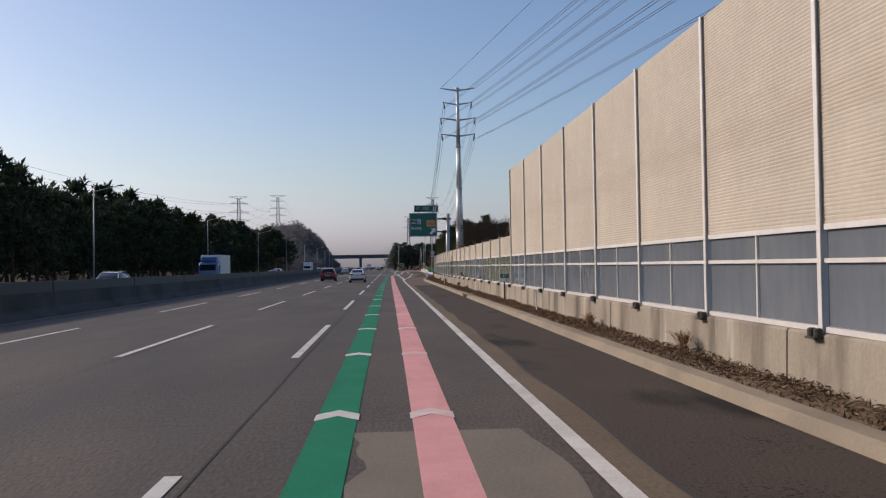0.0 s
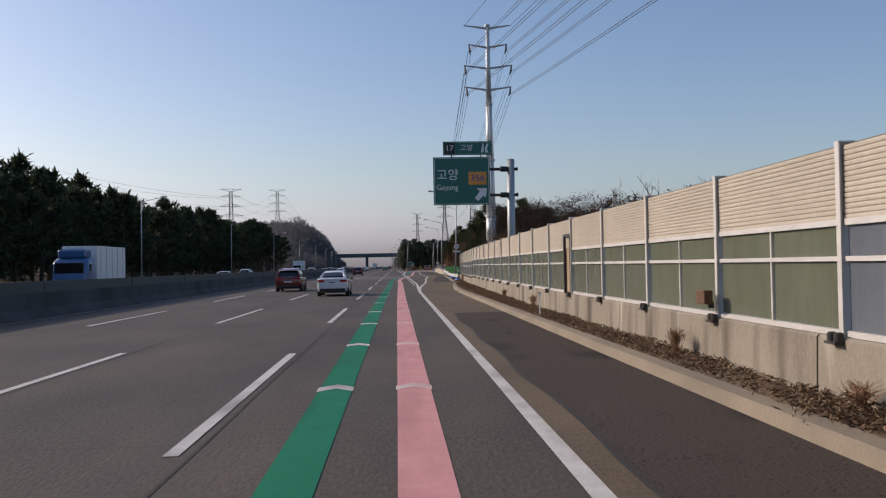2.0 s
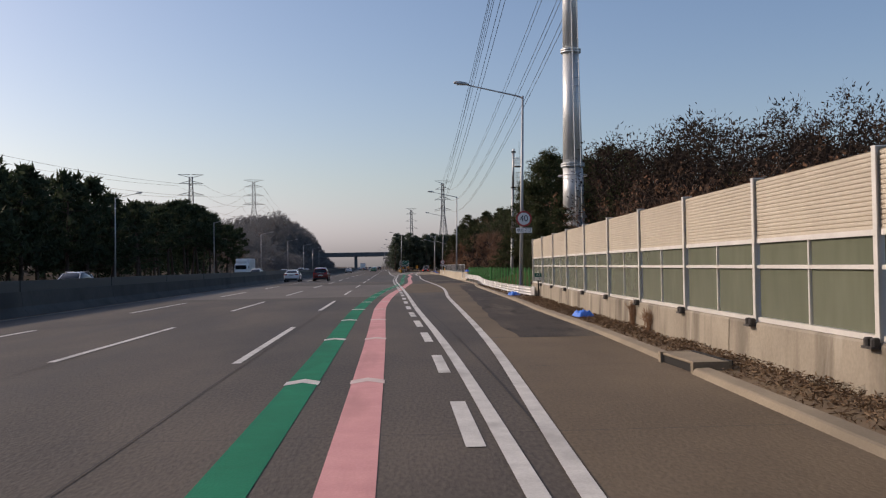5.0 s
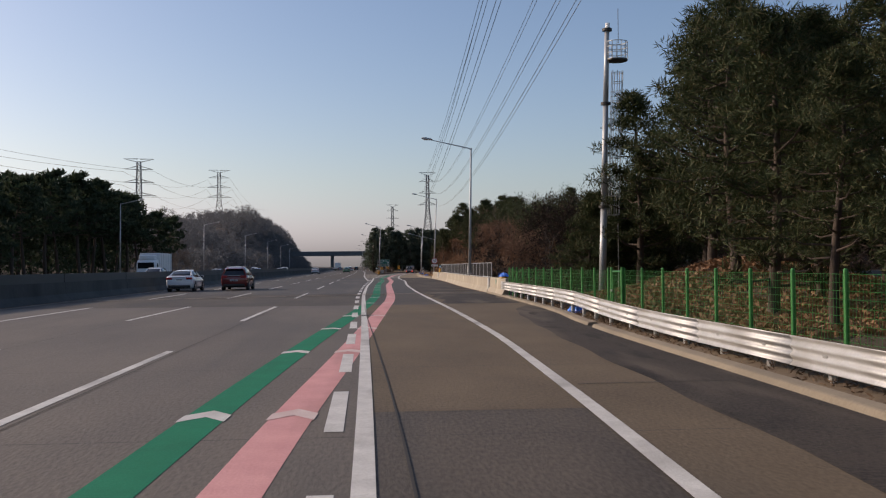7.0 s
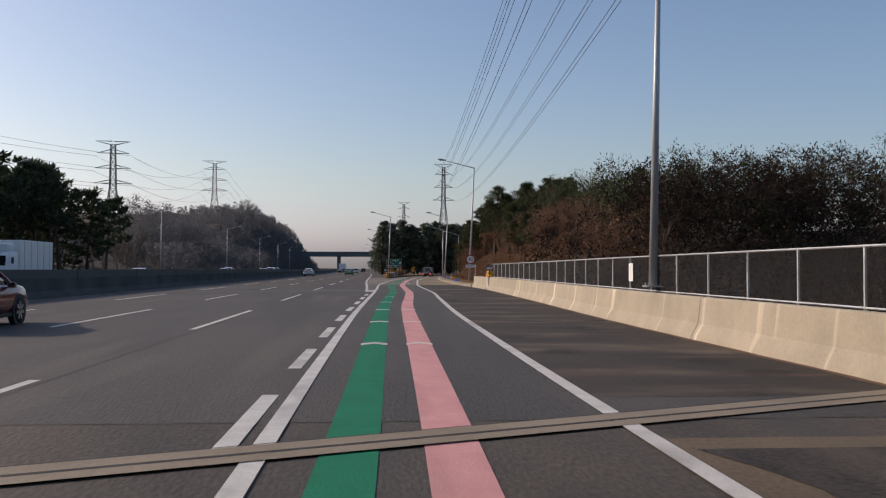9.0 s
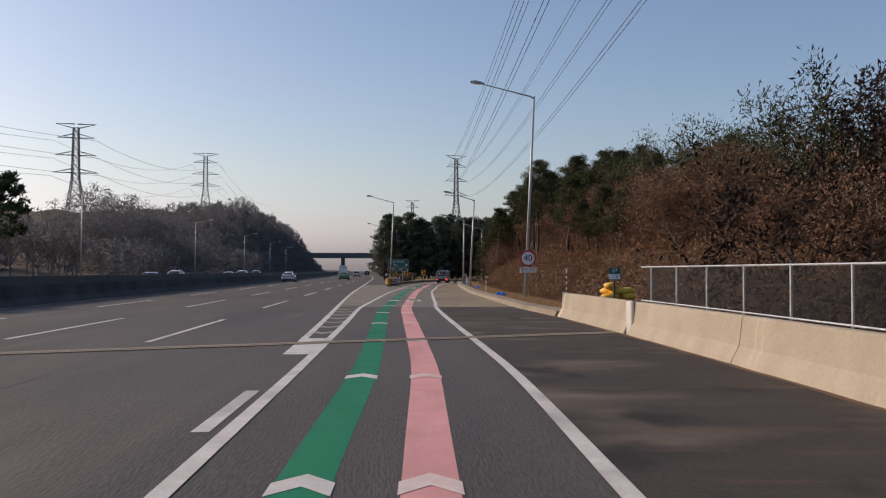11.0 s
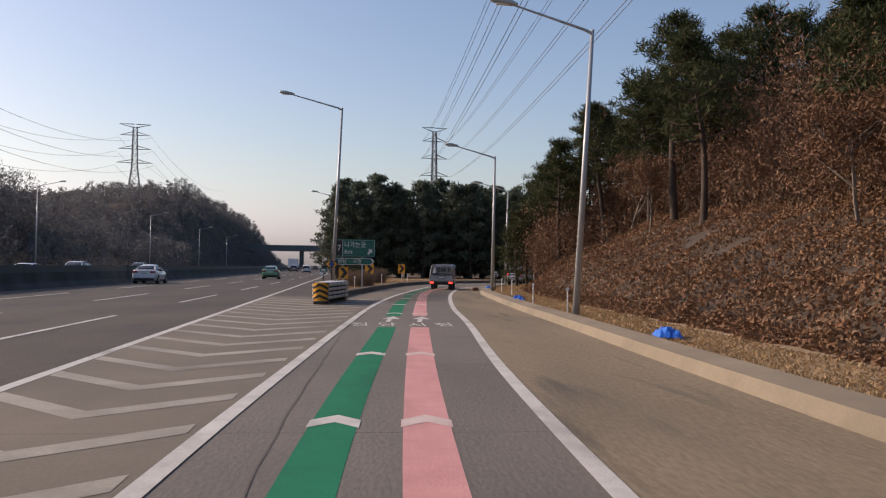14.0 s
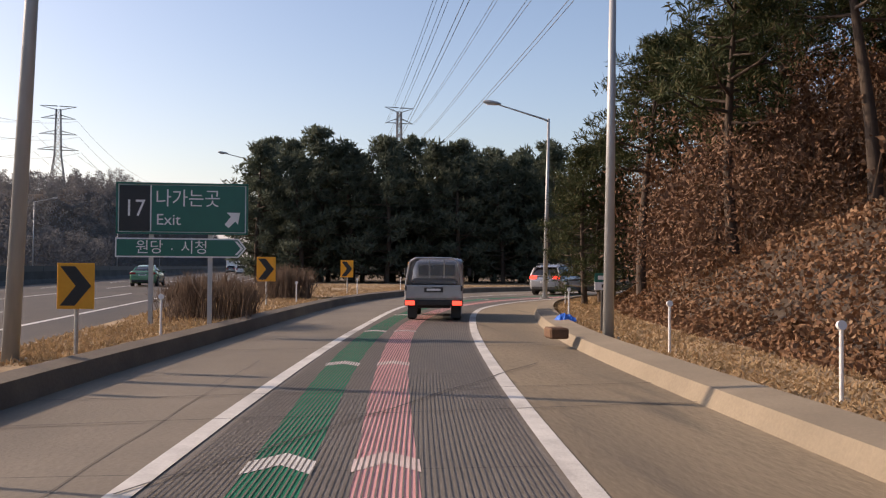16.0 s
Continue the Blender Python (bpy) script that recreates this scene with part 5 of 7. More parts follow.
# delineators
def delineator(x, y, z=0.12, h=0.75, stripe=False):
    t = thing("delineator_post", "thin white delineator post with a round reflector" if not stripe else "red and white striped delineator post on the barrier end", "marker post", x, y, z, group="delineator posts")
    part("post", tube_bm((0, 0, 0), (0, 0, h), 0.022, sides=10), M_SIGNW, t)
    part("reflector", tube_bm((0, -0.02, h + 0.05), (0, 0.02, h + 0.04), 0.05, sides=16), M_SIGNW, t)
    if stripe:
        for i in range(4):
            part("band", tube_bm((0, 0, 0.1 + 0.2 * i), (0, 0, 0.2 + 0.2 * i), 0.031, sides=10), M_SIGNR, t)


for x, y in ((10.85, 321.0), (11.75, 345.7), (12.15, 353.4), (13.1, 364.0), (13.45, 369.5), (14.4, 379.0), (16.9, 388.6), (5.15, 372.2), (7.15, 387.2), (9.6, 397.0), (12.2, 404.5)):
    delineator(x, y)
delineator(4.9, 28.4, 0.13, 0.6)
delineator(4.65, 75.2, 0.13, 0.6)
delineator(bar_x(287) + 0.3, 287.2, 1.0, 0.7, True)
nt = thing("notice_sheet", "white paper notice fixed to the barrier end", "sign", bar_x(286.9) + 0.17, 287.33, 0.75)
part("sheet", box_bm(0.10, -0.0, 0, 0.2, 0.01, 0.3), M_SIGNW, nt)


# loose things by the road
def tarp(x, y, z, sx, sy, rz, seed):
    """A crumpled blue sheet."""
    rnd = random.Random(seed)
    n = 14
    vs, fs = [], []
    for j in range(n):
        for i in range(n):
            u, v = i / (n - 1) * 2 - 1, j / (n - 1) * 2 - 1
            r = max(abs(u), abs(v))
            h = 0.19 * (1 - r**3) + 0.10 * noise.noise(Vector((u * 2.6 + seed, v * 2.6, 1.0))) * (1 - r * 0.5) + rnd.uniform(-0.012, 0.02)
            vs.append((u * sx / 2 * (1 + 0.12 * noise.noise(Vector((v * 3, seed, 2)))), v * sy / 2, max(0.012, h)))
    for j in range(n - 1):
        for i in range(n - 1):
            fs.append((j * n + i, j * n + i + 1, (j + 1) * n + i + 1, (j + 1) * n + i))
    ob = from_lists("tarpaulin", vs, fs, M_TARP)
    ob.matrix_basis = pose(x, y, z, 0, 0, rz)
    tagged(ob, "crumpled bright blue plastic sheet lying on the verge", "plastic sheet", "blue sheets")


for i, (x, y, z, sx, sy, rz) in enumerate(((6.78, 146.5, 0.07, 0.5, 0.75, 10), (7.5, 167.5, 0.05, 0.5, 0.95, 8), (8.78, 197.3, 0.035, 0.42, 1.1, 5), (10.75, 311.2, 0.15, 0.75, 0.7, 0), (11.6, 336.0, 0.16, 0.5, 0.95, -8), (12.3, 357.5, 0.16, 0.5, 1.3, -14), (13.85, 377.3, 0.16, 0.5, 0.5, 0))):
    tarp(x, y, z, sx, sy, rz, i + 3)
tarp(bar_x(216.3) + 0.30, 216.3, 1.0, 0.42, 0.95, 4, 21)
bm = bmesh.new()
bmesh.ops.create_icosphere(bm, subdivisions=3, radius=1.0)
for v in bm.verts:
    v.co = Vector((v.co.x * 0.24, v.co.y * 0.52, max(-0.045, v.co.z * 0.065))) * (1 + 0.10 * noise.noise(v.co * 2.4))
sk = part("sand_sack", bm, M_SACK, smooth=True)
sk.matrix_basis = pose(bar_x(216.3) + 0.33, 216.45, 0.965, 0, 0, 2)
tagged(sk, "yellow woven sack lying flat on the barrier top", "sack")
bs = thing("direction_sign", "small blue sign on a short white post behind the barrier", "sign", bar_x(221) + 0.75, 221.0, -0.3)
part("post", tube_bm((0, 0, -0.8), (0, 0, 1.38), 0.025, sides=8), M_SIGNW, bs)
part("board", box_bm(0, -0.03, 1.40, 0.40, 0.02, 0.14, bevel=0.004), M_SIGNBLUE, bs)
for i in range(7):
    bm = bmesh.new()
    bmesh.ops.create_icosphere(bm, subdivisions=2, radius=1.0)
    for v in bm.verts:
        v.co = Vector((v.co.x * 0.34, v.co.y * 0.24, v.co.z * 0.13)) * (1 + 0.12 * noise.noise(v.co * 2 + Vector((i, 0, 0))))
    sk = part("sand_sack", bm, M_SACK, smooth=True)
    sk.matrix_basis = pose(bar_x(283.5) + 0.95 + 0.28 * (i % 3), 283.2 + 0.3 * (i % 2), 0.52 + 0.17 * (i // 3 + 0.5) + 0.25, 0, 0, 40 * i)
    tagged(sk, "yellow woven sand sack in a small heap", "sack", "sand sacks")
mound = tagged(part("rubble_mound", box_bm(bar_x(283.5) + 1.15, 283.4, 0.25, 1.3, 1.2, 0.75, bevel=0.2), M_EARTH), "earth ledge behind the barrier", "mound", kind="structure")
bk = part("stone_block", box_bm(12.25, 372.0, 0.28, 0.35, 0.5, 0.2, bevel=0.03), M_RUST)
tagged(bk, "brown stone block lying on the kerb", "block")

# ---- power line ----
def tube_path(vs, fs, pts, r, sides):
    """Append one continuous tube along points."""
    b = len(vs)
    for i, p in enumerate(pts):
        d = (pts[min(i + 1, len(pts) - 1)] - pts[max(i - 1, 0)]).normalized()
        u = d.cross(Vector((0.31, 0.17, 0.94) if abs(d.z) < 0.7 else (1, 0.2, 0))).normalized()
        w = d.cross(u)
        for k in range(sides):
            a = 2 * math.pi * k / sides
            vs.append(tuple(p + (u * math.cos(a) + w * math.sin(a)) * r))
    for i in range(len(pts) - 1):
        for k in range(sides):
            k2 = (k + 1) % sides
            fs.append((b + i * sides + k, b + i * sides + k2, b + (i + 1) * sides + k2, b + (i + 1) * sides + k))


def tube_pylon(x, y):
    t = thing("tubular_pylon", "tall pale tubular steel power pylon with four pairs of arms", "pylon", x, y, 0)
    r = lambda z: 0.88 - 0.62 * z / 38.0
    cuts = (0.0, 5.2, 9.0, 17.5, 26.0, 38.0)
    for a, b in zip(cuts, cuts[1:]):
        sec = part("shaft_section", tube_bm((0, 0, a), (0, 0, b), r(a), r(b), sides=20), M_PYLON, t, smooth=False)
        for p in sec.data.polygons:
            p.use_smooth = len(p.vertices) == 4
        for zz in (b - 0.08, b + 0.08):
            part("flange", tube_bm((0, 0, zz - 0.05), (0, 0, zz + 0.05), r(b) + 0.16, sides=20), M_PYLON, sec)
    for z in (4.2, 8.2):
        vs, fs = [], []
        for i in range(16):
            a0, a1 = 2 * math.pi * i / 16, 2 * math.pi * (i + 1) / 16
            prism_geo(vs, fs, ((r(z) + 0.35) * math.cos(a0), (r(z) + 0.35) * math.sin(a0), z), ((r(z) + 0.35) * math.cos(a1), (r(z) + 0.35) * math.sin(a1), z), (0.03, 0.03), 5)
        tagged(from_lists("guard_ring", vs, fs, M_STEEL, t), kind="stuff")
    vs, fs = [], []
    for s in (-0.22, 0.22):
        prism_geo(vs, fs, (0.18 + s, -1.12, 2.5), (0.18 + s, -0.62, 26), (0.035, 0.03), 5)
    for i in range(40):
        z = 2.6 + 0.58 * i
        yy = -1.12 + 0.5 * (z - 2.5) / 23.5
        prism_geo(vs, fs, (-0.04, yy, z), (0.40, yy, z), (0.016, 0.016))
        if i % 3 == 0:
            prism_geo(vs, fs, (0.40, yy, z), (0.55, yy + 0.5, z), (0.02, 0.02))
            prism_geo(vs, fs, (-0.04, yy, z), (-0.08, yy + 0.45, z), (0.02, 0.02))
    from_lists("ladder", vs, fs, M_PYLON, t)
    for z, w in ((37.7, 3.6), (34.8, 3.0), (31.6, 3.7), (28.3, 3.5)):
        for s in (-1, 1):
            bm = tube_bm((0, 0, z - 0.15), (s * w, 0, z + 0.35), 0.20, 0.09, sides=8)
            arm = part("cross_arm", bm, M_PYLON, t)
            if z < 37:
                for dy in (-0.35, 0.35):
                    vs, fs = [], []
                    prism_geo(vs, fs, (s * (w - 0.15), 0, z + 0.3), (s * (w - 0.3), dy * 2.2, z - 0.9), (0.10, 0.10), 6)
                    from_lists("insulator", vs, fs, M_DARKSTEEL, arm)
    return t


def lattice_pylon(x, y, z0, h, w, arms=0.88, body=0.024):
    """A steel lattice tower: four legs, bracing and cross-arms."""
    t = thing("lattice_pylon", "grey steel lattice power pylon rising above the trees", "pylon", x, y, z0, 8, group="lattice pylons")

    def half(z):
        u = z / h
        return w * (1 - u / 0.62) + body * h * u / 0.62 if u < 0.62 else body * h * (1 - 0.9 * (u - 0.62))

    lv = [0, 0.14, 0.27, 0.38, 0.48, 0.56, 0.62, 0.68, 0.74, 0.80, 0.86, 0.92, 0.97]
    for sx in (-1, 1):
        for sy in (-1, 1):
            vs, fs = [], []
            tube_path(vs, fs, [Vector((sx * half(a * h), sy * half(a * h), a * h)) for a in lv], 0.17, 4)
            from_lists("leg", vs, fs, M_LATTICE, t)
    vs, fs = [], []
    for a, b in zip(lv, lv[1:]):
        ha, hb = half(a * h), half(b * h)
        for s in (-1, 1):
            for q in (-1, 1):
                prism_geo(vs, fs, (q * ha, s * ha, a * h), (-q * hb, s * hb, b * h), (0.09, 0.09))
                prism_geo(vs, fs, (s * ha, q * ha, a * h), (s * hb, -q * hb, b * h), (0.09, 0.09))
            prism_geo(vs, fs, (-hb, s * hb, b * h), (hb, s * hb, b * h), (0.07, 0.07))
    from_lists("bracing", vs, fs, M_LATTICE, t)
    for u, wa in ((0.66, 0.17), (0.78, 0.155), (0.90, 0.14), (0.995, 0.15)):
        for s in (-1, 1):
            vs, fs = [], []
            tip = (s * wa * arms * h, 0, u * h)
            for q in (-1, 1):
                prism_geo(vs, fs, (s * half(u * h) * 0.5, q * half(u * h), u * h), tip, (0.11, 0.08))
                prism_geo(vs, fs, (s * half(u * h) * 0.5, q * half(u * h), (u + 0.03 if u < 0.97 else u - 0.03) * h), tip, (0.10, 0.08))
            from_lists("cross_arm", vs, fs, M_LATTICE, t)
    return t


tube_pylon(14.7, 187.0)
lattice_pylon(-81, 510, 2.0, 39.5, 4.2)
lattice_pylon(-80, 683, 11.0, 44.4, 4.6)
lattice_pylon(30.6, 624, 0.5, 47.6, 3.6, 0.6, 0.017)
lattice_pylon(19.0, 860, 0.5, 47.5, 3.8, 0.62, 0.018)


def wire(p, q, sag, r=0.035):
    vs, fs = [], []
    p, q = Vector(p), Vector(q)
    n = 24
    pts = [p.lerp(q, i / n) - Vector((0, 0, sag * 4 * (i / n) * (1 - i / n))) for i in range(n + 1)]
    tube_path(vs, fs, pts, r, 3)
    ob = from_lists("power_cable", vs, fs, M_SPIRE)
    tagged(ob, "thin dark overhead power cable", "cable", "power cables")


for z, w, zt, wt in ((34.0, 2.8, 43.0, 4.0), (30.8, 3.5, 37.2, 4.4), (27.5, 3.3, 31.5, 4.8)):
    for s in (-1, 1):
        for d in (-0.22, 0.22):
            wire((14.7 + s * w + d, 187.0, z), (58 + s * w + d - 3, -150.0, z + 2.0), 3.5)
            wire((14.7 + s * w + d, 187.0, z), (30.6 + s * wt + d, 624.0, zt), 7.0)
wire((11.2, 187, 38.0), (54, -150, 40), 2.5)
wire((18.2, 187, 38.0), (62, -150, 40), 2.5)
for u, wa in ((0.66, 0.17), (0.78, 0.155), (0.90, 0.14)):
    for s in (-1, 1):
        wire((-81 + s * wa * 39.5, 510, 2 + u * 39.5 - 0.8), (-80 + s * wa * 44.4, 683, 11 + u * 44.4 - 0.8), 5.0, 0.05)
        wire((-81 + s * wa * 39.5, 510, 2 + u * 39.5 - 0.8), (-175 + s * 6, 330, 18 + u * 40), 6.0, 0.05)
        wire((-80 + s * wa * 44.4, 683, 11 + u * 44.4 - 0.8), (-84 + s * wa * 50, 900, 3 + u * 50 - 0.8), 6.0, 0.05)

# camera mast with caged ladder
ms = thing("camera_mast", "grey steel mast with caged ladder and a small railed platform", "mast", 13.2, 211.4, -0.2)
cuts = (0.0, 4.6, 9.6, 13.2)
for a, b in zip(cuts, cuts[1:]):
    s = part("shaft_section", tube_bm((0.03 * a, 0, a), (0.03 * b, 0, b), 0.18 - 0.005 * a, 0.18 - 0.005 * b, sides=14), M_POLE, ms, smooth=True)
    part("flange", tube_bm((0.03 * b, 0, b - 0.06), (0.03 * b, 0, b + 0.06), 0.24, sides=14), M_DARKSTEEL, s)
vs, fs = [], []
for k in range(7):
    a = 2 * math.pi * k / 7
    prism_geo(vs, fs, (0.62 + 0.28 * math.cos(a), 0.28 * math.sin(a), 4.2), (0.88 + 0.28 * math.cos(a), 0.28 * math.sin(a), 11.2), (0.02, 0.02), 4)
for k in range(16):
    z = 4.2 + 0.46 * k
    for j in range(10):
        a0, a1 = 2 * math.pi * j / 10, 2 * math.pi * (j + 1) / 10
        cx = 0.62 + 0.26 * k / 15
        prism_geo(vs, fs, (cx + 0.28 * math.cos(a0), 0.28 * math.sin(a0), z), (cx + 0.28 * math.cos(a1), 0.28 * math.sin(a1), z), (0.018, 0.018))
prism_geo(vs, fs, (0.9, 0.28, 0.2), (0.9, 0.28, 4.3), (0.025, 0.025), 4)
from_lists("ladder_cage", vs, fs, M_POLE, ms)
vs, fs = [], []
for z in (11.75, 12.05, 12.35, 12.6):
    for j in range(14):
        a0, a1 = 2 * math.pi * j / 14, 2 * math.pi * (j + 1) / 14
        prism_geo(vs, fs, (0.86 + 0.52 * math.cos(a0), 0.52 * math.sin(a0), z), (0.86 + 0.52 * math.cos(a1), 0.52 * math.sin(a1), z), (0.022, 0.022), 4)
for j in range(14):
    a0 = 2 * math.pi * j / 14
    prism_geo(vs, fs, (0.86 + 0.52 * math.cos(a0), 0.52 * math.sin(a0), 11.75), (0.86 + 0.52 * math.cos(a0), 0.52 * math.sin(a0), 12.6), (0.018, 0.018), 4)
from_lists("platform_rail", vs, fs, M_POLE, ms)
part("platform", tube_bm((0.86, 0, 11.68), (0.86, 0, 11.74), 0.52, sides=16), M_DARKSTEEL, ms)
part("camera_dome", tube_bm((0.40, -0.1, 13.15), (0.40, -0.1, 13.5), 0.13, 0.10, sides=12), M_SIGNW, ms)
part("aerial", tube_bm((1.0, 0.2, 12.6), (1.0, 0.2, 14.3), 0.014, sides=6), M_DARKSTEEL, ms)

# overpass in the distance
ov = thing("overpass", "plain concrete road bridge crossing the expressway far ahead", "bridge", bend(840) - 5, 840, 0, kind="structure")
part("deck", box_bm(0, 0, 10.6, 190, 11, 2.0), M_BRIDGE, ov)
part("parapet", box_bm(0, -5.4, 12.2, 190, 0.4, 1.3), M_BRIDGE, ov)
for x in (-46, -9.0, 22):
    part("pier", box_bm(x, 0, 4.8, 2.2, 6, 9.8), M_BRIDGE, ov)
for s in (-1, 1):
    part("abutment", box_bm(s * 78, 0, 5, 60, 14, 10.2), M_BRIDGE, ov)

# ---- vegetation ----
def quads_mesh(name, centres, along, across, material):
    """Many small four-cornered leaves as one mesh."""
    c, a, b = np.asarray(centres), np.asarray(along), np.asarray(across)
    n = len(c)
    v = np.stack([c - a - b * 0.5, c - a * 0.1 + b, c + a, c - a * 0.1 - b], axis=1).reshape(-1, 3)
    me = bpy.data.meshes.new(name)
    me.vertices.add(4 * n)
    me.vertices.foreach_set("co", v.ravel().astype(np.float32))
    me.loops.add(4 * n)
    me.loops.foreach_set("vertex_index", np.arange(4 * n, dtype=np.int32))
    me.polygons.add(n)
    me.polygons.foreach_set("loop_start", np.arange(0, 4 * n, 4, dtype=np.int32))
    me.materials.append(material)
    me.update(calc_edges=True)
    return me


def unit(v):
    return v / np.maximum(1e-6, np.linalg.norm(v, axis=1, keepdims=True))


def tufts(rng, centres, radii, per, length, width, flat=0.65, lift=0.35, core=0.5):
    """Leaf centres and axes scattered in clumps round the given centres."""
    c = np.repeat(centres, per, axis=0)
    r = np.repeat(radii, per)[:, None]
    d = unit(rng.normal(size=c.shape))
    off = d * r * rng.random((len(c), 1)) ** core
    off[:, 2] *= flat
    axis_v = unit(d + np.array([0, 0, lift]) + 0.6 * rng.normal(size=c.shape))
    side = unit(np.cross(axis_v, rng.normal(size=c.shape)))
    ln = length * (0.6 + 0.8 * rng.random((len(c), 1)))
    return c + off, axis_v * ln / 2, side * width * (0.6 + 0.8 * rng.random((len(c), 1))) / 2


def limb_lists(vs, fs, pts, r0, r1, sides=5):
    for i in range(len(pts) - 1):
        a = r0 + (r1 - r0) * i / (len(pts) - 1)
        b = r0 + (r1 - r0) * (i + 1) / (len(pts) - 1)
        prism_geo(vs, fs, pts[i], pts[i + 1], (a, b), sides)


def mesh_of(name, vs, fs, m, smooth=False):
    me = bpy.data.meshes.new(name)
    me.from_pydata(vs, [], fs)
    me.materials.append(m)
    if smooth:
        me.polygons.foreach_set("use_smooth", [True] * len(me.polygons))
    return me


def pine_meshes(seed, h, base, spread, limbs, per, leaf, width, needles, crooked=0.5):
    """A pine: bent trunk, whorled limbs, needle clumps at and along the limb ends."""
    rng = np.random.default_rng(seed)
    rnd = random.Random(seed)
    vs, fs = [], []
    lean = Vector((rnd.uniform(-1, 1), rnd.uniform(-1, 1), 0)) * crooked
    trunk = [Vector((0, 0, -0.4)) + lean * (u**1.5) + Vector((0.18 * math.sin(5 * u + seed), 0.15 * math.cos(4 * u + seed), h * 0.96 * u)) for u in (i / 8 for i in range(9))]
    limb_lists(vs, fs, trunk, 0.018 * h + 0.03, 0.03, 7)
    cen, rad = [], []
    for i in range(limbs):
        u = base + (1 - base) * ((i + rnd.random()) / limbs) ** 0.9
        k = min(7, int(u * 8))
        o = trunk[k].lerp(trunk[k + 1], u * 8 - k)
        v = (u - base) / (1 - base)
        reach = spread * (0.35 + 0.75 * math.sin(math.pi * min(1, 0.22 + 0.78 * v) ** 0.9) ** 0.8) * rnd.uniform(0.65, 1.15) * (1.0 - 0.45 * v)
        a = i * 2.4 + rnd.uniform(-0.4, 0.4)
        d = Vector((math.cos(a), math.sin(a), rnd.uniform(0.0, 0.45)))
        tip = o + d * reach
        mid = o + d * reach * 0.55 + Vector((0, 0, -0.08 * reach))
        limb_lists(vs, fs, [o, mid, tip], 0.05 * (1.2 - v) + 0.015, 0.012, 4)
        for s in (1.0, 0.72, 0.45):
            if s < 0.5 and rnd.random() < 0.5:
                continue
            p = o.lerp(tip, s) + Vector((rnd.gauss(0, 0.15), rnd.gauss(0, 0.15), rnd.gauss(0.08, 0.12)))
            cen.append(p)
            rad.append((0.34 + 0.22 * spread / 2.5) * rnd.uniform(0.75, 1.25))
    for q in range(4):
        cen.append(trunk[-1] + Vector((rnd.gauss(0, 0.25), rnd.gauss(0, 0.25), rnd.uniform(-0.6, 0.25))))
        rad.append(0.45)
    c, a, b = tufts(rng, np.array([tuple(p) for p in cen]), np.array(rad), per, leaf, width)
    return mesh_of("trunk", vs, fs, M_BARK, True), quads_mesh("crown", c, a, b, needles)


def bare_meshes(seed, h, leaves=0, leaf_m=None, spread=0.5):
    """A leafless tree, four orders of branches; a few withered leaves where asked."""
    rnd = random.Random(seed)
    rng = np.random.default_rng(seed)
    vs, fs, tv, tf, tips = [], [], [], [], []

    def grow(p, d, ln, r, order):
        q = p
        pts = [p]
        for k in range(3):
            d = (d + Vector((rnd.gauss(0, 0.10), rnd.gauss(0, 0.10), 0.05))).normalized()
            q = q + d * ln / 3
            pts.append(q)
        if order < 2:
            limb_lists(vs, fs, pts, r, r * 0.6, 5)
        else:
            limb_lists(tv, tf, [pts[0], pts[1], pts[3]], r, r * 0.5, 3)
        tips.append(q)
        if order == 3:
            return
        for k in range((7, 5, 4)[order]):
            s = rnd.uniform(0.3, 1.0)
            o = pts[min(2, int(s * 3))].lerp(pts[min(3, int(s * 3) + 1)], s * 3 % 1)
            a = rnd.uniform(0, 2 * math.pi)
            nd = (d * (0.85 if order else 1.0) + spread * 1.6 * Vector((math.cos(a), math.sin(a), 0.15))).normalized()
            grow(o, nd, ln * rnd.uniform(0.42, 0.62), r * 0.5, order + 1)

    grow(Vector((0, 0, -0.3)), Vector((rnd.gauss(0, 0.06), rnd.gauss(0, 0.06), 1)), h * 0.62, 0.012 * h + 0.02, 0)
    c = np.array([tuple(p) for p in tips])
    crown = None
    if leaves:
        cc, a, b = tufts(rng, c[:: max(1, len(c) // 90)], np.full(len(c[:: max(1, len(c) // 90)]), 0.5), leaves * 3, 0.12, 0.065)
        crown = quads_mesh("crown", cc, a, b, leaf_m or M_VINE)
    return mesh_of("trunk", vs, fs, M_BARKG), mesh_of("branches", tv, tf, M_TWIG), crown


def plant(name, meshes, names, x, y, z, s, rz, label, category, group):
    t = thing(name, label, category, x, y, z, 0, group)
    t.matrix_basis = pose(x, y, z, 0, 0, rz) @ Matrix.Diagonal((s, s, s, 1))
    for n, me in zip(names, meshes):
        if me is not None:
            link(n, me, t)
    return t


def pine(kind, x, y, s=1.0, z=None, label="dark green pine with rough bark and uneven crown", group="roadside pines"):
    r = random.Random(int(x * 37 + y * 101))
    plant("pine_tree", kind, ("trunk", "crown"), x, y, ground_z(x, y) if z is None else z, s, r.uniform(0, 360), label, "tree", group)


def bare(kind, x, y, s=1.0, z=None, label="leafless grey winter tree with fine twigs", group="bare trees"):
    r = random.Random(int(x * 53 + y * 71))
    plant("bare_tree", kind, ("trunk", "twig_crown", "crown"), x, y, ground_z(x, y) if z is None else z, s, r.uniform(0, 360), label, "tree", group)


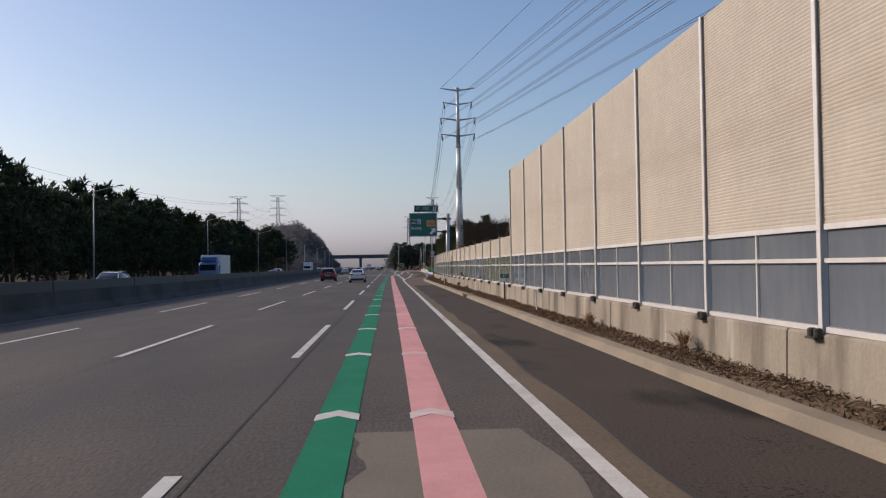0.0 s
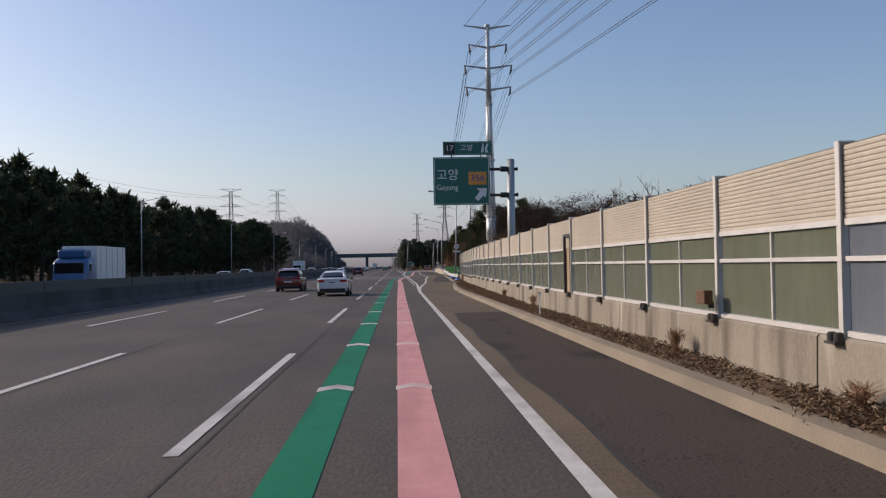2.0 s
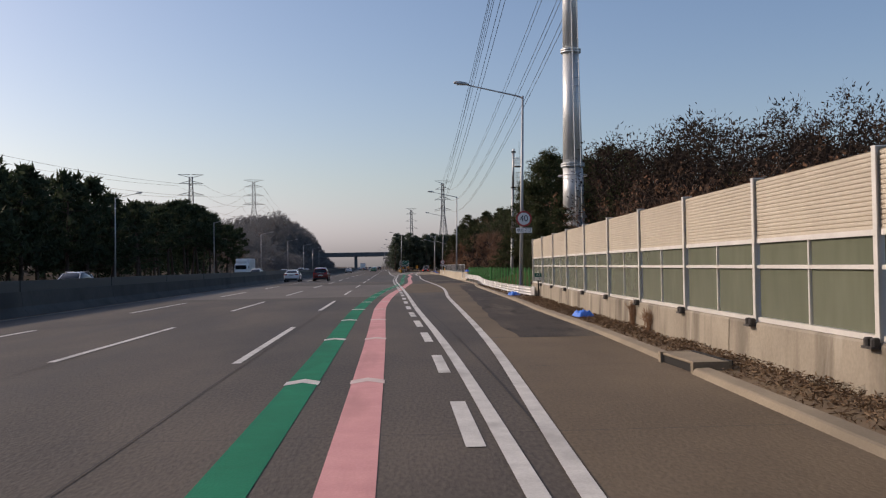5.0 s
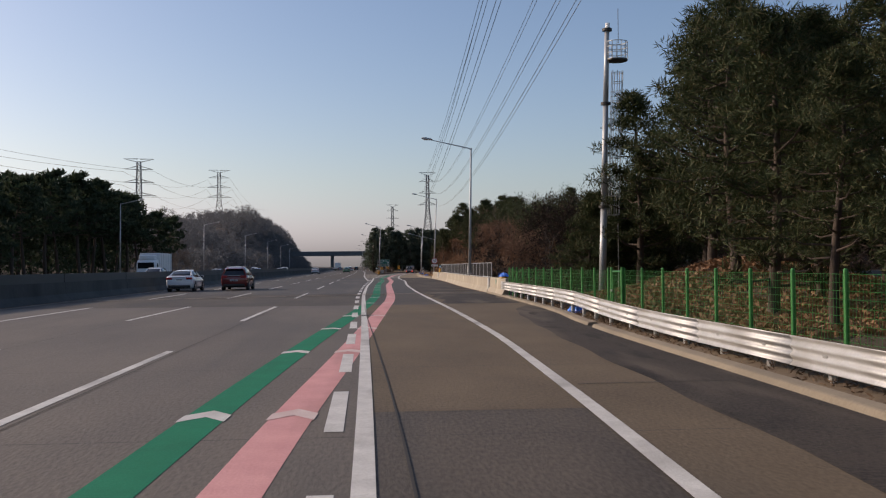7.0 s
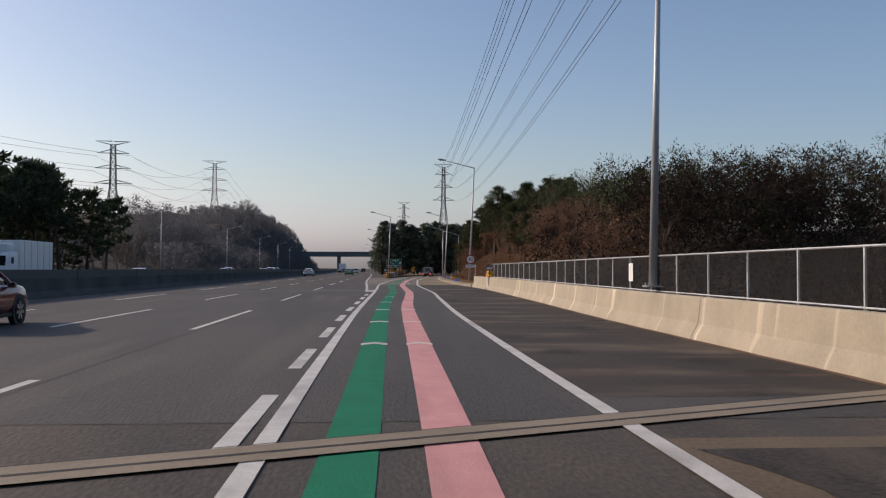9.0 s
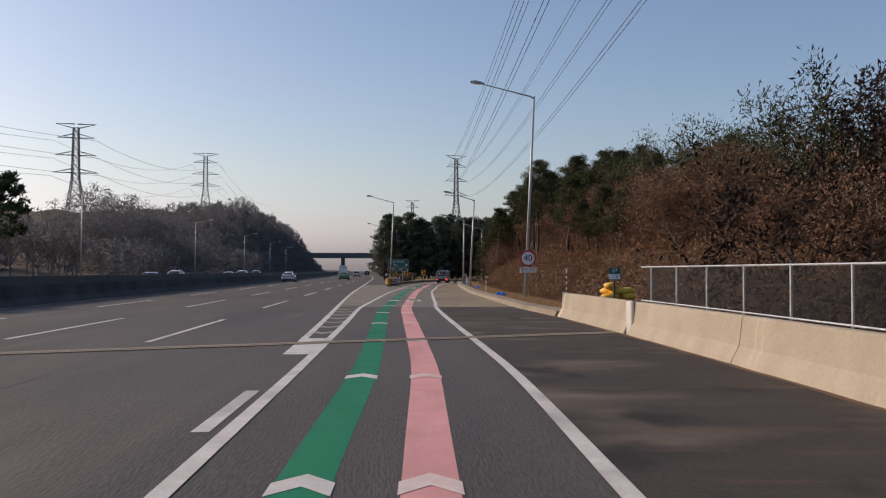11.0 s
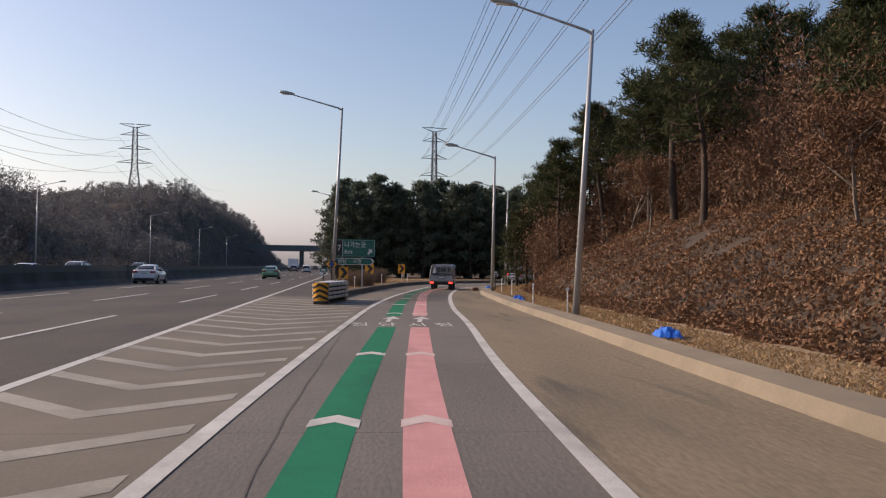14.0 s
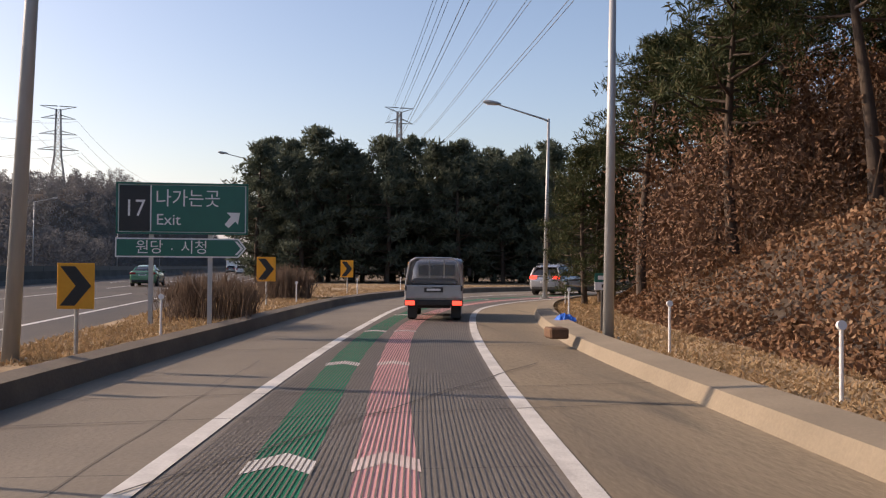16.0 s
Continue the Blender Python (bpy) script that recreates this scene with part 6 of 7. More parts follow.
NEAR = [pine_meshes(11, 11.5, 0.16, 3.0, 66, 80, 0.36, 0.045, M_NEEDLE), pine_meshes(12, 10.5, 0.12, 2.7, 62, 80, 0.36, 0.045, M_NEEDLE), pine_meshes(13, 12.0, 0.28, 2.6, 54, 84, 0.36, 0.045, M_NEEDLE, 1.0)]
HILLP = [pine_meshes(31, 9.5, 0.40, 2.5, 42, 46, 0.42, 0.07, M_NEEDLE, 0.9), pine_meshes(32, 8.5, 0.35, 2.3, 40, 46, 0.42, 0.07, M_NEEDLE, 0.9)]
TALL = [pine_meshes(14, 11.5, 0.5, 2.6, 40, 64, 0.38, 0.055, M_NEEDLE, 0.9), pine_meshes(15, 10.5, 0.46, 2.4, 38, 64, 0.38, 0.055, M_NEEDLE, 0.9)]
CLUMP = [pine_meshes(41, 11.5, 0.08, 2.9, 54, 34, 0.52, 0.12, M_CLUMP), pine_meshes(42, 10.8, 0.06, 2.7, 50, 34, 0.52, 0.12, M_CLUMP)]
LEFTP = [pine_meshes(51, 12.0, 0.18, 3.6, 40, 20, 0.80, 0.24, M_NEEDLE_DK), pine_meshes(52, 11.0, 0.15, 3.4, 38, 20, 0.80, 0.24, M_NEEDLE_DK), pine_meshes(53, 13.0, 0.45, 4.2, 30, 26, 0.80, 0.24, M_NEEDLE_DK, 1.2)]
BARE = [bare_meshes(61, 9.0), bare_meshes(62, 8.0, spread=0.6), bare_meshes(63, 10.0, spread=0.4)]
RUSSET = [bare_meshes(71, 6.0, 9, M_VINE, 0.7), bare_meshes(72, 5.0, 12, M_VINE, 0.8)]

rnd = random.Random(5)
# tall pines beside the green fence
for i, (x, y, s) in enumerate(((16.0, 204.5, 0.9), (17.0, 199.5, 0.78), (15.6, 195.5, 0.66), (17.5, 194.0, 0.78), (20.0, 202.0, 0.9), (21.5, 196.0, 0.75), (15.9, 190.2, 0.62), (19.0, 188.0, 0.65), (23.5, 190.5, 0.72), (18.5, 208.0, 0.92), (25.5, 201.0, 0.9), (23.0, 208.0, 0.95), (17.3, 183.0, 0.6), (12.3, 190.0, 0.71), (11.9, 186.2, 0.46), (13.6, 196.0, 0.77), (14.6, 192.4, 0.58), (12.1, 180.5, 0.40), (13.0, 182.5, 0.44), (11.2, 181.5, 0.42), (13.2, 214.5, 0.56), (14.8, 216.0, 0.68), (16.4, 213.5, 0.85), (15.2, 211.5, 0.84), (17.6, 209.0, 0.95), (19.6, 205.5, 0.95), (22.0, 199.0, 0.85))):
    pine(NEAR[i % 3], x, y, s * 1.1)
for i in range(16):
    x, y = 22 + rnd.uniform(0, 26), 158 + rnd.uniform(0, 34)
    pine(HILLP[i % 2], x, y, rnd.uniform(0.5, 0.7), group="wood behind the barrier")
for i in range(46):
    x, y = 18 + rnd.uniform(0, 30), 146 + rnd.uniform(0, 34)
    (bare(BARE[i % 3], x, y, rnd.uniform(0.7, 0.95)) if i % 2 else bare(RUSSET[i % 2], x, y, rnd.uniform(0.9, 1.3), label="leafless shrubby tree with withered brown leaves"))
for x, y, s in ((14.0, 88.0, 0.75), (16.0, 101.0, 0.72), (19.0, 120.0, 0.7), (14.5, 64.0, 0.62), (15.5, 116.0, 0.8)):
    bare(BARE[int(y) % 3], x, y, s)
for i in range(12):
    x, y = 10.5 + rnd.uniform(0, 8), 112 + 3.2 * i
    bare(RUSSET[i % 2], x, y, rnd.uniform(0.6, 0.85), label="leafless shrubby tree with withered brown leaves")

# wooded hill above the ramp
n = 0
for j in range(6):
    for i in range(15):
        y = 289 + 9.2 * i + rnd.uniform(-3.2, 3.2)
        e = 8.8 + 4.6 * j + rnd.uniform(-1.8, 1.8)
        x = hill_line(y) + 1.6 + e
        if y > 404:
            continue
        n += 1
        if j == 0 and rnd.random() < 0.75:
            bare(RUSSET[n % 2], x, y, rnd.uniform(0.75, 1.1), label="leafless shrubby tree with withered brown leaves")
        elif rnd.random() < (0.32 if j < 3 else 0.55) and j > 0:
            pine(HILLP[n % 2] if y < 352 else TALL[n % 2], x, y, rnd.uniform(0.72, 1.0) * (0.62 if y < 315 else 1.15 if 328 < y < 372 else 0.9), group="hillside pines")
        else:
            bare(BARE[n % 3] if rnd.random() < 0.5 else RUSSET[n % 2], x, y, rnd.uniform(0.7, 1.0) * (0.62 if y < 315 else 0.95))
for x, y, s in ((19.8, 382.0, 0.72), (21.0, 376.0, 0.8), (23.0, 387.5, 0.85), (22.0, 369.0, 0.8), (19.6, 391.5, 0.6), (25.0, 381.0, 0.9), (18.4, 384.5, 0.92), (19.0, 379.0, 1.0), (17.6, 388.8, 0.72), (21.5, 364.0, 0.95), (20.5, 357.0, 0.85)):
    pine(TALL[int(y) % 2] if y < 386 else NEAR[int(y) % 3], x, y, s * (1.05 if y < 377 else 0.85), group="hillside pines")

for i in range(20):
    y = 317 + 1.75 * i
    pine(HILLP[i % 2], hill_line(y) + 1.6 + rnd.uniform(7.5, 14.5), y, rnd.uniform(0.72, 0.95) * (0.72 if y < 334 else 0.92), group="hillside pines")

# far side of the gully
for i in range(34):
    x, y = 24 + rnd.uniform(0, 60), 272 + rnd.uniform(0, 26)
    e = x - hill_line(y)
    if i % 5 == 0:
        pine(HILLP[i % 2], x, y, rnd.uniform(0.42, 0.55), group="hillside pines")
    else:
        bare(BARE[i % 3] if i % 2 else RUSSET[i % 2], x, y, rnd.uniform(0.6, 0.8))

# dense pine clump in the crook of the ramp
for j in range(3):
    for i in range(10):
        x, y = 3.0 + 2.7 * i + rnd.uniform(-0.9, 0.9), 431 + 4.0 * j + rnd.uniform(-1.2, 1.2) - 0.1 * i
        pine(CLUMP[(i + j) % 2], x, y, rnd.uniform(0.94, 1.18), 0.15, "dense dark pine in a close-grown clump", "pine clump")
for i in range(14):
    x, y = 31 + 3.0 * i + rnd.uniform(-1, 1), 430 + rnd.uniform(0, 9)
    pine(CLUMP[i % 2], x, y, rnd.uniform(0.7, 0.9), 0.2, "dense dark pine in a close-grown clump", "pine clump")

# far side of the expressway: pines, then bare woods
for i in range(62):
    y = -8 + 5.9 * i
    for j in range(2):
        x = -39.0 + bend(y) - 5.5 * j + rnd.uniform(-1.5, 1.5)
        yy = y + rnd.uniform(-2, 2)
        tall = 1.0 if y < 250 else 0.9
        if y < 352:
            pine(LEFTP[2] if y > 268 and rnd.random() < 0.7 else LEFTP[i % 2], x, yy, rnd.uniform(1.02, 1.34) * tall * (0.9 if y < 130 else 1.0), None, "dark pine in a dense roadside row", "pines across the expressway")
for i in range(44):
    y, x = 345 + 3.9 * i + rnd.uniform(-2, 2), -40 + rnd.uniform(-16, 1)
    bare(BARE[i % 3], x + bend(y), y, rnd.uniform(0.75, 1.05))


def woods(name, rng, spots, h0, h1, per, leaf, material, label, slim=0.5):
    """A far wood as one mass of many crowns."""
    cen, rad = [], []
    for x, y in spots:
        h = rng.uniform(h0, h1)
        z = ground_z(x, y)
        for u in (0.25, 0.5, 0.72, 0.9):
            cen.append((x + rng.normal(0, 0.5), y + rng.normal(0, 0.5), z + h * u))
            rad.append(h * (0.30 if slim > 0.4 else 0.23) * (1.15 - u * 0.75) + 0.25)
    c, a, b = tufts(rng, np.array(cen), np.array(rad), per, leaf, leaf * slim, 0.9, core=0.5 if slim > 0.4 else 0.85)
    tagged(link(name, quads_mesh(name, c, a, b, material)), label, "woods", kind="stuff")


rng = np.random.default_rng(9)
sp = [(-48 - 26 * rng.random() + bend(y), y) for y in rng.uniform(-40, 345, 420)]
woods("pine_woods", rng, sp, 10.5, 14.5, 16, 1.3, M_NEEDLE_DK, "dark pine woods behind the roadside row")
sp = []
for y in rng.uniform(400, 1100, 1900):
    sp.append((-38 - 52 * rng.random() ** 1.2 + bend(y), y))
woods("far_woods", rng, sp, 4.5, 7.5, 26, 0.62, M_FOREST_HAZE, "hazy bare winter woods on a far hill")
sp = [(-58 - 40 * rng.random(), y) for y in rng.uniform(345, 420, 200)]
woods("bare_woods", rng, sp, 7.0, 11.0, 12, 1.2, M_FOREST_HAZE, "bare winter woods behind the trees")
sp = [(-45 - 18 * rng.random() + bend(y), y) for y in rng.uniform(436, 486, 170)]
woods("crest_woods", rng, sp, 9.5, 12.5, 34, 0.5, M_FOREST_HAZE, "tall bare winter woods on the bank crest", 0.35)
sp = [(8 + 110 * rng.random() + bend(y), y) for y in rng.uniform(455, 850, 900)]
woods("distant_woods", rng, sp, 6.0, 10.0, 12, 1.5, M_FOREST_HAZE, "hazy winter woods beside the far road")
sp = []
while len(sp) < 330:
    y, e = rng.uniform(288, 400), rng.uniform(11, 44)
    sp.append((hill_line(y) + 1.6 + e, y))
woods("hill_pine_woods", rng, sp, 6.2, 9.4, 60, 0.34, M_NEEDLE, "dark pine woods on the hill above the ramp", 0.2)
sp = []
while len(sp) < 420:
    y, e = rng.uniform(286, 402), 9.0 + 8 * rng.random() ** 1.5
    sp.append((hill_line(y) + 1.6 + e, y))
woods("hill_brush", rng, sp, 2.2, 4.8, 40, 0.20, M_BRUSH, "tangled brown brush at the edge of the wood", 0.3)
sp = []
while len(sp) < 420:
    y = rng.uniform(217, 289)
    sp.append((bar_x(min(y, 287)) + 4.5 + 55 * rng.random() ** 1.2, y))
woods("gully_woods", rng, sp, 3.5, 6.5, 44, 0.30, M_BRUSH_SHADE, "brown winter brush and trees in the gully", 0.3)
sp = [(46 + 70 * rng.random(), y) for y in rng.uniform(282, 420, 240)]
woods("hilltop_woods", rng, sp, 3.0, 5.0, 80, 0.30, M_BRUSH_SHADE, "brown winter woods on the hilltop", 0.3)
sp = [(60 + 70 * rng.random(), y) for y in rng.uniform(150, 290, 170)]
woods("valley_woods", rng, sp, 5.0, 8.0, 70, 0.35, M_BRUSH_SHADE, "brown winter woods across the gully", 0.3)
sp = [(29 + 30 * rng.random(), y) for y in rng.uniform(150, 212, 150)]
woods("inner_woods", rng, sp, 5.5, 8.5, 50, 0.4, M_BRUSH_SHADE, "dark mixed woods behind the fence")


def thicket(name, n, place, h0, h1, label):
    """Upright leafless saplings with a few withered leaves, too many to count."""
    r = random.Random(77)
    vs, fs, lc = [], [], []
    for i in range(n):
        x, y = place(r)
        p = Vector((x, y, ground_z(x, y) - 0.05))
        h = r.uniform(h0, h1) * (0.45 + 0.55 * smooth01(303, 325, y) if y > 280 else 1.0)
        q = p + Vector((r.gauss(0, 0.3) * h * 0.5, r.gauss(0, 0.3) * h * 0.5, h * r.uniform(0.45, 0.62)))
        e = q + Vector((r.gauss(0, 0.35) * h * 0.5, r.gauss(0, 0.35) * h * 0.5, h * r.uniform(0.25, 0.4)))
        prism_geo(vs, fs, p, q, (0.018, 0.012))
        prism_geo(vs, fs, q, e, (0.012, 0.005))
        for k in range(6):
            o = p.lerp(q, r.uniform(0.3, 1.0)) if k < 3 else q.lerp(e, r.uniform(0, 0.8))
            d = o + Vector((r.gauss(0, 0.28), r.gauss(0, 0.28), r.uniform(0.1, 0.5))) * (0.4 + 0.2 * h)
            prism_geo(vs, fs, o, d, (0.008, 0.004))
            for m in range(5):
                lc.append(tuple(o.lerp(d, r.uniform(0.3, 1.1)) + Vector((r.gauss(0, 0.07), r.gauss(0, 0.07), r.gauss(0, 0.07)))))
    stems = tagged(from_lists(name, vs, fs, M_TWIG), label, "thicket", kind="stuff")
    c = np.array(lc)
    ax_v = unit(rng.normal(size=c.shape) + np.array([0, 0, -0.4]))
    sd = unit(np.cross(ax_v, rng.normal(size=c.shape)))
    k = 0.6 + 0.8 * rng.random((len(c), 1))
    link("withered_leaves", quads_mesh("withered_leaves", c, ax_v * 0.085 * k, sd * 0.05 * k, M_VINE), stems)


def bank_spot(r):
    y = r.uniform(289, 402)
    return hill_line(y) + 1.6 + 9.0 + 8.5 * r.random() ** 1.2, y


def deep_spot(r):
    y = r.uniform(372, 402)
    return hill_line(y) + 1.6 + 6.0 + 8.0 * r.random(), y


thicket("bank_thicket", 1500, bank_spot, 1.8, 4.6, "dense brown winter saplings at the top of the bank")


def slope_spot(r):
    y = r.uniform(326, 392)
    return hill_line(y) + 1.6 + 9.5 + 12.0 * r.random(), y


thicket("slope_thicket", 800, slope_spot, 4.0, 8.0, "close-grown tall brown saplings hung with withered vines")
sp = []
while len(sp) < 170:
    y = rng.uniform(322, 392)
    sp.append((hill_line(y) + 1.6 + rng.uniform(9, 24), y))
woods("vine_hung_woods", rng, sp, 3.5, 6.0, 80, 0.20, M_BRUSH, "dense winter trees hung with brown vines", 0.3)
FULL = [pine_meshes(81, 10.5, 0.36, 3.1, 58, 78, 0.36, 0.05, M_NEEDLE, 0.7), pine_meshes(82, 11.5, 0.42, 2.9, 54, 78, 0.36, 0.05, M_NEEDLE, 0.8)]
for i, (x, y, s) in enumerate(((20.4, 387.0, 0.82), (22.6, 383.6, 0.9), (18.8, 390.4, 0.66), (24.5, 387.5, 0.85), (25.4, 378.5, 1.0), (27.5, 372.5, 1.05), (24.2, 369.0, 0.95), (27.0, 364.5, 1.0), (29.5, 380.0, 1.05), (31.0, 370.0, 1.1), (28.5, 357.0, 0.75), (31.5, 362.0, 1.0), (33.0, 385.0, 1.0))):
    pine(FULL[i % 2], x, y, s, group="hillside pines")
for i, (x, y, s) in enumerate(((14.0, 214.5, 0.78), (15.7, 215.2, 0.88), (17.2, 213.0, 0.85))):
    pine(FULL[i % 2], x, y, s, group="pines behind the green fence")
sp = []
while len(sp) < 230:
    y = rng.uniform(356, 390)
    sp.append((hill_line(y) + 1.6 + rng.uniform(11.5, 27), y))
woods("upper_hill_woods", rng, sp, 6.0, 9.5, 64, 0.24, M_BRUSH, "dense tall winter trees hung with brown vines above the bend", 0.3)
sp = []
while len(sp) < 250:
    y = rng.uniform(377, 404)
    sp.append((hill_line(y) + 1.6 + rng.uniform(2.2, 10.0), y))
woods("bend_brush", rng, sp, 2.4, 5.2, 80, 0.16, M_BRUSH, "tangled reddish brown brush beside the ramp bend", 0.35)
thicket("bend_thicket", 380, lambda r: (lambda y: (hill_line(y) + 1.6 + 2.5 + 8.0 * r.random(), y))(r.uniform(378, 403)), 1.6, 4.0, "close-grown leafless saplings beside the ramp bend")
thicket("corner_thicket", 450, deep_spot, 1.4, 4.0, "tangled brown saplings and vines on the bank")

sp = [(-39.5 - 7 * rng.random() + bend(y), y) for y in rng.uniform(-40, 352, 330)]
woods("roadside_pine_mass", rng, sp, 5.5, 9.0, 24, 0.8, M_NEEDLE_DK, "dense dark pine foliage along the far carriageway", 0.3)
sp = [(2.0 + 28 * rng.random(), y) for y in rng.uniform(431, 446, 130)]
woods("clump_pine_mass", rng, sp, 7.0, 10.0, 46, 0.5, M_CLUMP, "dense dark pine foliage in the crook of the ramp", 0.25)

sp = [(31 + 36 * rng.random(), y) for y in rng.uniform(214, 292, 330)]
woods("valley_brush", rng, sp, 5.0, 8.6, 56, 0.30, M_BRUSH_SHADE, "dark brown brush and trees on the far side of the gully", 0.3)
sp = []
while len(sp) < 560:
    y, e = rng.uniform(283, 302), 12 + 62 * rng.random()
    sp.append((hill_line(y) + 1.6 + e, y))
woods("gully_slope_woods", rng, sp, 5.4, 8.4, 56, 0.34, M_BRUSH_SHADE, "dense dark winter woods on the slope across the gully", 0.3)
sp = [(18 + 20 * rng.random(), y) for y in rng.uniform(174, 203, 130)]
woods("mixed_woods", rng, sp, 6.8, 9.8, 60, 0.32, M_BRUSH_SHADE, "dark mixed winter woods behind the pylon", 0.3)
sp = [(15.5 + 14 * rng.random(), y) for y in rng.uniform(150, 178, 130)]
woods("barrier_woods", rng, sp, 5.8, 8.8, 70, 0.2, M_BRUSH_SHADE, "bare brown winter woods behind the noise barrier", 0.3)

sp = []
while len(sp) < 330:
    y = rng.uniform(300, 350)
    sp.append((hill_line(y) + 1.6 + rng.uniform(7.8, 13.5), y))
woods("vine_curtain", rng, sp, 3.0, 5.6, 80, 0.17, M_BRUSH, "brown withered vines draped over trees at the wood edge", 0.3)
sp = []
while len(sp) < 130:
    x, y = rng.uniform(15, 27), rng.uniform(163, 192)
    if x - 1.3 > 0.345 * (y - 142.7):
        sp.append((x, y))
woods("tall_barrier_woods", rng, sp, 7.8, 10.4, 70, 0.26, M_BRUSH_SHADE, "tall dark vine-hung woods behind the noise barrier", 0.3)
sp = []
while len(sp) < 180:
    y = rng.uniform(308, 346)
    sp.append((hill_line(y) + 1.6 + rng.uniform(13, 28), y))
woods("hill_crown_woods", rng, sp, 7.4, 10.2, 70, 0.30, M_NEEDLE, "dense dark pine crowns on the hill", 0.25)
thicket("barrier_thicket", 420, lambda r: (12.0 + 16 * r.random(), r.uniform(150, 178)), 4.2, 7.0, "close-grown bare brown trees behind the noise barrier")

# vines and dead leaves over the bank
c = []
cnt = 0
while cnt < 340000:
    y = rng.uniform(284, 404)
    e = rng.uniform(1.2, 16) if rng.random() < 0.85 else rng.uniform(0.7, 2.0)
    x = hill_line(y) + 1.6 + e
    if noise.noise(Vector((x * 0.55, y * 0.55, 3.3))) < -0.5 and rng.random() < 0.25:
        continue
    lift = max(0.0, 0.55 * noise.noise(Vector((x * 0.8, y * 0.8, 5.0))) + 0.18) * min(1, e / 3)
    c.append((x, y, ground_z(x, y) + lift * rng.random() ** 0.6 + 0.03))
    cnt += 1
c = np.array(c)
ax_v = unit(rng.normal(size=c.shape) + np.array([0, 0, 0.1]))
sd = unit(np.cross(ax_v, rng.normal(size=c.shape)))
k = (0.7 + 0.7 * rng.random((len(c), 1)))
tagged(link("vine_litter", quads_mesh("vine_litter", c, ax_v * 0.056 * k, sd * 0.035 * k, M_LITTER)), "thick cover of withered brown vine leaves on the bank", "vines", kind="stuff")

c = []
while len(c) < 30000:
    x, y = rng.uniform(10.2, 21), rng.uniform(184, 214)
    c.append((x, y, ground_z(x, y) + 0.02 + 0.08 * rng.random()))
c = np.array(c)
ax_v = unit(rng.normal(size=c.shape) + np.array([0, 0, 0.1]))
sd = unit(np.cross(ax_v, rng.normal(size=c.shape)))
k = (0.7 + 0.7 * rng.random((len(c), 1)))
tagged(link("mound_litter", quads_mesh("mound_litter", c, ax_v * 0.08 * k, sd * 0.05 * k, M_LITTER)), "russet dead leaves on the mound behind the fence", "leaf litter", kind="stuff")

# leaf litter mound and floor behind the green fence, and litter along the wall foot
c = []
while len(c) < 30000:
    y = rng.uniform(158, 214)
    x = fence_f(y) + 0.3 + 22 * rng.random() ** 1.4
    c.append((x, y, max(0.1, ground_z(x, y)) + 0.03 + 0.12 * rng.random() ** 2))
while len(c) < 31300:
    c.append((kerb_x(55) + 0.55 + rng.normal(0, 0.16), 55.8 + rng.normal(0, 0.5), 0.12 + 0.12 * rng.random()))
while len(c) < 95000:
    y = rng.uniform(2, 164) if rng.random() < 0.9 else rng.uniform(164, 214)
    k0, k1 = kerb_x(y) + 0.3, (wall_x(y) - 0.1 if y < 164 else rail_f(y) + 0.5)
    d = 0.5 + 0.5 * noise.noise(Vector((y * 0.35, 2.0, 0)))
    if rng.random() > 0.35 + 0.9 * d:
        continue
    x = k0 + (k1 - k0) * rng.random() ** (0.6)
    c.append((x, y, (0.125 if y < 118 else 0.055) + (0.04 + 0.14 * d) * rng.random() * (0.4 + 0.6 * (x - k0) / max(0.1, k1 - k0))))
c = np.array(c)
ax_v = unit(rng.normal(size=c.shape) * np.array([1, 1, 0.5]))
sd = unit(np.cross(ax_v, rng.normal(size=c.shape)))
k = (0.6 + 0.8 * rng.random((len(c), 1)))
tagged(link("leaf_litter", quads_mesh("leaf_litter", c, ax_v * 0.045 * k, sd * 0.010 * k, M_STRAWS)), "dead leaves and twigs along the wall foot", "leaf litter", kind="stuff")


def grass(name, n, place, h, label):
    """Dry blades, each its own island."""
    pts = np.array([place() for _ in range(n)])
    up = unit(rng.normal(size=pts.shape) * np.array([0.8, 0.8, 0.1]) + np.array([0, 0, 0.6]))
    ln = h * (0.5 + 0.9 * rng.random((n, 1)))
    sd = unit(np.cross(up, rng.normal(size=pts.shape)))
    tagged(link(name, quads_mesh(name, pts + up * ln * 0.4, up * ln * 0.5, sd * 0.012 * (0.7 + 0.8 * rng.random((n, 1))), M_GRASS)), label, "grass", kind="stuff")


def verge_spot():
    y = rng.uniform(288, 400)
    x = kerb_x(y) + 0.62 + 2.0 * rng.random() ** 1.3
    return (x, y, max(0.14, ground_z(x, y)))


def island_spot():
    while True:
        y = rng.uniform(361, 424)
        a, b = 3.5 + bend(y), island_x(y) - 0.4
        x = rng.uniform(3.4 if y > 366 else island_x(y) - 0.9, b)
        if x < b and noise.noise(Vector((x * 0.5, y * 0.5, 9))) > -0.35:
            return (x, y, 0.2)


grass("verge_grass", 60000, verge_spot, 0.09, "straw-coloured dry grass beside the ramp")
grass("island_grass", 34000, island_spot, 0.11, "straw-coloured dry grass on the exit island")


